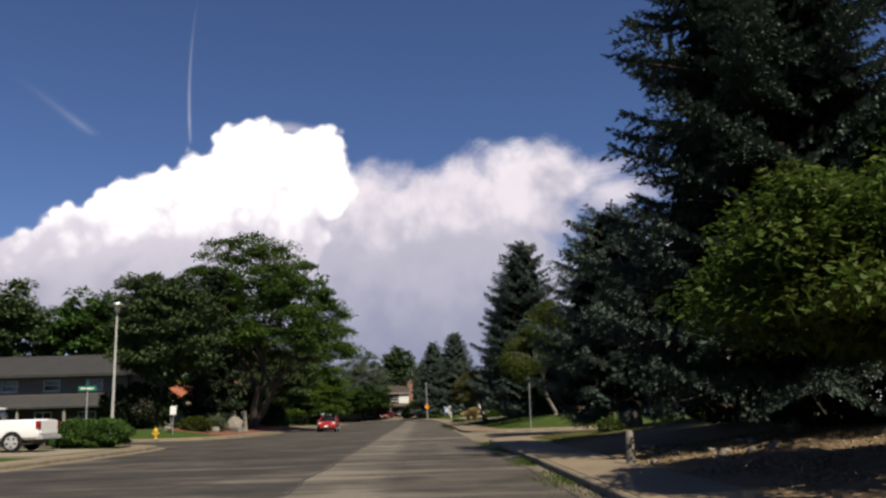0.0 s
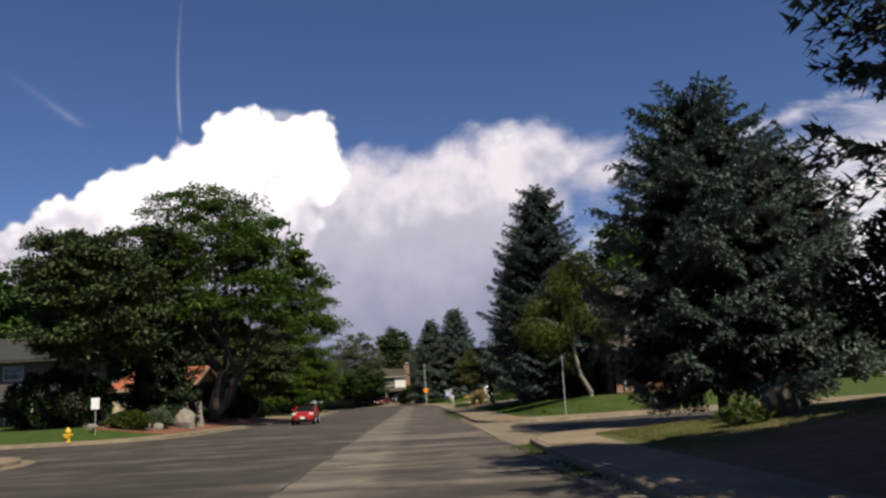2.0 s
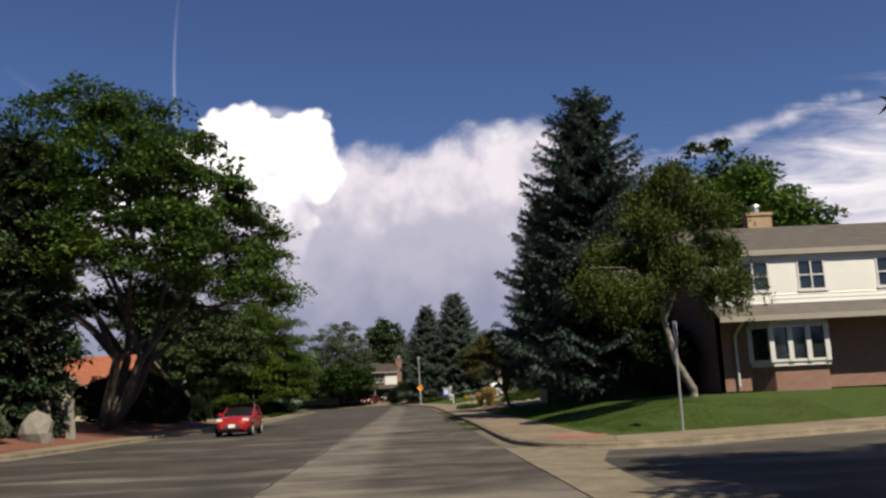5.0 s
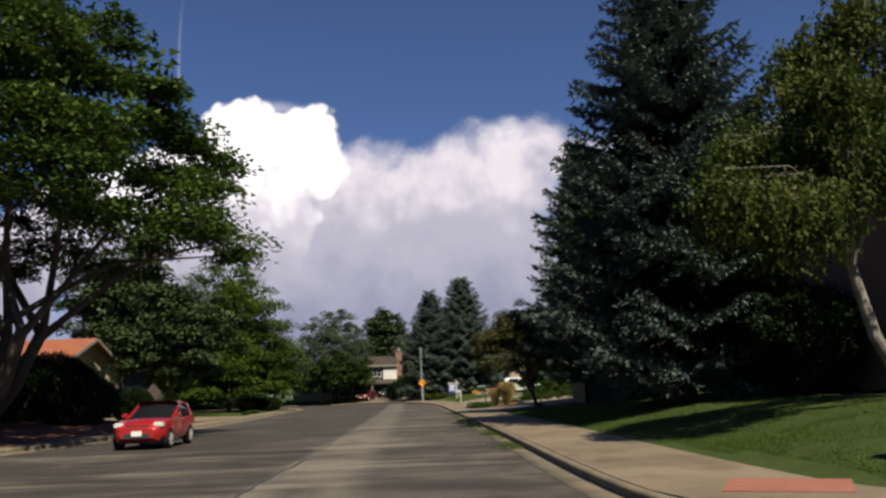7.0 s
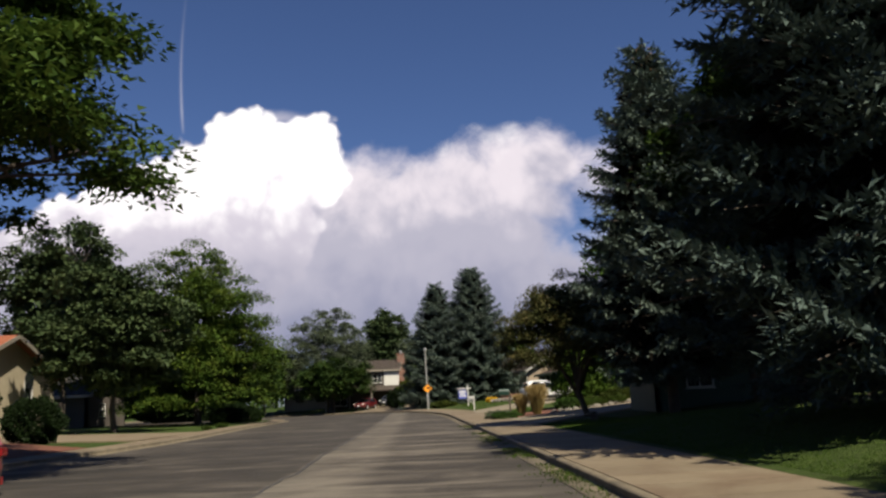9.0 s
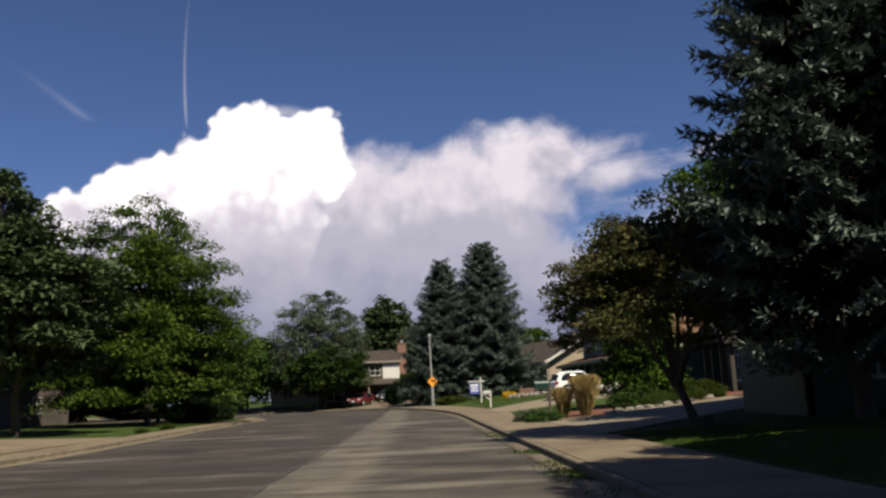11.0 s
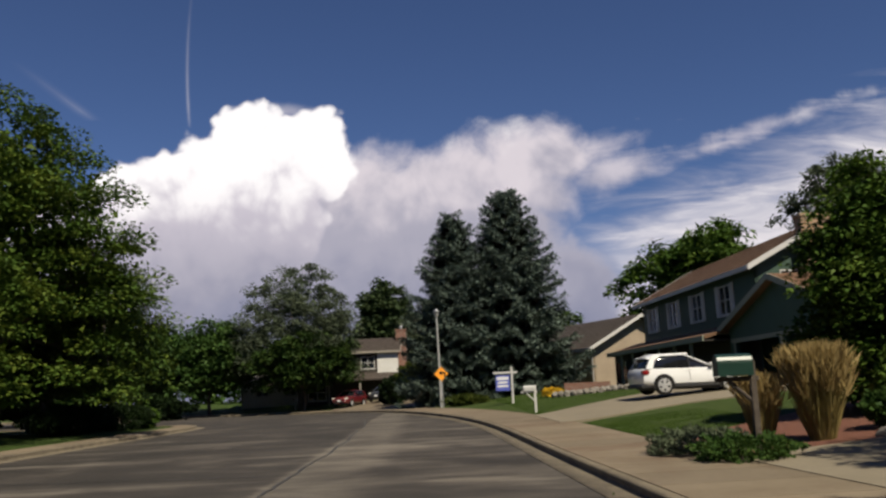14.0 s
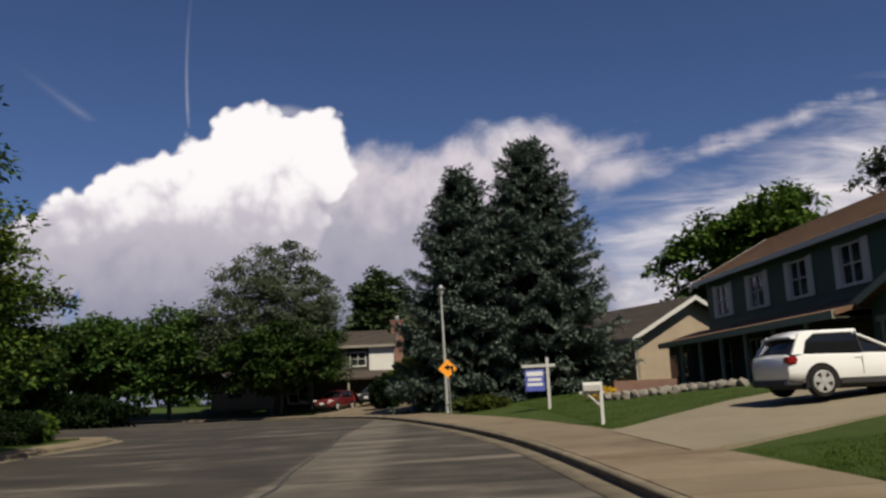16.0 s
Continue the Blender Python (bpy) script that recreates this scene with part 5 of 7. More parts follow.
def long_house():
    """The long low house on the corner of the side street."""
    X, Y, base = -40.0, 82.6, 0.3
    g = thing("house", (X, Y, base), "long two-storey taupe house with charcoal roofs", "house")
    w, d = 22.6, 9.5
    ups = [(3.0 + 3.9 * k, 4.1, 1.5, 1.0, 1) for k in range(5)]
    downs = [(2.0 + 4.0 * k, 0.4, 1.6, 1.8, 2) for k in range(5)]
    # lower wall is darker than the taupe above: shade under the overhang, painted
    wall(g, -w / 2, -d / 2, 0, w, 3.0, SIDING_SHADE_BROWN, downs)
    wall(g, -w / 2, -d / 2, 0, w, 5.6, SIDING_GREY, ups, z0=3.0)
    wall(g, w / 2, -d / 2, 90, d, 5.6, SIDING_GREY)
    wall(g, w / 2, d / 2, 180, w, 5.6, SIDING_GREY)
    wall(g, -w / 2, d / 2, 270, d, 5.6, SIDING_GREY)
    gable_roof(g, -w / 2, w / 2, -d / 2, d / 2, 5.75, 7.5, "x", 1.0, ROOF_DARK, ROOF_DARK, SIDING_GREY)
    part("lower_roof", prism(bmesh.new(), [(-d / 2 - 1.8, 2.5), (-d / 2, 3.6), (-d / 2, 3.75), (-d / 2 - 1.8, 2.65)], "x", -w / 2 - 0.4, w / 2 + 0.4), ROOF_DARK, g)
    for k in range(6):
        part("porch_post", boxed(-w / 2 + 0.5 + 4.2 * k, -w / 2 + 0.7 + 4.2 * k, -d / 2 - 1.6, -d / 2 - 1.4, -0.4, 2.62), TRIM_TAN, g)


def bend_house():
    """The house that closes the street."""
    X, Y, base = -13.2, 196.5, 0.7
    g = thing("house", (X, Y, base), "two-storey brown house with a cream gable end and brick chimney", "house")
    w, d = 10.6, 9.0
    wall(g, -w / 2, -d / 2, 0, w, 2.7, SIDING_SHADE_BROWN, [(1.0, 0.4, 2.0, 1.8, 2)])
    wall(g, -w / 2, -d / 2, 0, w, 5.5, SIDING_SHADE_BROWN, [(1.0, 3.6, 1.5, 1.3, 2), (3.6, 3.6, 1.5, 1.3, 2), (6.8, 3.6, 1.5, 1.3, 2)], z0=2.7)
    wall(g, w / 2, -d / 2, 90, d, 5.5, SIDING_CREAM)
    wall(g, w / 2, d / 2, 180, w, 5.5, SIDING_SHADE_BROWN)
    wall(g, -w / 2, d / 2, 270, d, 5.5, SIDING_SHADE_BROWN)
    gable_roof(g, -w / 2, w / 2, -d / 2, d / 2, 5.5, 7.0, "x", 0.5, ROOF_UMBER, TRIM_TAN, SIDING_CREAM)
    # a white panel over the brown front paints the wall's sunlit end
    part("lit_gable_panel", boxed(w / 2 - 2.0, w / 2 + 0.25, -d / 2 - 0.12, -d / 2 - 0.01, 2.9, 5.5), SIDING_WHITE, g, "white panel standing for the sunlit end of the wall")
    part("porch_roof", prism(bmesh.new(), [(-d / 2 - 2.4, 2.35), (-d / 2, 3.05), (-d / 2, 3.2), (-d / 2 - 2.4, 2.5)], "x", -w / 2, w / 2 + 0.5), ROOF_UMBER, g)
    for k in range(4):
        part("porch_post", boxed(-w / 2 + 0.2 + 3.3 * k, -w / 2 + 0.36 + 3.3 * k, -d / 2 - 2.2, -d / 2 - 2.04, -0.4, 2.42), TRIM_TAN, g)
    chimney(g, w / 2 - 0.1, w / 2 + 1.0, -1.4, 0.6, -0.4, 8.0, BRICK_RED)
    # garage wing with a low gable
    gable_roof(g, w / 2 + 0.3, w / 2 + 6.6, -6.6, 0.0, 2.6, 4.2, "y", 0.4, ROOF_UMBER, TRIM, SIDING_SHADE_BROWN)
    wall(g, w / 2 + 0.3, -6.6, 0, 6.3, 2.6, SIDING_SHADE_BROWN)


def side_house(x, y, w, d, tall, wall_m, roof_m, label, turn=0):
    g = thing("house", (x, y, h(x, y)), label, "house", turn=turn)
    four_walls(g, w, d, tall, wall_m, south=[(w * 0.2, 0.9, 1.4, 1.2, 2), (w * 0.6, 0.9, 1.4, 1.2, 2)], east=[(d * 0.3, 0.9, 1.4, 1.2, 2)])
    gable_roof(g, -w / 2, w / 2, -d / 2, d / 2, tall, tall + 1.9, "x", 0.5, roof_m, TRIM, wall_m)


# ---- vehicles ----
def smooth_part(name, bm, material, parent, label="", angle=35):
    ob = part(name, bm, material, parent, label)
    for p in ob.data.polygons:
        p.use_smooth = True
    ob.data.set_sharp_from_angle(angle=radians(angle))
    return ob


def loft(stations, ring):
    """Skin through rings; each station gives its ring's corners."""
    bm = bmesh.new()
    rows = [[bm.verts.new(c) for c in ring(*s)] for s in stations]
    n = len(rows[0])
    for a, b in zip(rows, rows[1:]):
        for k in range(n):
            bm.faces.new((a[k], a[(k + 1) % n], b[(k + 1) % n], b[k]))
    bm.faces.new(rows[0][::-1])
    bm.faces.new(rows[-1])
    bmesh.ops.recalc_face_normals(bm, faces=bm.faces[:])
    return bm


def body_ring(x, w, zb, zt):
    half = [(0.0, zb), (w * 0.86, zb), (w * 0.97, zb + 0.10), (w, zb + 0.30 * (zt - zb) + 0.03), (w * 0.99, zb + 0.62 * (zt - zb)), (w * 0.95, zt - 0.07), (w * 0.86, zt - 0.012), (0.0, zt + 0.02)]
    return [(x, -y, z) for y, z in half] + [(x, y, z) for y, z in half[-2:0:-1]]


def cabin_ring(x, wb, wt, zb, zt):
    half = [(0.0, zb), (wb, zb), (wb * 0.5 + wt * 0.5 + 0.02, (zb + zt) / 2), (wt, zt - 0.09), (wt * 0.86, zt - 0.02), (0.0, zt + 0.015)]
    return [(x, -y, z) for y, z in half] + [(x, y, z) for y, z in half[-2:0:-1]]


def wheel(car, x, y, r, side):
    t = 0.22
    prof = [(r * 0.66, -t / 2), (r * 0.93, -t / 2), (r, -t * 0.32), (r, t * 0.32), (r * 0.93, t / 2), (r * 0.66, t / 2)]
    w = smooth_part("wheel", lathe(bmesh.new(), prof, 24, (0, 0, 0), "y"), BLACK, car, "black tyre on a bright alloy rim")
    w.matrix_basis = pose(x, y, r)
    bm = bmesh.new()
    for k in range(5):
        a = 2 * math.pi * k / 5 + 0.3
        c, s = math.cos(a), math.sin(a)
        q = [(0.05, 0.05), (r * 0.64, 0.075), (r * 0.64, -0.075), (0.05, -0.05)]
        vs = [bm.verts.new((u * c - v * s, side * (t / 2 + 0.022), u * s + v * c)) for u, v in q]
        ws = [bm.verts.new((u * c - v * s, side * (t / 2 + 0.001), u * s + v * c)) for u, v in q]
        bm.faces.new(vs)
        for i in range(4):
            bm.faces.new((vs[i], ws[i], ws[(i + 1) % 4], vs[(i + 1) % 4]))
    bmesh.ops.recalc_face_normals(bm, faces=bm.faces[:])
    rim = bmesh.new()
    lathe(bm, [(0.0, side * t / 2), (0.09, side * t / 2), (0.07, side * (t / 2 + 0.03)), (0.0, side * (t / 2 + 0.035))], 12, (0, 0, 0), "y")
    rings = []
    for rr, yy in ((r * 0.72, t / 2 + 0.008), (r * 0.60, t / 2 + 0.02)):
        rings.append([bm.verts.new((rr * math.cos(2 * math.pi * k / 24), side * yy, rr * math.sin(2 * math.pi * k / 24))) for k in range(24)])
    for k in range(24):
        bm.faces.new((rings[0][k], rings[0][(k + 1) % 24], rings[1][(k + 1) % 24], rings[1][k]))
    rim.free()
    part("rim", bm, CHROME, w)


def arch(car, x, w, r):
    # no hollow is cut: a flat black plate stands for the arch's dark inside
    for s in (-1, 1):
        bm = bmesh.new()
        n = 14
        a = [bm.verts.new((x + (r + 0.075) * math.cos(math.pi * k / n), s * (w + 0.004), r + (r + 0.075) * math.sin(math.pi * k / n))) for k in range(n + 1)]
        lo = [bm.verts.new((x + (r + 0.075) * math.cos(math.pi * k / n), s * (w + 0.004), 0.24)) for k in range(n + 1)]
        for k in range(n):
            bm.faces.new((a[k], a[k + 1], lo[k + 1], lo[k]))
        part("wheel_arch_shade", bm, BLACK, car)


def wagon(place, turn, label, paint, L, W, H, base, r, hood, belt, low=0.3, nose=0.75, rear_slope=0.22, screen=0.75, cladding=True):
    """A hatchback or sport utility car, nose along +x."""
    car = thing("car", place, label, "car", turn=turn)
    w = W / 2
    xr, xf = -L / 2, L / 2
    bx = -base / 2 - 0.02
    fx = base / 2 - 0.02
    body = [(xr + 0.02, w * 0.78, low + 0.18, belt - 0.12), (xr + 0.10, w * 0.9, low + 0.05, belt - 0.03), (xr + 0.45, w * 0.98, low, belt), (bx, w, low, belt), (0, w, low, belt - 0.01),
            (fx - 0.55, w, low, belt - 0.04), (fx, w * 0.99, low, hood), (xf - 0.45, w * 0.95, low, hood - 0.07), (xf - 0.15, w * 0.86, low + 0.04, nose + 0.02), (xf, w * 0.66, low + 0.14, nose - 0.12)]
    smooth_part("body", loft(body, body_ring), paint, car)
    cx = fx - 0.62
    cab = [(xr + 0.16, w * 0.84, w * 0.72, belt - 0.06, belt + 0.02), (xr + 0.18 + rear_slope, w * 0.87, w * 0.74, belt - 0.06, H - 0.16), (xr + 0.75, w * 0.9, w * 0.76, belt - 0.06, H - 0.05),
           (-0.25, w * 0.91, w * 0.77, belt - 0.06, H - 0.03), (cx - screen, w * 0.9, w * 0.76, belt - 0.06, H - 0.10), (cx - screen * 0.3, w * 0.88, w * 0.74, belt - 0.06, belt + (H - belt) * 0.48), (cx + 0.12, w * 0.86, w * 0.72, belt - 0.08, belt - 0.03)]
    smooth_part("glazing", loft(cab, cabin_ring), CAR_GLASS, car, "dark tinted windows")
    roof = [(x, wt + 0.025, z - 0.085, z + 0.012) for x, wb, wt, zb, z in cab[1:5]]
    roof = [(roof[0][0] - 0.16, roof[0][1] * 0.97, roof[0][2] - 0.0, roof[0][3] - 0.03)] + roof
    def roof_ring(x, rw, zb, zt):
        half = [(0.0, zt - 0.03), (rw * 0.9, zt - 0.05), (rw, zb), (rw + 0.005, zb + 0.03), (rw * 0.9, zt - 0.005), (0.0, zt + 0.018)]
        return [(x, -y, z) for y, z in half] + [(x, y, z) for y, z in half[-2:0:-1]]
    smooth_part("roof", loft(roof, roof_ring), paint, car)
    for s in (-1, 1):
        for (x0, z0, y0), (x1, z1, y1), t in (((cx + 0.05, belt - 0.05, w * 0.875), (cx - screen, H - 0.12, w * 0.775), 0.045),
                                             ((bx + base * 0.42, belt - 0.02, w * 0.925), (bx + base * 0.40, H - 0.09, w * 0.79), 0.028)):
            part("pillar", tube(bmesh.new(), [(x0, s * y0, z0), ((x0 + x1) / 2, s * ((y0 + y1) / 2 + 0.015), (z0 + z1) / 2), (x1, s * y1, z1)], [t, t * 0.9, t * 0.8], 6), paint if t > 0.04 else DARK_PLASTIC, car)
        quarter = bmesh.new()
        rim = [(xr + 0.20, belt - 0.04), (xr + 0.50, belt - 0.03), (xr + 0.64, (belt + H) / 2), (xr + 0.92, H - 0.12), (xr + 0.50, H - 0.13)]
        rows = [[quarter.verts.new((x, s * (w * (0.905 - 0.145 * (z - belt) / (H - belt)) + o), z)) for x, z in rim] for o in (-0.05, 0.02)]
        quarter.faces.new(rows[0])
        quarter.faces.new(rows[1][::-1])
        for k in range(5):
            quarter.faces.new((rows[0][k], rows[1][k], rows[1][(k + 1) % 5], rows[0][(k + 1) % 5]))
        bmesh.ops.recalc_face_normals(quarter, faces=quarter.faces[:])
        part("quarter_panel", quarter, paint, car)
        part("door_mirror", box(bmesh.new(), cx - 0.22, cx - 0.04, s * w * 1.02 - 0.09, s * w * 1.02 + 0.09, belt + 0.0, belt + 0.14, 0.03), paint, car)
        for x in (bx + 0.95, bx + 1.85):
            part("door_handle", box(bmesh.new(), x, x + 0.17, s * w * 0.975 - 0.012, s * w * 0.975 + 0.022, belt - 0.16, belt - 0.13, 0.008), paint, car)
        for x in (bx + base * 0.40, bx + base * 0.78):
            part("door_gap", boxed(x, x + 0.012, s * (w * 0.998) - 0.004, s * (w * 0.998) + 0.006, low + 0.18, belt - 0.12), DARK_PLASTIC, car)
        part("tail_lamp", box(bmesh.new(), xr + 0.05, xr + 0.34, s * w * 0.84 - 0.12, s * w * 0.84 + 0.125, belt - 0.27, belt - 0.08, 0.035), LENS_RED, car, "red tail lamp")
        part("head_lamp", box(bmesh.new(), xf - 0.42, xf - 0.10, s * w * 0.72 - 0.15, s * w * 0.72 + 0.17, nose - 0.10, nose + 0.07, 0.04), LENS_CLEAR, car, "clear head lamp")
        if cladding:
            part("sill", box(bmesh.new(), bx + r + 0.1, fx - r - 0.1, s * w * 0.97 - 0.03, s * w * 0.97 + 0.045, low - 0.06, low + 0.06, 0.02), DARK_PLASTIC, car)
        for x in (bx, fx):
            wheel(car, x, s * (w - 0.085), r, s)
    for x in (bx, fx):
        arch(car, x, w, r)
    part("rear_bumper", box(bmesh.new(), xr - 0.02, xr + 0.5, -w * 0.88, w * 0.88, low - 0.08, low + (0.08 if cladding else 0.17), 0.05), DARK_PLASTIC if cladding else paint, car)
    part("front_grille", box(bmesh.new(), xf - 0.10, xf + 0.012, -w * 0.5, w * 0.5, low + 0.12, low + 0.30, 0.02), DARK_PLASTIC, car)
    part("upper_grille", box(bmesh.new(), xf - 0.16, xf - 0.04, -w * 0.42, w * 0.42, nose - 0.10, nose - 0.02, 0.015), DARK_PLASTIC, car)
    part("number_plate", box(bmesh.new(), xf - 0.02, xf + 0.03, -0.16, 0.16, low + 0.20, low + 0.36, 0.005), SIGN_WHITE, car, "blank pale number plate")
    part("underbody", boxed(xr + 0.5, xf - 0.4, -w * 0.8, w * 0.8, 0.2, low + 0.05), DARK_PLASTIC, car)
    return car


def pickup(place, turn):
    car = thing("car", place, "white pickup truck parked with its tailgate to the road", "pickup truck", turn=turn)
    L, w = 5.6, 0.98
    xr, xf = -L / 2, L / 2
    body = [(xr + 0.02, w * 0.94, 0.55, 1.32), (xr + 0.1, w, 0.5, 1.36), (-0.1, w, 0.5, 1.36), (1.2, w, 0.5, 1.32), (1.6, w, 0.5, 1.22), (xf - 0.35, w * 0.97, 0.5, 1.15), (xf, w * 0.8, 0.6, 1.0)]
    smooth_part("body", loft(body, body_ring), PAINT_WHITE, car)
    cab = [(-0.55, w * 0.9, w * 0.75, 1.3, 1.4), (-0.4, w * 0.92, w * 0.78, 1.3, 1.88), (0.6, w * 0.92, w * 0.78, 1.3, 1.9), (1.45, w * 0.88, w * 0.74, 1.28, 1.34)]
    smooth_part("glazing", loft(cab, cabin_ring), CAR_GLASS, car, "dark tinted windows")
    part("roof", box(bmesh.new(), -0.5, 0.75, -w * 0.76, w * 0.76, 1.83, 1.93, 0.04), PAINT_WHITE, car)
    part("tailgate", box(bmesh.new(), xr - 0.015, xr + 0.04, -w * 0.82, w * 0.82, 0.74, 1.3, 0.02), PAINT_WHITE, car)
    part("rear_bumper", box(bmesh.new(), xr - 0.16, xr + 0.05, -w * 0.95, w * 0.95, 0.5, 0.68, 0.03), CHROME, car, "chrome rear bumper")
    for s in (-1, 1):
        part("tail_lamp", box(bmesh.new(), xr - 0.02, xr + 0.16, s * w * 0.9 - 0.09, s * w * 0.9 + 0.095, 0.95, 1.3, 0.02), LENS_RED, car, "red tail lamp")
        for x in (xr + 1.15, xf - 0.95):
            wheel(car, x, s * (w - 0.085), 0.4, s)
    for x in (xr + 1.15, xf - 0.95):
        arch(car, x, w, 0.4)
    part("underbody", boxed(xr + 0.4, xf - 0.4, -w * 0.8, w * 0.8, 0.3, 0.55), DARK_PLASTIC, car)


# ---- street furniture ----
def street_lamp(x, y, tall, label, lean=0.0, brim=1.0):
    g = thing("street_lamp", (x, y, h(x, y)), label, "street lamp")
    part("pole", tube(bmesh.new(), [(0, 0, -0.3), (lean * 0.5, 0, tall * 0.5), (lean, 0, tall - 0.35)], [0.09, 0.07, 0.05], 10), POLE, g)
    smooth_part("lantern", lathe(bmesh.new(), [(0.06, tall - 0.40), (0.12, tall - 0.32), (0.20, tall - 0.06), (0.21, tall - 0.04)], 14, (lean, 0, 0)), LENS_CLEAR, g, "clear tapered lantern")
    smooth_part("cap", lathe(bmesh.new(), [(0.5 * brim, tall - 0.05), (0.52 * brim, tall), (0.24 * brim, tall + 0.05), (0.2 * brim, tall + 0.14), (0.05, tall + 0.17)], 14, (lean, 0, 0)), METAL, g, "wide flat lantern cap")


def post_sign(name, x, y, turn, tall, label, plate, material, lean=0.0, post=0.03, post_m=None):
    g = thing(name, (x, y, h(x, y)), label, "sign", turn=turn)
    part("post", tube(bmesh.new(), [(0, 0, -0.3), (lean, 0, tall)], [post, post], 8), post_m or METAL, g)
    bm = bmesh.new()
    vs = [bm.verts.new((p + lean, -post - 0.012, q)) for p, q in plate]
    ws = [bm.verts.new((p + lean, -post - 0.002, q)) for p, q in plate]
    bm.faces.new(vs)
    bm.faces.new(ws[::-1])
    for i in range(len(vs)):
        bm.faces.new((vs[i], ws[i], ws[(i + 1) % len(vs)], vs[(i + 1) % len(vs)]))
    bmesh.ops.recalc_face_normals(bm, faces=bm.faces[:])
    part("plate", bm, material, g)
    return g


def mailbox(x, y, turn, label, box_m, post_m, tall=1.05, size=0.52, brace=False, fat=1.0):
    g = thing("mailbox", (x, y, h(x, y)), label, "mailbox", turn=turn)
    part("post", box(bmesh.new(), -0.05, 0.05, -0.05, 0.05, -0.3, tall + (0.25 if brace else 0.0), 0.01), post_m, g)
    o = [(-0.10, 0), (0.10, 0), (0.10, 0.14)] + [(0.10 * math.cos(a), 0.14 + 0.10 * math.sin(a)) for a in np.linspace(0.3, 2.84, 7)] + [(-0.10, 0.14)]
    o = [(fat * u, tall + fat * v) for u, v in o]
    if brace:
        part("arm", box(bmesh.new(), -0.62, 0.1, -0.04, 0.04, tall - 0.09, tall - 0.01, 0.01), post_m, g)
        part("brace", tube(bmesh.new(), [(-0.4, 0, tall - 0.08), (0.0, 0, tall - 0.45)], [0.035, 0.035], 6), post_m, g)
    b = part("box", prism(bmesh.new(), o, "x", -size - (0.02 if brace else -0.2), (-0.02 if brace else 0.2)), box_m, g)
    part("flag", boxed(-0.3, -0.1, 0.11 * fat, 0.11 * fat + 0.01, tall + 0.12, tall + 0.19), LENS_RED, b)
    return g


def hydrant(x, y):
    g = thing("fire_hydrant", (x, y, h(x, y)), "yellow fire hydrant on the corner lawn", "fire hydrant")
    smooth_part("barrel", lathe(bmesh.new(), [(0.17, -0.05), (0.17, 0.06), (0.11, 0.08), (0.11, 0.52), (0.15, 0.54), (0.15, 0.60)], 14), YELLOW, g)
    smooth_part("bonnet", lathe(bmesh.new(), [(0.15, 0.60), (0.13, 0.70), (0.07, 0.77), (0.03, 0.79), (0.03, 0.86)], 14), YELLOW, g)
    for s in (-1, 1):
        part("nozzle", lathe(bmesh.new(), [(0.06, s * 0.10), (0.06, s * 0.20), (0.07, s * 0.21), (0.07, s * 0.25)], 10, (0, 0, 0.42), "x"), YELLOW, g)
    part("pumper_nozzle", lathe(bmesh.new(), [(0.085, -0.10), (0.085, -0.2), (0.095, -0.21), (0.095, -0.25)], 10, (0, 0, 0.36), "y"), YELLOW, g)


def estate_sign(x, y):
    g = thing("estate_sign", (x, y, h(x, y)), "white estate agent's post with a hanging blue and white board", "sign", turn=-6)
    part("post", box(bmesh.new(), -0.06, 0.06, -0.06, 0.06, -0.4, 2.05, 0.01), TRIM, g)
    part("arm", box(bmesh.new(), -1.05, 0.32, -0.045, 0.045, 1.66, 1.78, 0.01), TRIM, g)
    b = part("board", boxed(-0.92, -0.14, -0.015, 0.015, 0.72, 1.58), SIGN_BLUE, g, "blue board with white bars")
    for z0, z1, a, c in ((1.32, 1.5, -0.86, -0.2), (1.12, 1.24, -0.8, -0.26), (0.92, 1.04, -0.84, -0.22)):
        part("white_bar", boxed(a, c, -0.02, -0.0155, z0, z1), SIGN_WHITE, b)
    for xx in (-0.85, -0.21):
        part("hook", tube(bmesh.new(), [(xx, 0, 1.58), (xx, 0, 1.66)], [0.012, 0.012], 6), METAL, g)


def boulder(x, y, rx, ry, rz, label, seed, material=None, group="", z=None):
    rng = np.random.default_rng(seed)
    bm = bmesh.new()
    bmesh.ops.create_icosphere(bm, subdivisions=2, radius=1.0)
    o = rng.uniform(0, 10, 3)
    for v in bm.verts:
        k = 1 + 0.35 * noise.noise(v.co * 1.3 + Vector(o)) + 0.12 * noise.noise(v.co * 3.5 + Vector(o))
        v.co = Vector((v.co.x * rx * k, v.co.y * ry * k, v.co.z * rz * k))
    ob = part("boulder", bm, material or STONE)
    ob.matrix_basis = pose(x, y, (h(x, y) if z is None else z) + rz * 0.45, 0, 0, rng.uniform(0, 180))
    return tagged(ob, label, "rock", group)


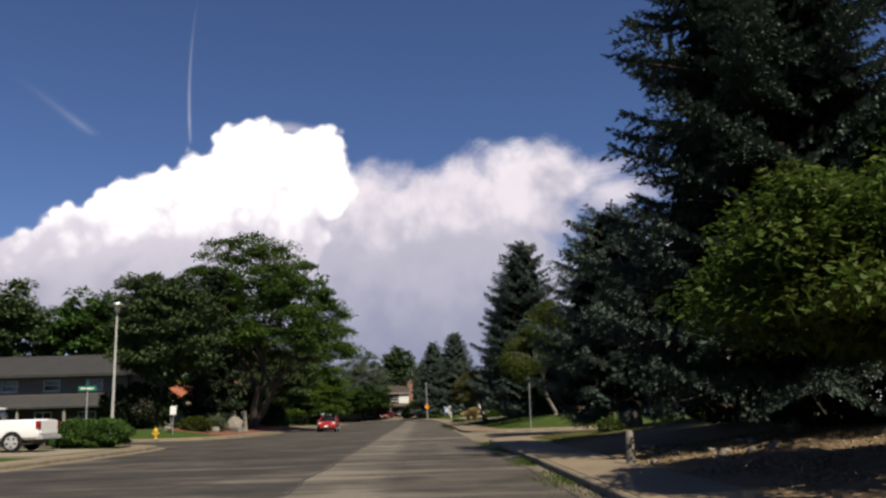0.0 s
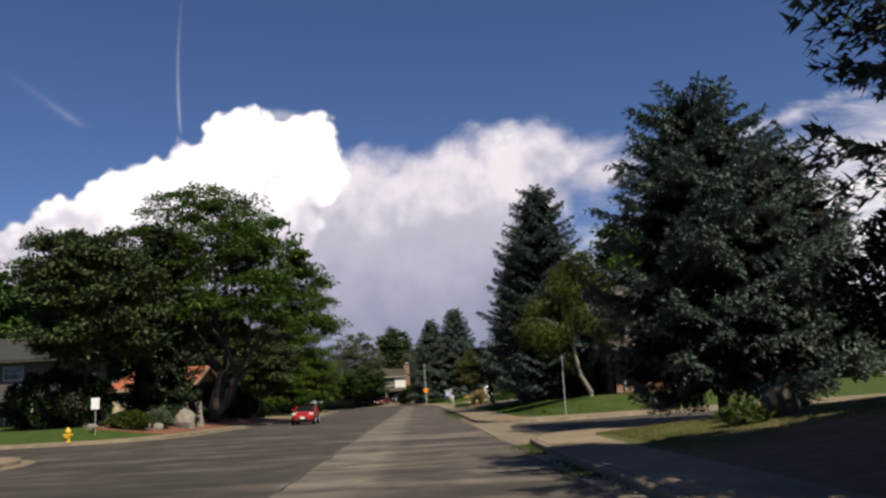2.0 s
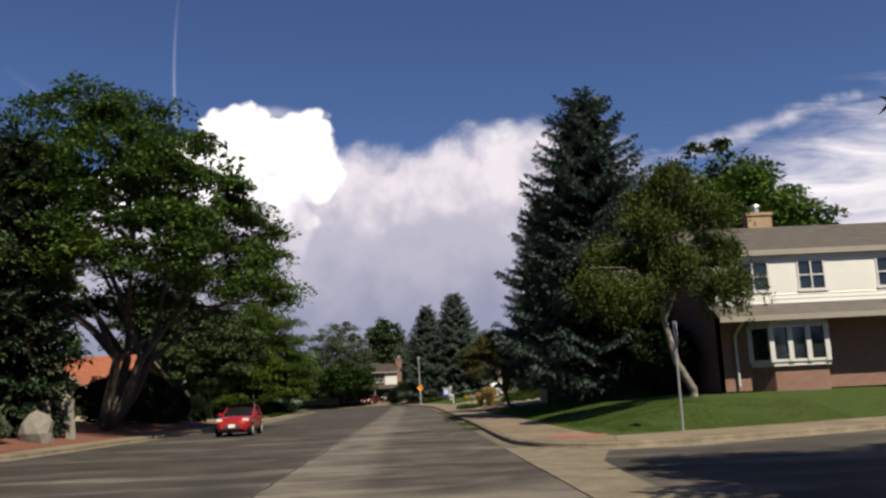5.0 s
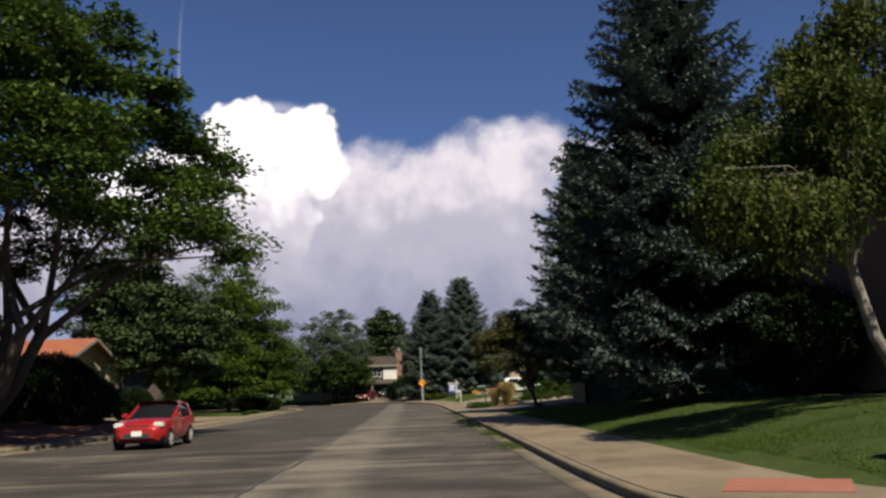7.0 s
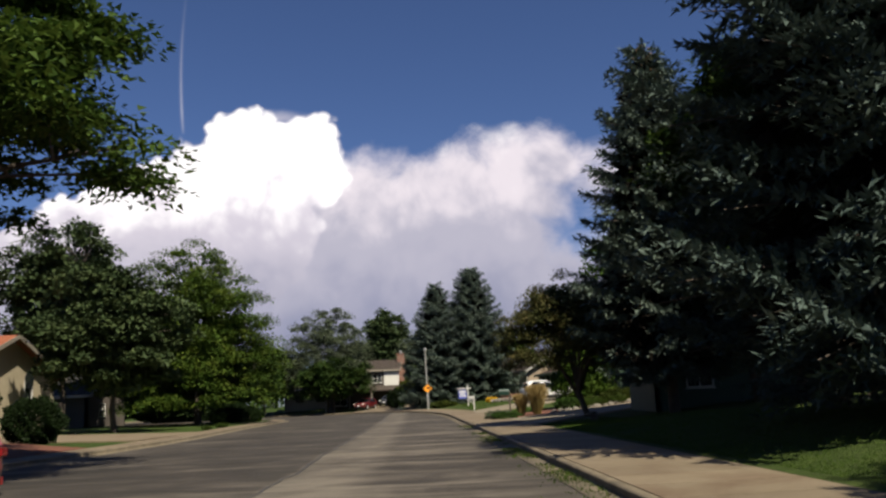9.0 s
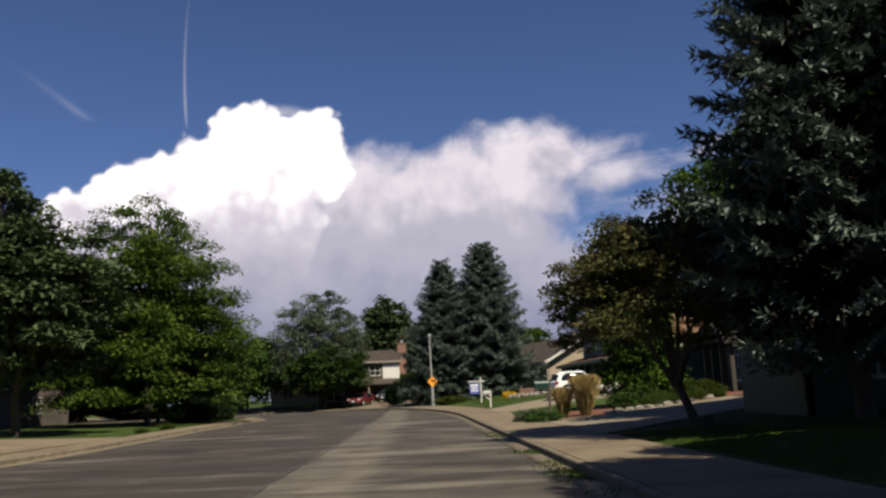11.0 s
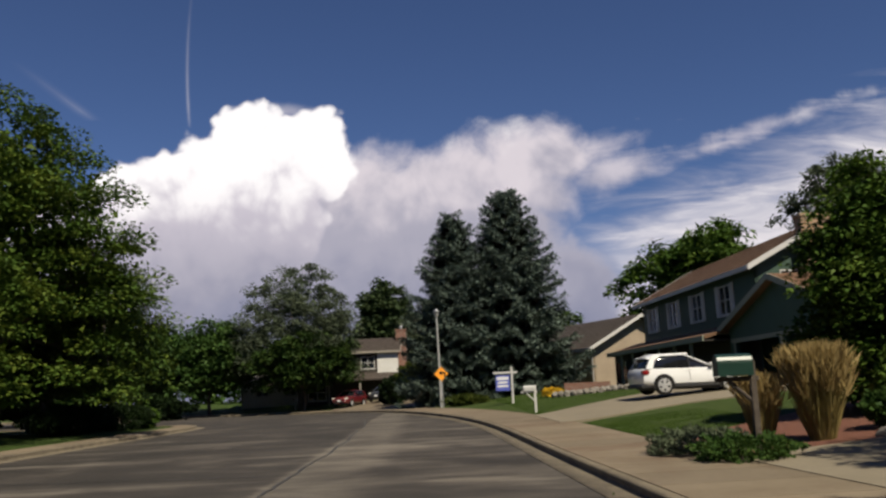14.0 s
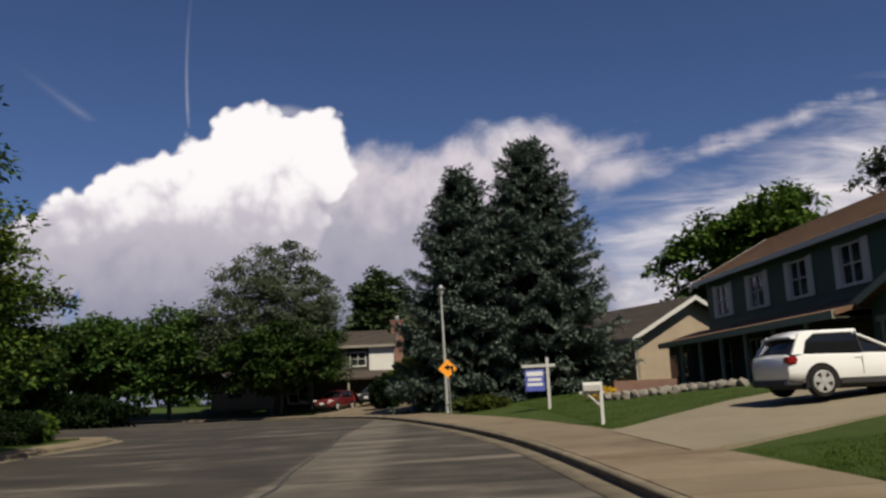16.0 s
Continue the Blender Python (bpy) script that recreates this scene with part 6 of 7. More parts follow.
def grass_clump(x, y, r, tall, label, seed, plumes=True, count=900, name="ornamental_grass", leaf=None):
    rng = np.random.default_rng(seed)
    g = thing(name, (x, y, h(x, y)), label, "plant")
    a, q = rng.uniform(0, 6.283, count), rng.random(count) ** 0.6
    at = np.stack([0.45 * r * q * np.cos(a), 0.45 * r * q * np.sin(a), -0.02 + 0 * a], 1)
    way = unit(np.stack([0.75 * r / tall * q * np.cos(a), 0.75 * r / tall * q * np.sin(a), 1.0 + 0 * a], 1) + rng.normal(0, 0.08, (count, 3)))
    ln = tall * rng.uniform(0.45, 0.85, count)
    from_mesh("blade_tuft", crown_from(blades(at, way, ln, np.full(count, 0.018), rng)), leaf or LEAF_BIRCH, g)["kind"] = "stuff"
    if plumes:
        m = count // 2
        tip = at[:m] + way[:m] * (tall * rng.uniform(0.5, 0.9, (m, 1)))
        k = np.repeat(tip, 4, 0) + rng.normal(0, 0.03, (m * 4, 3))
        from_mesh("plume_tuft", crown_from(blades(k, unit(np.repeat(way[:m], 4, 0) + rng.normal(0, 0.25, (m * 4, 3))), np.full(m * 4, tall * 0.22), np.full(m * 4, 0.028), rng)), STRAW, g, "pale straw seed plumes")["kind"] = "stuff"
    return g


def slab_on_ground(name, outline, material, label, category, lift=0.03, step=0.8):
    """A sheet draped on the ground, cut into squares inside an outline."""
    poly = np.array(outline, float)
    bm = bmesh.new()
    bm.faces.new([bm.verts.new((x, y, 0)) for x, y in outline])
    for ax, lo, hi in ((0, poly[:, 0].min(), poly[:, 0].max()), (1, poly[:, 1].min(), poly[:, 1].max())):
        c = lo + step
        while c < hi:
            co = (c, 0, 0) if ax == 0 else (0, c, 0)
            no = (1, 0, 0) if ax == 0 else (0, 1, 0)
            bmesh.ops.bisect_plane(bm, geom=bm.verts[:] + bm.edges[:] + bm.faces[:], plane_co=co, plane_no=no)
            c += step
    z = heights([v.co.x for v in bm.verts], [v.co.y for v in bm.verts])
    for v, q in zip(bm.verts, z):
        v.co.z = max(q, 0.125 + float(bank(v.co.x, v.co.y))) + lift
    bmesh.ops.recalc_face_normals(bm, faces=bm.faces[:])
    if sum(f.normal.z for f in bm.faces) < 0:
        bmesh.ops.reverse_faces(bm, faces=bm.faces[:])
    ext = bmesh.ops.extrude_face_region(bm, geom=bm.faces[:])
    for v in (e for e in ext["geom"] if isinstance(e, bmesh.types.BMVert)):
        v.co.z -= 0.25
    bmesh.ops.recalc_face_normals(bm, faces=bm.faces[:])
    return tagged(part(name, bm, material), label, category, kind="structure")


# ---- the large structure ----
build_ground()
build_road()
build_kerbs()
slab_on_ground("driveway", [(1.2, 128.6), (6.0, 131.2), (11.3, 131.6), (11.3, 142.8), (5.5, 139.4), (0.9, 134.6)], DRIVE, "pale concrete driveway up to the garage", "driveway", 0.06)
slab_on_ground("driveway", [(2.6, 103.5), (8.2, 107.5), (16.5, 114.5), (16.5, 121.0), (13.0, 118.4), (10.0, 116.6), (5.6, 115.2), (2.2, 115.0)], DRIVE, "concrete driveway in tree shade", "driveway", 0.06)
slab_on_ground("driveway", [(-15.9, 105.5), (-15.9, 116.5), (-29.0, 117.5), (-29.0, 108.0)], CONCRETE, "sunlit concrete driveway", "driveway", 0.06)
slab_on_ground("driveway", [(-15.6, 34.0), (-15.7, 41.0), (-30.0, 42.0), (-30.0, 35.5)], DRIVE, "pale concrete driveway beside the hedge", "driveway", 0.06)
slab_on_ground("driveway", [(-8.0, 169.5), (-4.4, 161.0), (-2.6, 165.0), (-2.6, 187.0), (-12.5, 190.0), (-13.5, 179.0)], CONCRETE, "sunlit concrete driveway at the bend", "driveway", 0.06)
slab_on_ground("planting_bed", [(-17.0, 66.5), (-16.5, 76.0), (-15.95, 88.0), (-15.6, 99.0), (-21.0, 100.0), (-23.5, 80.0), (-21.0, 66.0)], MULCH, "planting bed of red bark mulch behind the kerb", "planting bed", 0.05)
slab_on_ground("planting_bed", [(2.4, 115.1), (2.3, 119.4), (6.5, 122.5), (12.0, 125.5), (13.4, 118.9), (13.0, 118.5), (10.0, 116.7), (5.6, 115.3)], MULCH, "planting bed with grasses beside the driveway", "planting bed", 0.05)

# ---- houses ----
green_house()
tan_house()
white_house()
dark_garage_house()
porch_house()
tile_house()
long_house()
bend_house()
side_house(-37.0, 144.0, 9.0, 9.0, 2.9, SIDING_GREY, ROOF_DARK, "low grey house behind the maple on the lawn")
side_house(-21.5, 199.5, 8.0, 8.0, 2.9, SIDING_WHITE, ROOF_GREY, "low white house behind trees at the bend")

# ---- right side, near to far ----
spruce(9.5, 22.6, 18.2, 6.1, "tall dark blue spruce with long drooping boughs beside the pavement", 11, density=1.25, twig=0.21, step=2.0, bulge=0.5, bare=2.3, skirt=0.85, flare=3.0, needles=NEEDLE_BLUE)
spruce(9.4, 44.8, 12.0, 5.6, "broad blue spruce with silvery bough tips on the corner lawn", 12, density=1.35, twig=0.22, bulge=0.45, bare=1.6, step=1.8, skirt=0.6, flare=2.4)
spruce(13.2, 47.0, 10.6, 4.5, "blue spruce with dense boughs behind the corner lawn", 13, twig=0.32, bare=2.4, bulge=0.45, step=1.7)
spruce(8.1, 81.3, 16.9, 5.5, "tall blue spruce with brown cones at its tip beside the birch", 14, density=1.25, cones=True, twig=0.28, bare=1.5, bulge=0.46, step=2.0, needles=NEEDLE_MID)
spruce(7.7, 98.2, 15.3, 4.5, "slender blue spruce with golden cones at its tip", 15, density=1.25, cones=True, needles=NEEDLE_PALE, twig=0.32, bulge=0.62, bare=2.1, step=1.7, skirt=0.6, flare=3.0)
spruce(-1.6, 163.8, 14.6, 5.2, "grey-green blue spruce on the lawn at the bend", 16, density=1.75, twig=0.34, bulge=0.64, step=1.75, needles=NEEDLE_PALE)
spruce(2.7, 164.3, 15.9, 5.75, "full grey-green blue spruce on the lawn at the bend", 17, density=1.75, twig=0.34, bulge=0.58, step=1.75, needles=NEEDLE_PALE)
limb_tree(7.3, 13.0, 4.7, 3.5, "leafy yellow-green tree with drooping twigs in the near yard", 21, LEAF_GOLD, 200, 250, 0.105, 0.14, low=0.22, fork=0.3, blob=0.75)
# this near-black bush is added to stand for the shade under the spruce
shrub(11.0, 22.5, 3.4, 2.2, 2.2, "near-black bush added as the shade under the spruce", 156, HEDGE_SHADE, 18000, 0.072)
# added out of view, to throw shade over the near yard
limb_tree(14.5, 20.6, 9.0, 4.0, "unseen leafy tree added to shade the bare near yard", 29, LEAF_DEEP, 230, 170, 0.2, 0.2, low=0.15, blob=1.1)
limb_tree(9.1, 69.0, 10.8, 3.3, "weeping birch with thin yellow-green foliage and a pale trunk", 22, LEAF_BIRCH, 125, 310, 0.1, 0.15, low=0.2, droop=1.6, bark=BIRCH_BARK, lean=(-0.9, 0), blob=0.8, squash=0.8, airy=-0.2, lobes=[(-3.5, -0.4, 4.5, 0.9), (-2.6, 0.6, 5.8, 0.95), (-1.4, -0.5, 6.8, 0.9), (-0.9, 0.5, 8.1, 0.8), (-0.1, 0, 8.9, 0.6), (0.8, -0.4, 7.5, 0.9), (1.7, 0.6, 5.9, 0.9), (-0.4, -1.1, 5.2, 0.95), (-2.2, -1.2, 4.1, 0.8), (1.3, -0.5, 4.4, 0.8), (-1.0, 1.3, 5.6, 0.9)])
limb_tree(5.1, 101.5, 6.6, 3.3, "crab apple with rusty brown-green leaves and a forked trunk", 23, LEAF_RUST, 215, 230, 0.09, 0.15, low=0.38, fork=0.19, blob=0.62, lean=(-0.45, 1.0), dome=0.2)
limb_tree(7.9, 120.2, 6.2, 1.75, "low dense green tree beside the drive", 24, LEAF, 170, 200, 0.12, 0.1, low=0.06, blob=0.7, dome=0.1)
limb_tree(20.5, 174.5, 14.5, 6.0, "broad green tree behind the houses", 25, LEAF, 190, 130, 0.34, 0.3, low=0.1, blob=1.3)
limb_tree(31.0, 168.0, 18.0, 4.5, "thin grey-green tree behind the roofs", 26, LEAF_GREY, 110, 110, 0.26, 0.25, low=0.45, blob=1.0, airy=-0.3)
limb_tree(17.5, 84.5, 13.0, 4.5, "green tree behind the white house", 27, LEAF, 200, 150, 0.24, 0.25, low=0.2, blob=1.1)
limb_tree(9.5, 200.0, 9.0, 5.0, "yellow-green tree far behind the bend", 28, LEAF, 140, 110, 0.35, 0.2, low=0.1, blob=1.2)
spruce(14.2, 31.5, 14.5, 4.6, "tall dark spruce in the shade behind the near yard", 30, density=1.2, twig=0.34, step=1.7, bare=3.2, needles=NEEDLE_BLUE)
# ---- left side, near to far ----
limb_tree(-18.5, 82.6, 19.4, 8.8, "large spreading green locust tree with several stems", 31, LEAF_LOCUST, 360, 250, 0.19, 0.3, fork=0.2, stems=4, low=0.36, blob=1.3, squash=0.34, airy=-0.35, lean=(1.4, 0), dome=2.2)
spruce(-20.3, 75.5, 14.5, 3.2, "narrow dark green spruce in the corner garden", 32, needles=NEEDLE_DARK, density=1.1, twig=0.42)
limb_tree(-22.8, 68.8, 13.4, 3.8, "dark pine with layered foliage in the corner garden", 33, PINE, 170, 260, 0.2, 0.2, low=0.12, blob=1.0)
limb_tree(-22.3, 137.5, 16.2, 6.9, "bright green maple on the lawn beside the road", 34, LEAF_MAPLE, 320, 270, 0.165, 0.24, low=0.1, blob=1.35, squash=0.36, airy=0.0, dome=0.3)
limb_tree(-31.0, 131.0, 16.5, 5.2, "tall dark pine behind the lawn", 35, PINE, 200, 170, 0.27, 0.25, low=0.1, blob=1.2)
limb_tree(-23.0, 121.0, 11.5, 4.3, "dark green pine beside the driveway", 40, PINE, 190, 200, 0.25, 0.2, low=0.06, blob=1.0)
limb_tree(-17.5, 187.0, 15.4, 6.6, "rounded grey-green tree with thin foliage at the bend", 36, LEAF_GREY, 340, 190, 0.17, 0.24, low=0.26, blob=1.1, airy=-0.3, dome=0.3)
limb_tree(-27.0, 188.0, 10.0, 6.0, "dark green tree at the bend", 37, LEAF_DARK, 170, 120, 0.3, 0.2, low=0.05, blob=1.3)
limb_tree(-16.4, 183.0, 8.0, 5.0, "dark green tree before the bend house", 46, LEAF_DEEP, 170, 140, 0.24, 0.15, low=0.1)
limb_tree(-12.6, 238.0, 19.0, 4.6, "tall dark pine far behind the houses", 38, PINE, 150, 110, 0.5, 0.3, low=0.12, blob=1.4)
limb_tree(-5.0, 232.0, 14.0, 4.0, "pale green tree far behind the houses", 47, LEAF_GREY, 140, 120, 0.4, 0.3, low=0.1, blob=1.3)
limb_tree(-46.0, 170.0, 11.0, 7.0, "dark green trees along the side road", 48, LEAF_DARK, 170, 110, 0.38, 0.25, low=0.05, blob=1.5)
limb_tree(-38.0, 176.0, 9.0, 5.5, "dark green tree behind the bend lawn", 159, LEAF_DEEP, 150, 120, 0.34, 0.22, low=0.03, blob=1.4)
limb_tree(-34.0, 190.0, 9.5, 6.0, "green tree behind the bend", 49, LEAF_DARK, 160, 110, 0.38, 0.25, low=0.08, blob=1.4)
for i, (x, y, t, r) in enumerate([(-62, 96, 22, 7), (-52, 99, 18, 6.5), (-42, 101, 17, 6.5), (-72, 90, 22, 7), (-34, 100, 15, 5.5)]):
    limb_tree(x, y, t, r, "dark green tree behind the long house", 60 + i, PINE if i % 2 else LEAF_DARK, 120, 110, 0.42, 0.3, low=0.1, blob=1.5, group="trees behind the long house")

limb_tree(-24.6, 146.5, 9.2, 6.2, "rounded dark green tree at the corner of the lawn", 150, LEAF_DEEP, 200, 190, 0.2, 0.15, low=0.04, blob=1.0)
# added behind the spruce, where it is hidden, to shade lawn and pavement
limb_tree(9.4, 87.8, 11.5, 3.3, "hidden leafy tree added between the spruces to shade the pavement", 164, LEAF_DEEP, 230, 180, 0.18, 0.18, low=0.3, blob=1.0)
limb_tree(11.6, 95.4, 12.0, 3.6, "tall dark leafy tree behind the slender spruce", 158, LEAF_DEEP, 210, 190, 0.18, 0.2, low=0.2, blob=1.0)
limb_tree(11.6, 105.6, 9.8, 4.2, "leafy dark tree with a high crown over the driveway", 157, LEAF_DARK, 260, 190, 0.17, 0.2, low=0.46, blob=1.0)
limb_tree(11.6, 99.8, 11.5, 3.0, "dark green tree leaning over the driveway", 155, LEAF_DEEP, 230, 190, 0.17, 0.14, low=0.36, blob=1.0)
# added and sized for the shade that it throws on the driveway
limb_tree(19.9, 106.2, 13.2, 4.8, "leafy tree added to shade the driveway", 151, LEAF_DARK, 220, 160, 0.24, 0.2, low=0.1, blob=1.1)
limb_tree(23.0, 114.2, 17.0, 6.0, "tall dark green tree behind the driveway", 152, LEAF_DARK, 180, 140, 0.34, 0.3, low=0.1, blob=1.4)
limb_tree(21.5, 99.5, 19.0, 6.5, "tall dark pine behind the low house", 153, PINE, 180, 140, 0.34, 0.3, low=0.1, blob=1.4)



def woods(spots, seed, leaves, label):
    """A far belt of trees: ragged heaps of leaf clumps, too many to count."""
    rng = np.random.default_rng(seed)
    rows = []
    for x, y, t, r in spots:
        n = 32
        v = unit(rng.normal(size=(n, 3))) * rng.uniform(0.4, 1.0, (n, 1))
        c = np.array([x, y, t * 0.52]) + v * np.array([r, r, t * 0.46])
        per = 30
        o = unit(rng.normal(size=(n * per, 3))) * np.array([1.9, 1.9, 1.0]) * rng.random((n * per, 1)) ** 0.5
        rows.append(np.repeat(c, per, 0) + o)
    at = np.concatenate(rows)
    at = at[at[:, 2] > 0.2]
    n = len(at)
    up = np.array([0, 0, 1.0]) + rng.normal(0, 0.4, (n, 3))
    tagged(from_mesh("far_woods", crown_from(blades(at, unit(rng.normal(size=(n, 3))), rng.uniform(0.5, 1.1, n), rng.uniform(0.4, 0.8, n), rng, up)), leaves), label, "woods", kind="stuff")


rw = random.Random(9)
woods([(-80 + rw.uniform(-8, 8), -20 + 9 * k, rw.uniform(8, 14), rw.uniform(4, 6)) for k in range(26)] + [(-75 + 9 * k, 222 + rw.uniform(-6, 10) + 0.25 * abs(k - 10), rw.uniform(7, 12), rw.uniform(4, 6)) for k in range(17)] + [(-96 + 9 * k, 240 + rw.uniform(-5, 8), rw.uniform(7, 11), 6.0) for k in range(12)],
      7, LEAF_DARK, "dark green belt of far trees behind the houses")
woods([(52 + rw.uniform(-6, 8), -30 + 9 * k, rw.uniform(8, 14), rw.uniform(4, 6)) for k in range(27)] + [(-80 + 10 * k, -50 + rw.uniform(-5, 5), rw.uniform(9, 13), 5.5) for k in range(16)],
      8, LEAF_DARK, "green belt of far trees round the gardens")

# ---- shrubs and hedges ----
shrub(-18.4, 44.0, 2.4, 1.4, 1.4, "clipped rounded green juniper hedge at the street corner", 41, JUNIPER, 14000, 0.075)
shrub(-22.6, 101.4, 1.7, 1.7, 3.5, "tall dark clipped yew bush beside the driveway", 42, HEDGE_SHADE, 24000, 0.072)
shrub(-19.7, 103.0, 1.25, 1.25, 2.0, "dark rounded clipped bush beside the driveway", 43, HEDGE_SHADE, 13500, 0.0648)
# hedges enlarged and near-black, to take in the shade under the locust as well
shrub(-21.6, 95.6, 2.4, 2.8, 3.3, "tall dark clipped bush under the locust tree", 44, HEDGE_SHADE, 22500, 0.072)
shrub(-20.6, 89.6, 2.3, 2.6, 2.8, "dark bush under the locust tree", 45, HEDGE_SHADE, 18000, 0.072)
shrub(-18.6, 92.5, 1.3, 3.6, 2.2, "low dark hedge beside the kerb", 154, HEDGE_SHADE, 13500, 0.0648)
shrub(-21.0, 142.5, 1.1, 4.5, 1.3, "low dark clipped hedge on the lawn", 50, HEDGE_SHADE, 13500, 0.0648)
shrub(-19.8, 149.2, 0.7, 0.7, 1.2, "small rounded green bush at the corner", 51, LEAF, 3000, 0.07)
shrub(-20.4, 147.0, 1.6, 2.0, 1.3, "dark low bush at the corner", 52, HEDGE_SHADE, 9000, 0.0648)
shrub(-34.0, 177.0, 8.5, 1.8, 2.6, "long dark hedge beyond the side road", 161, HEDGE_SHADE, 9000, 0.2)
shrub(-53.0, 181.0, 9.5, 1.8, 3.0, "long dark hedge along the side road", 162, HEDGE_SHADE, 9000, 0.22)
shrub(-7.2, 176.0, 1.3, 1.3, 2.4, "dark upright bush beside the far driveway", 53, HEDGE_SHADE, 5000, 0.12)
shrub(-5.6, 182.0, 1.9, 1.9, 3.4, "yellow-green bush before the bend house", 54, LEAF_BIRCH, 6000, 0.13)
shrub(-19.6, 67.6, 1.3, 1.0, 1.1, "loose green shrub in the corner garden", 55, LEAF_BIRCH, 4000, 0.08)
shrub(-18.9, 70.8, 0.9, 0.9, 1.2, "grey-green bush in the mulch bed", 56, LEAF_GREY, 3500, 0.06)
shrub(-1.2, 156.5, 1.4, 1.2, 0.6, "tufted yellow-green plants round the lamp post", 57, LEAF_BIRCH, 2500, 0.12)
shrub(2.0, 115.9, 0.8, 0.8, 0.45, "low grey-green plants beside the mailbox", 58, LEAF_GREY, 4500, 0.04, rough=0.28)
shrub(2.25, 114.3, 0.7, 0.7, 0.4, "low green plants beside the pavement", 59, LEAF_DARK, 4000, 0.04, rough=0.28)
shrub(3.6, 149.6, 0.6, 0.45, 0.5, "yellow flowering plants by the stone ledge", 71, FLOWER, 900, 0.06)
shrub(9.9, 118.4, 1.2, 0.9, 0.9, "green shrub in the drive bed", 72, LEAF_BIRCH, 3500, 0.07)
shrub(6.2, 116.6, 0.8, 0.6, 0.75, "dark green shrub in the drive bed", 73, LEAF_DARK, 3500, 0.06)
grass_clump(4.3, 116.0, 0.44, 1.7, "tall ornamental grass with straw plumes by the mailbox", 74, count=2300, leaf=LEAF_STRAW)
grass_clump(3.4, 116.5, 0.32, 1.3, "ornamental grass with straw plumes by the mailbox", 75, count=1300, leaf=LEAF_STRAW)
grass_clump(-17.4, 126.6, 0.7, 0.6, "tuft of yellow-green grass on the lawn edge", 76, False, 500, leaf=LEAF_GOLD)
grass_clump(-17.2, 122.0, 0.6, 0.5, "small tuft of grass on the lawn edge", 77, False, 400, leaf=LEAF_GOLD)
for x, y, r, t, k in ((7.2, 116.2, 0.75, 0.95, 78), (8.3, 116.7, 0.6, 0.8, 79), (9.5, 117.2, 0.7, 0.9, 80), (10.7, 117.7, 0.5, 0.65, 81), (7.9, 117.4, 0.7, 1.0, 82)):
    grass_clump(x, y, r, t, "yellow-green grass clump in the drive bed", k, False, 500, leaf=LEAF_GOLD)

# two near-black bushes added where deep shade lies; their colour is that shade
shrub(10.9, 29.6, 3.6, 2.9, 4.6, "near-black bush added as the shade at the tall spruce's foot", 157, HEDGE_SHADE, 24000, 0.085)
shrub(-24.8, 69.6, 3.2, 2.5, 3.5, "near-black bush added as the shade under the pine", 158, HEDGE_SHADE, 9000, 0.12)

shrub(9.9, 76.0, 1.3, 3.0, 3.2, "dark bush against the brick side wall", 160, HEDGE_SHADE, 13500, 0.072)

# ---- vehicles ----
wagon((7.6, 136.0, h(7.6, 136.0) + 0.06), 9, "white sport utility car with tinted windows parked on the driveway", PAINT_WHITE, 4.70, 1.93, 1.70, 2.825, 0.385, 1.04, 1.1, 0.36, 0.86, 0.3, 1.15)
wagon((-10.7, 79.6, 0.0), 272, "bright red hatchback with clear head lamps on the road", PAINT_RED, 4.0, 1.70, 1.54, 2.5, 0.30, 0.97, 1.0, 0.24, 0.80, 0.2, 1.1, cladding=False)
wagon((-12.0, 183.0, h(-12.0, 183.0) + 0.06), 250, "dark red car parked on the far driveway", PAINT_MAROON, 4.5, 1.8, 1.6, 2.6, 0.33, 1.0, 1.05, 0.3, 0.8, cladding=False)
wagon((-8.8, 184.5, h(-8.8, 184.5) + 0.06), 255, "dark blue car parked on the far driveway", PAINT_DARK, 4.5, 1.8, 1.55, 2.6, 0.33, 1.0, 1.05, 0.3, 0.8, cladding=False)
pickup((-20.4, 38.2, h(-20.4, 38.2) + 0.06), 180)

# ---- street furniture ----
street_lamp(-17.75, 45.8, 7.6, "tall grey street lamp with a flat cap behind the hedge")
street_lamp(-2.9, 158.2, 6.55, "grey street lamp with a small cap before the spruces", -0.1, 0.5)
d4 = [(0, 1.75), (0.45, 2.2), (0, 2.65), (-0.45, 2.2)]
caution = post_sign("warning_sign", -2.72, 154.5, -2, 2.6, "amber diamond warning sign with a black arrow on a steel post", d4, AMBER, -0.1)
part("arrow", prism(bmesh.new(), [(0.18, 1.98), (0.08, 1.98), (0.08, 2.2), (-0.05, 2.2), (-0.05, 2.1), (-0.26, 2.26), (-0.05, 2.42), (-0.05, 2.32), (0.18, 2.32)], "y", -0.048, -0.044), BLACK, caution)
octagon = [(0.38 * math.cos(math.radians(22.5 + 45 * k)), 2.84 + 0.38 * math.sin(math.radians(22.5 + 45 * k))) for k in range(8)]
post_sign("stop_sign", 6.25, 61.0, 80, 3.2, "octagonal road sign with a bare grey back on a leaning post", octagon, METAL, -0.12, 0.035)
post_sign("parking_sign", -20.3, 64.2, 4, 2.05, "small white parking sign on a thin steel post", [(-0.23, 1.45), (0.23, 1.45), (0.23, 2.1), (-0.23, 2.1)], SIGN_WHITE, 0, 0.03)
green = post_sign("street_name_sign", -18.9, 45.2, 12, 3.2, "green street name sign on a steel post behind the hedge", [(-0.45, 2.95), (0.45, 2.95), (0.45, 3.2), (-0.45, 3.2)], SIGN_GREEN, 0, 0.04)
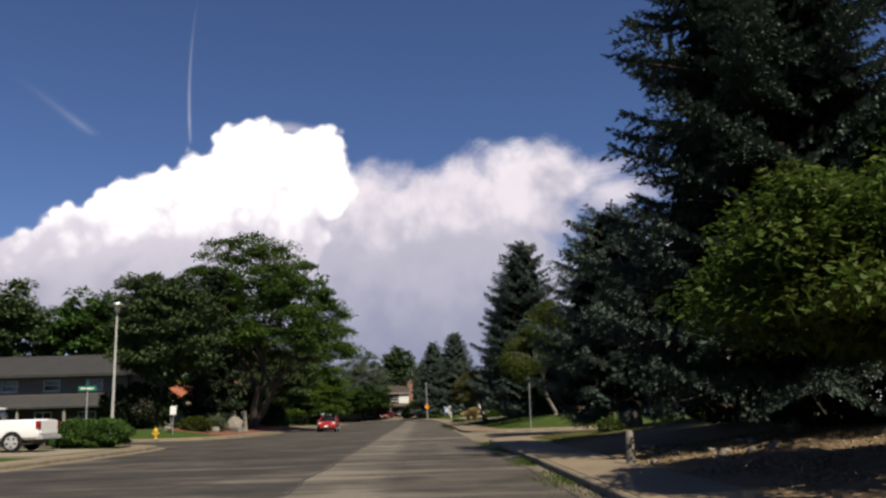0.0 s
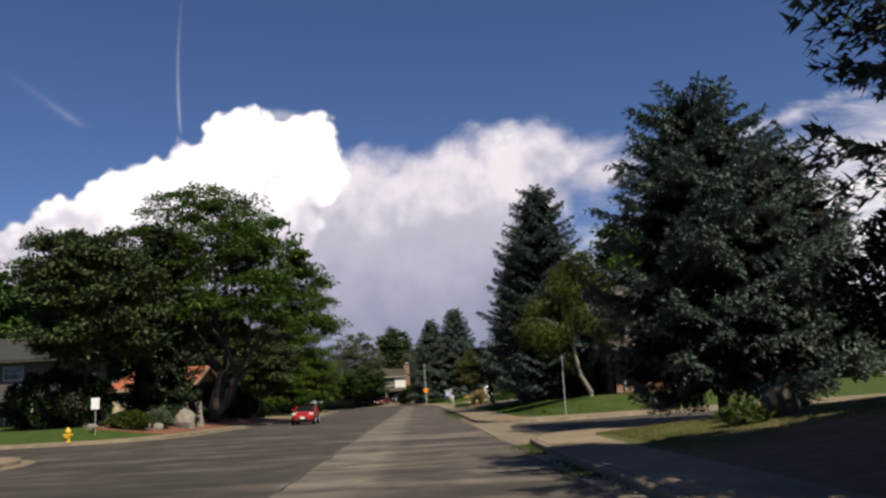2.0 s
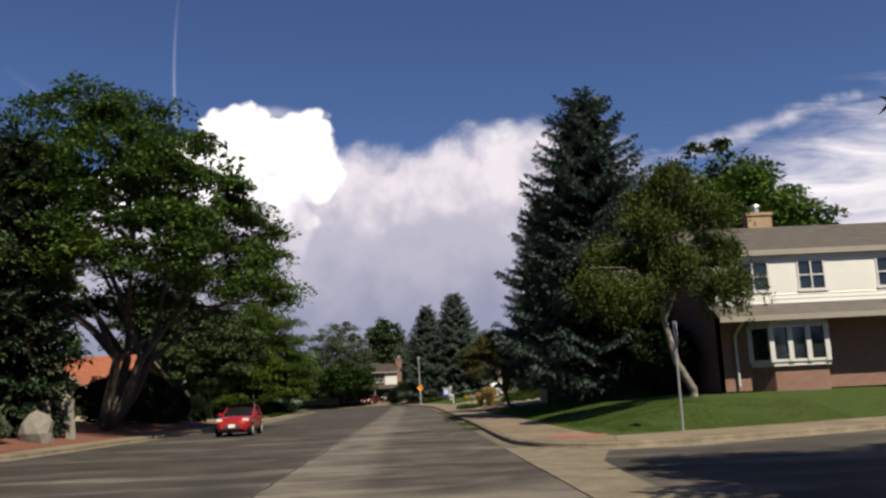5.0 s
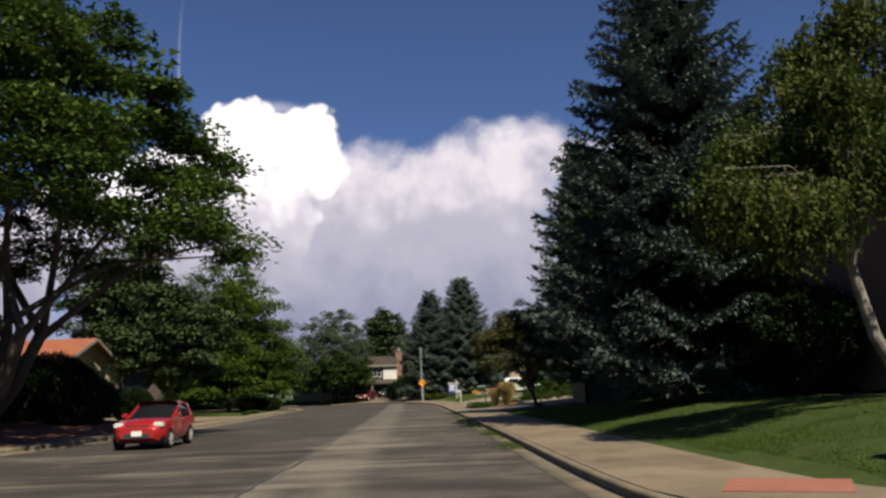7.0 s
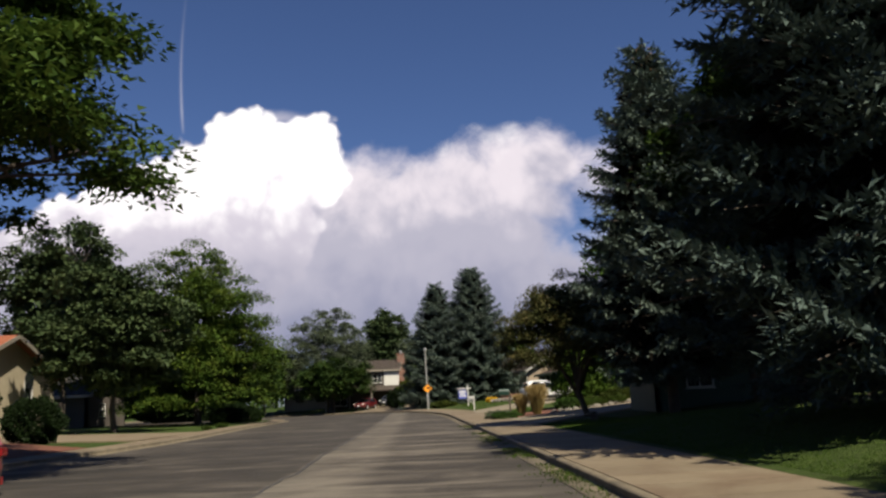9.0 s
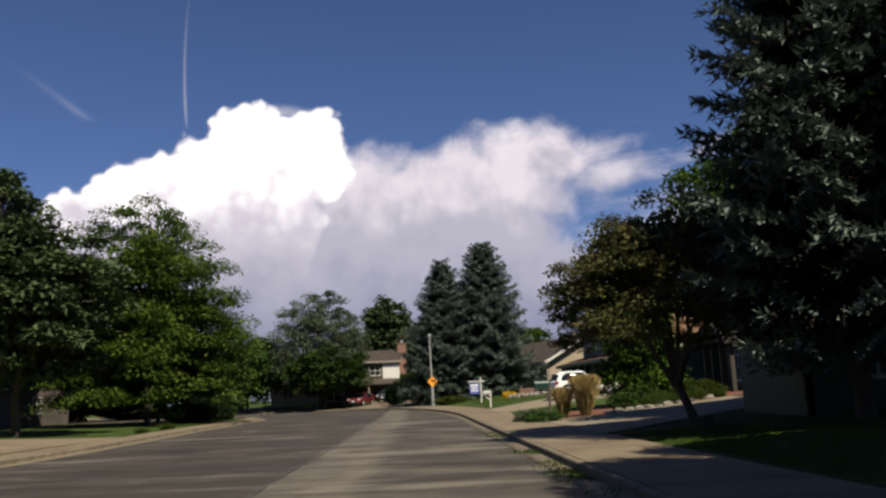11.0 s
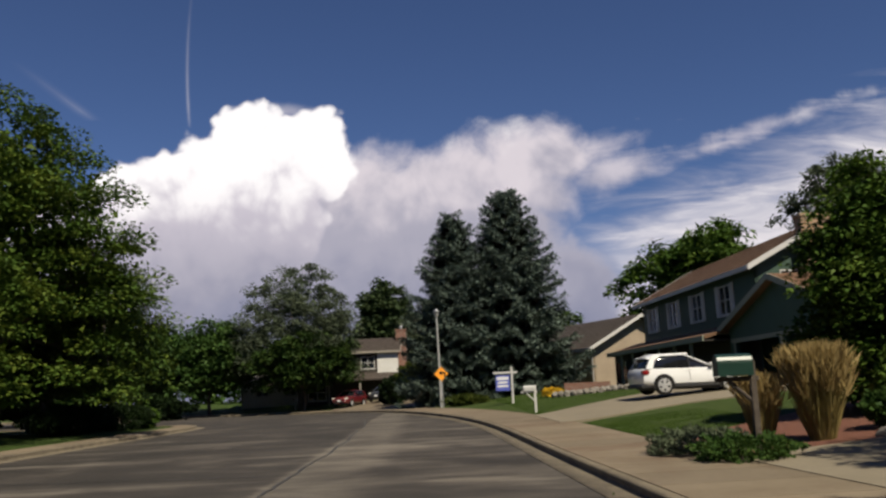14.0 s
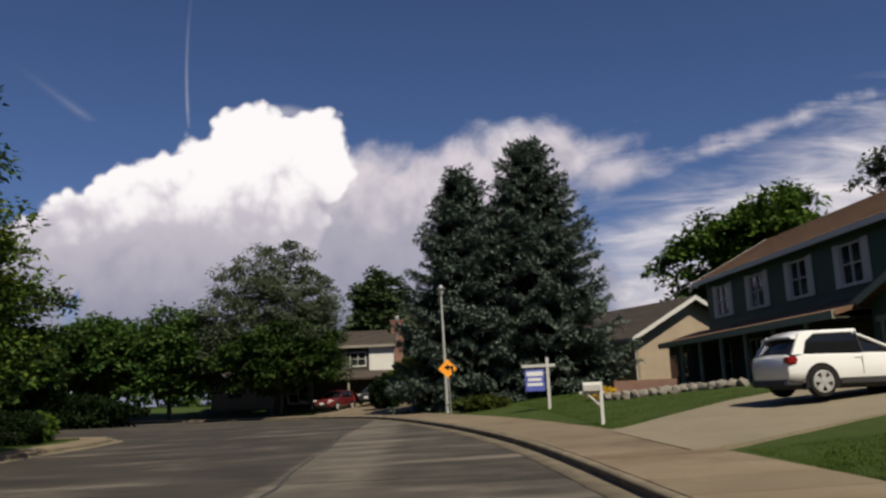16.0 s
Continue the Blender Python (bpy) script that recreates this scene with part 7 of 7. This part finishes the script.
part("cross_plate", boxed(-0.012, 0.0, -0.45, 0.45, 3.22, 3.46), SIGN_GREEN, green)
part("letter_bar", boxed(-0.33, 0.3, -0.058, -0.0535, 3.04, 3.11), SIGN_WHITE, green, "pale unreadable letter bar")
hydrant(-20.7, 61.6)
estate_sign(1.2, 148.2)
mailbox(1.35, 137.6, 8, "grey mailbox on a white braced post", POLE, TRIM, 0.92, 0.5, True)
mailbox(2.55, 114.4, 0, "large green enamel mailbox on a braced dark post", BOX_GREEN, BARK, 1.38, 0.58, True, 1.5)
mailbox(-18.2, 188.2, 0, "white mailbox post beside the far kerb", SIGN_WHITE, TRIM, 0.9, 0.2)
g = thing("log_post", (4.2, 19.4, h(4.2, 19.4)), "short pale birch log post with dark bark scars beside the pavement", "post")
smooth_part("log", lathe(bmesh.new(), [(0.12, -0.2), (0.115, 0.0), (0.09, 0.2), (0.098, 0.45), (0.088, 0.72), (0.076, 0.77)], 14), BIRCH_BARK, g, "birch log with peeling bark")
for k in range(7):
    a, z = -1.2 - 0.5 * math.sin(k * 2.1), 0.08 + 0.085 * k
    part("bark_scar", box(bmesh.new(), 0.118 * math.cos(a) - 0.035, 0.118 * math.cos(a) + 0.035, 0.118 * math.sin(a) - 0.012, 0.118 * math.sin(a) + 0.02, z, z + 0.035, 0.008), NEAR_BLACK, g)
part("number_plaque", boxed(-0.04, 0.04, -0.135, -0.122, 0.46, 0.56), DARK_PLASTIC, g)

# ---- garden stones, boards, planters ----
for i, (x, y, r) in enumerate([(-19.2, 69.2, 0.5), (-18.6, 70.0, 0.4), (-21.3, 66.2, 0.35)]):
    boulder(x, y, r, r * 0.8, r * 0.75, "pale garden boulder in the mulch bed", 80 + i, group="boulders in the corner garden")
boulder(-17.9, 73.2, 0.9, 0.5, 0.9, "upright grey garden boulder beside the boards", 84)
boulder(8.1, 36.6, 0.45, 0.4, 0.55, "dark rounded garden boulder in the spruce shade", 86, BARK)
shrub(7.0, 36.0, 0.55, 0.45, 0.5, "dry brown shrub beside the dark boulder", 163, LEAF_GOLD, 1600, 0.045, rough=0.25)
boulder(4.7, 19.3, 0.13, 0.1, 0.07, "small pale stone beside the log post", 85)
for i in range(16):
    boulder(3.6 + i * 0.32, 148.2 - 0.25 * math.sin(i * 0.5) - i * 0.1, 0.34, 0.24, 0.22, "flat grey stone of a garden ledge", 90 + i, group="stones of the garden ledge")
for i in range(12):
    boulder(5.2 + i * 0.46, 115.35 + i * 0.12 + 0.008 * i * i, 0.26, 0.2, 0.15, "pale edging stone beside the driveway", 120 + i, group="stones beside the driveway")
for i in range(10):
    a = random.random()
    boulder(4.7 + 3.4 * a, 18.0 + 4.0 * random.random(), 0.12, 0.1, 0.07, "small pale stone in the bare yard", 140 + i, group="stones in the bare yard")
for i, (x, y, lean, t) in enumerate([(-18.3, 75.2, 7, 1.75), (-17.6, 76.0, 5, 1.8), (-18.9, 74.6, 3, 1.6)]):
    b = part("board", box(bmesh.new(), -0.22, 0.22, -0.03, 0.03, -0.15, t, 0.01), WOOD_GREY)
    b.matrix_basis = pose(x, y, h(x, y), 0, -lean, 10)
    tagged(b, "weathered grey leaning wooden board in the mulch bed", "board", "boards in the mulch bed")
p = thing("planter", (6.2, 153.0, h(6.2, 153.0)), "low red brick planter on the lawn", "planter", turn=-8)
for a in ((-1.4, 1.4, -0.5, -0.3), (-1.4, 1.4, 0.3, 0.5), (-1.4, -1.2, -0.3, 0.3), (1.2, 1.4, -0.3, 0.3)):
    part("planter_wall", boxed(*a, -0.3, 0.5), BRICK_RED, p)
part("soil", boxed(-1.2, 1.2, -0.3, 0.3, -0.2, 0.42), MULCH, p)
pad = part("tactile_pad", boxed(-0.75, 0.75, -0.7, 0.7, 0.0, 0.02), PAD_RED)
pad.matrix_basis = pose(3.3, 61.5, 0.16, 0, 0, -24)
tagged(pad, "red tactile paving pad on the corner ramp", "paving pad", kind="structure")


def weeds(spans, seed):
    """Weeds and dry grass in the gutter along the kerb."""
    rng = np.random.default_rng(seed)
    rows = []
    for y0, y1, n in spans:
        y = rng.uniform(y0, y1, n)
        keep = np.sin(y * 0.9 + seed) + 0.6 * np.sin(y * 2.3) + rng.normal(0, 0.5, n) > 0.1
        y = y[keep]
        line = K_NEAR_R if y0 < 50 else K_FAR_R
        m = (line[:, 0] < 3.2) & (line[:, 0] > -3)
        o = np.argsort(line[m][:, 1])
        x = np.interp(y, line[m][o][:, 1], line[m][o][:, 0]) - np.abs(rng.normal(0.0, 0.28, len(y))) - 0.02
        rows.append(np.stack([x, y, 0.0 * y], 1))
    at = np.concatenate(rows)
    way = unit(rng.normal(0, 0.55, at.shape) + [0, 0, 1])
    ob = from_mesh("gutter_weeds", crown_from(blades(at, way, rng.uniform(0.02, 0.085, len(at)), rng.uniform(0.012, 0.03, len(at)), rng)), LEAF_GOLD)
    tagged(ob, "dry yellow-green weeds in the gutter along the kerb", "weeds", kind="stuff")


def turf(patches, seed, leaf, label):
    """Blades of grass on the lawns nearest the pavement."""
    rng = np.random.default_rng(seed)
    rows = []
    for x0, x1, y0, y1, n in patches:
        y = rng.uniform(y0, y1, n)
        x = x0 + (x1 - x0) * rng.random(n) ** 1.5 - 0.026 * (y - y0)
        z = heights(x, y)
        k = z > 0.1
        rows.append(np.stack([x, y, z], 1)[k])
    at = np.concatenate(rows)
    way = unit(rng.normal(0, 0.4, at.shape) + [0, 0, 1])
    tagged(from_mesh("grass", crown_of_three(spikes(at, way, rng.uniform(0.02, 0.05, len(at)), rng.uniform(0.01, 0.022, len(at)), rng.normal(size=at.shape))), leaf), label, "grass", kind="stuff")


GRASS = foliage("grass_blades", (0.026, 0.05, 0.008), (0.05, 0.092, 0.014), (0.085, 0.125, 0.026), 0.4)
turf([(4.6, 13.0, 61.5, 68, 22000), (4.15, 9.0, 66, 100, 60000), (2.3, 6.0, 119.5, 128.5, 26000), (1.2, 8.0, 134, 162, 34000), (3.2, 6.0, 96, 103, 12000)], 4, GRASS, "short green lawn grass beside the pavement")
DRY = foliage("dry_grass_blades", (0.05, 0.058, 0.014), (0.095, 0.095, 0.03), (0.15, 0.135, 0.055), 0.35)
turf([(4.6, 11.5, 33.0, 45.5, 34000)], 6, DRY, "thin dry yellow-green grass on the corner lawn")


def litter(x0, x1, y0, y1, n, seed):
    """Dry leaves, bark and small stones strewn over the bare yard."""
    rng = np.random.default_rng(seed)
    at = np.stack([rng.uniform(x0, x1, n), rng.uniform(y0, y1, n)], 1)
    heap = np.sin(at[:, 0] * 2.1 + seed) + np.sin(at[:, 1] * 1.7) + rng.normal(0, 0.7, n) > -0.3
    at = at[heap]
    at = np.column_stack([at, heights(at[:, 0], at[:, 1]) + 0.012])
    way = unit(rng.normal(0, 1, at.shape) * [1, 1, 0.45])
    ob = from_mesh("leaf_litter", crown_of_three(spikes(at, way, rng.uniform(0.03, 0.09, len(at)), rng.uniform(0.03, 0.06, len(at)), rng.normal(0, 0.4, at.shape) + [0, 0, 1])), LITTER)
    tagged(ob, "dry tan leaf litter and bark on the bare yard", "leaf litter", kind="stuff")


LITTER = foliage("dry_leaf_litter", (0.05, 0.034, 0.018), (0.13, 0.09, 0.05), (0.3, 0.23, 0.15), 0.1, 0.8, 0.4, 0.8)
litter(4.3, 11.0, 12.0, 24.5, 16000, 8)
turf([(4.5, 10.5, 20.5, 24.0, 5000)], 9, DRY, "sparse dry weeds at the back of the bare yard")
weeds([(8, 40, 9000), (72, 100, 8000), (103, 112, 900)], 5)
SEAL = surface("bitumen_sealant", (0.018, 0.017, 0.016), (0.03, 0.028, 0.026), 3.0, 0.7, 0.1)
ROAD = bpy.data.objects["road"]


def sealed_crack(pts, wide, seed):
    """A wavering ribbon of bitumen on the road."""
    rng = np.random.default_rng(seed)
    line = smooth_line(pts, 0.4)
    t, nrm = outward(line)
    line = line + nrm * (np.convolve(rng.normal(0, 0.16, len(line) + 6), np.ones(7) / 7, "valid")[: len(line), None])
    w = wide * rng.uniform(0.6, 1.3, len(line))[:, None]
    a, b = line - nrm * w / 2, line + nrm * w / 2
    co = np.concatenate([np.column_stack([a, bank(a[:, 0], a[:, 1]) + 0.006]), np.column_stack([b, bank(b[:, 0], b[:, 1]) + 0.006])])
    n = len(line)
    i = np.arange(n - 1)
    from_mesh("sealed_crack", raw_mesh("sealed_crack", co, np.stack([i, i + 1, i + 1 + n, i + n], 1)), SEAL, ROAD)


sealed_crack([(-2.75, 5), (-3.25, 25), (-3.95, 52), (-4.6, 79), (-5.2, 103), (-5.65, 124), (-6.2, 138), (-7.2, 147), (-9.5, 153)], 0.07, 1)
for k, (y, x0, x1) in enumerate([(33, -13, -4), (47, -12, 1), (62, -14, -5), (71, -13, 0), (88, -13, -5), (97, -12, -1), (117, -14, -6), (128, -13, -2), (136, -15, -7)]):
    sealed_crack([(x0, y - 0.4), (x0 * 0.6 + x1 * 0.4, y + 0.3), (x1, y - 0.2)], 0.06, 10 + k)


def cross_gutter(rows):
    """A shallow concrete pan across the mouth of the side street, in slabs with open joints."""
    pan = tagged(new("cross_gutter"), "pale concrete drainage pan across the side street", "gutter", kind="structure")
    for (y0, a0, b0), (y1, a1, b1) in zip(rows, rows[1:]):
        bm = bmesh.new()
        ring = [(a0, y0 + 0.008, 0.018), ((a0 + b0) / 2, y0 + 0.008, 0.012), (b0, y0 + 0.008, 0.018), (b1, y1 - 0.008, 0.018), ((a1 + b1) / 2, y1 - 0.008, 0.012), (a1, y1 - 0.008, 0.018)]
        hi = [bm.verts.new(p) for p in ring]
        lo = [bm.verts.new((x, y, -0.1)) for x, y, z in ring]
        bm.faces.new((hi[0], hi[1], hi[4], hi[5]))
        bm.faces.new((hi[1], hi[2], hi[3], hi[4]))
        for k in range(6):
            bm.faces.new((lo[k], lo[(k + 1) % 6], hi[(k + 1) % 6], hi[k]))
        bmesh.ops.recalc_face_normals(bm, faces=bm.faces[:])
        part("slab", bm, KERB, pan)


cross_gutter([(39.4, 1.72, 2.0), (41.5, 1.52, 2.15), (43.8, 1.42, 3.1), (46.0, 1.38, 2.6), (48.5, 1.33, 2.45), (51.5, 1.25, 2.5), (54.5, 1.15, 2.65), (57.2, 1.07, 3.3), (58.4, 1.04, 2.9), (60.0, 1.0, 1.75)])
build_pavements()
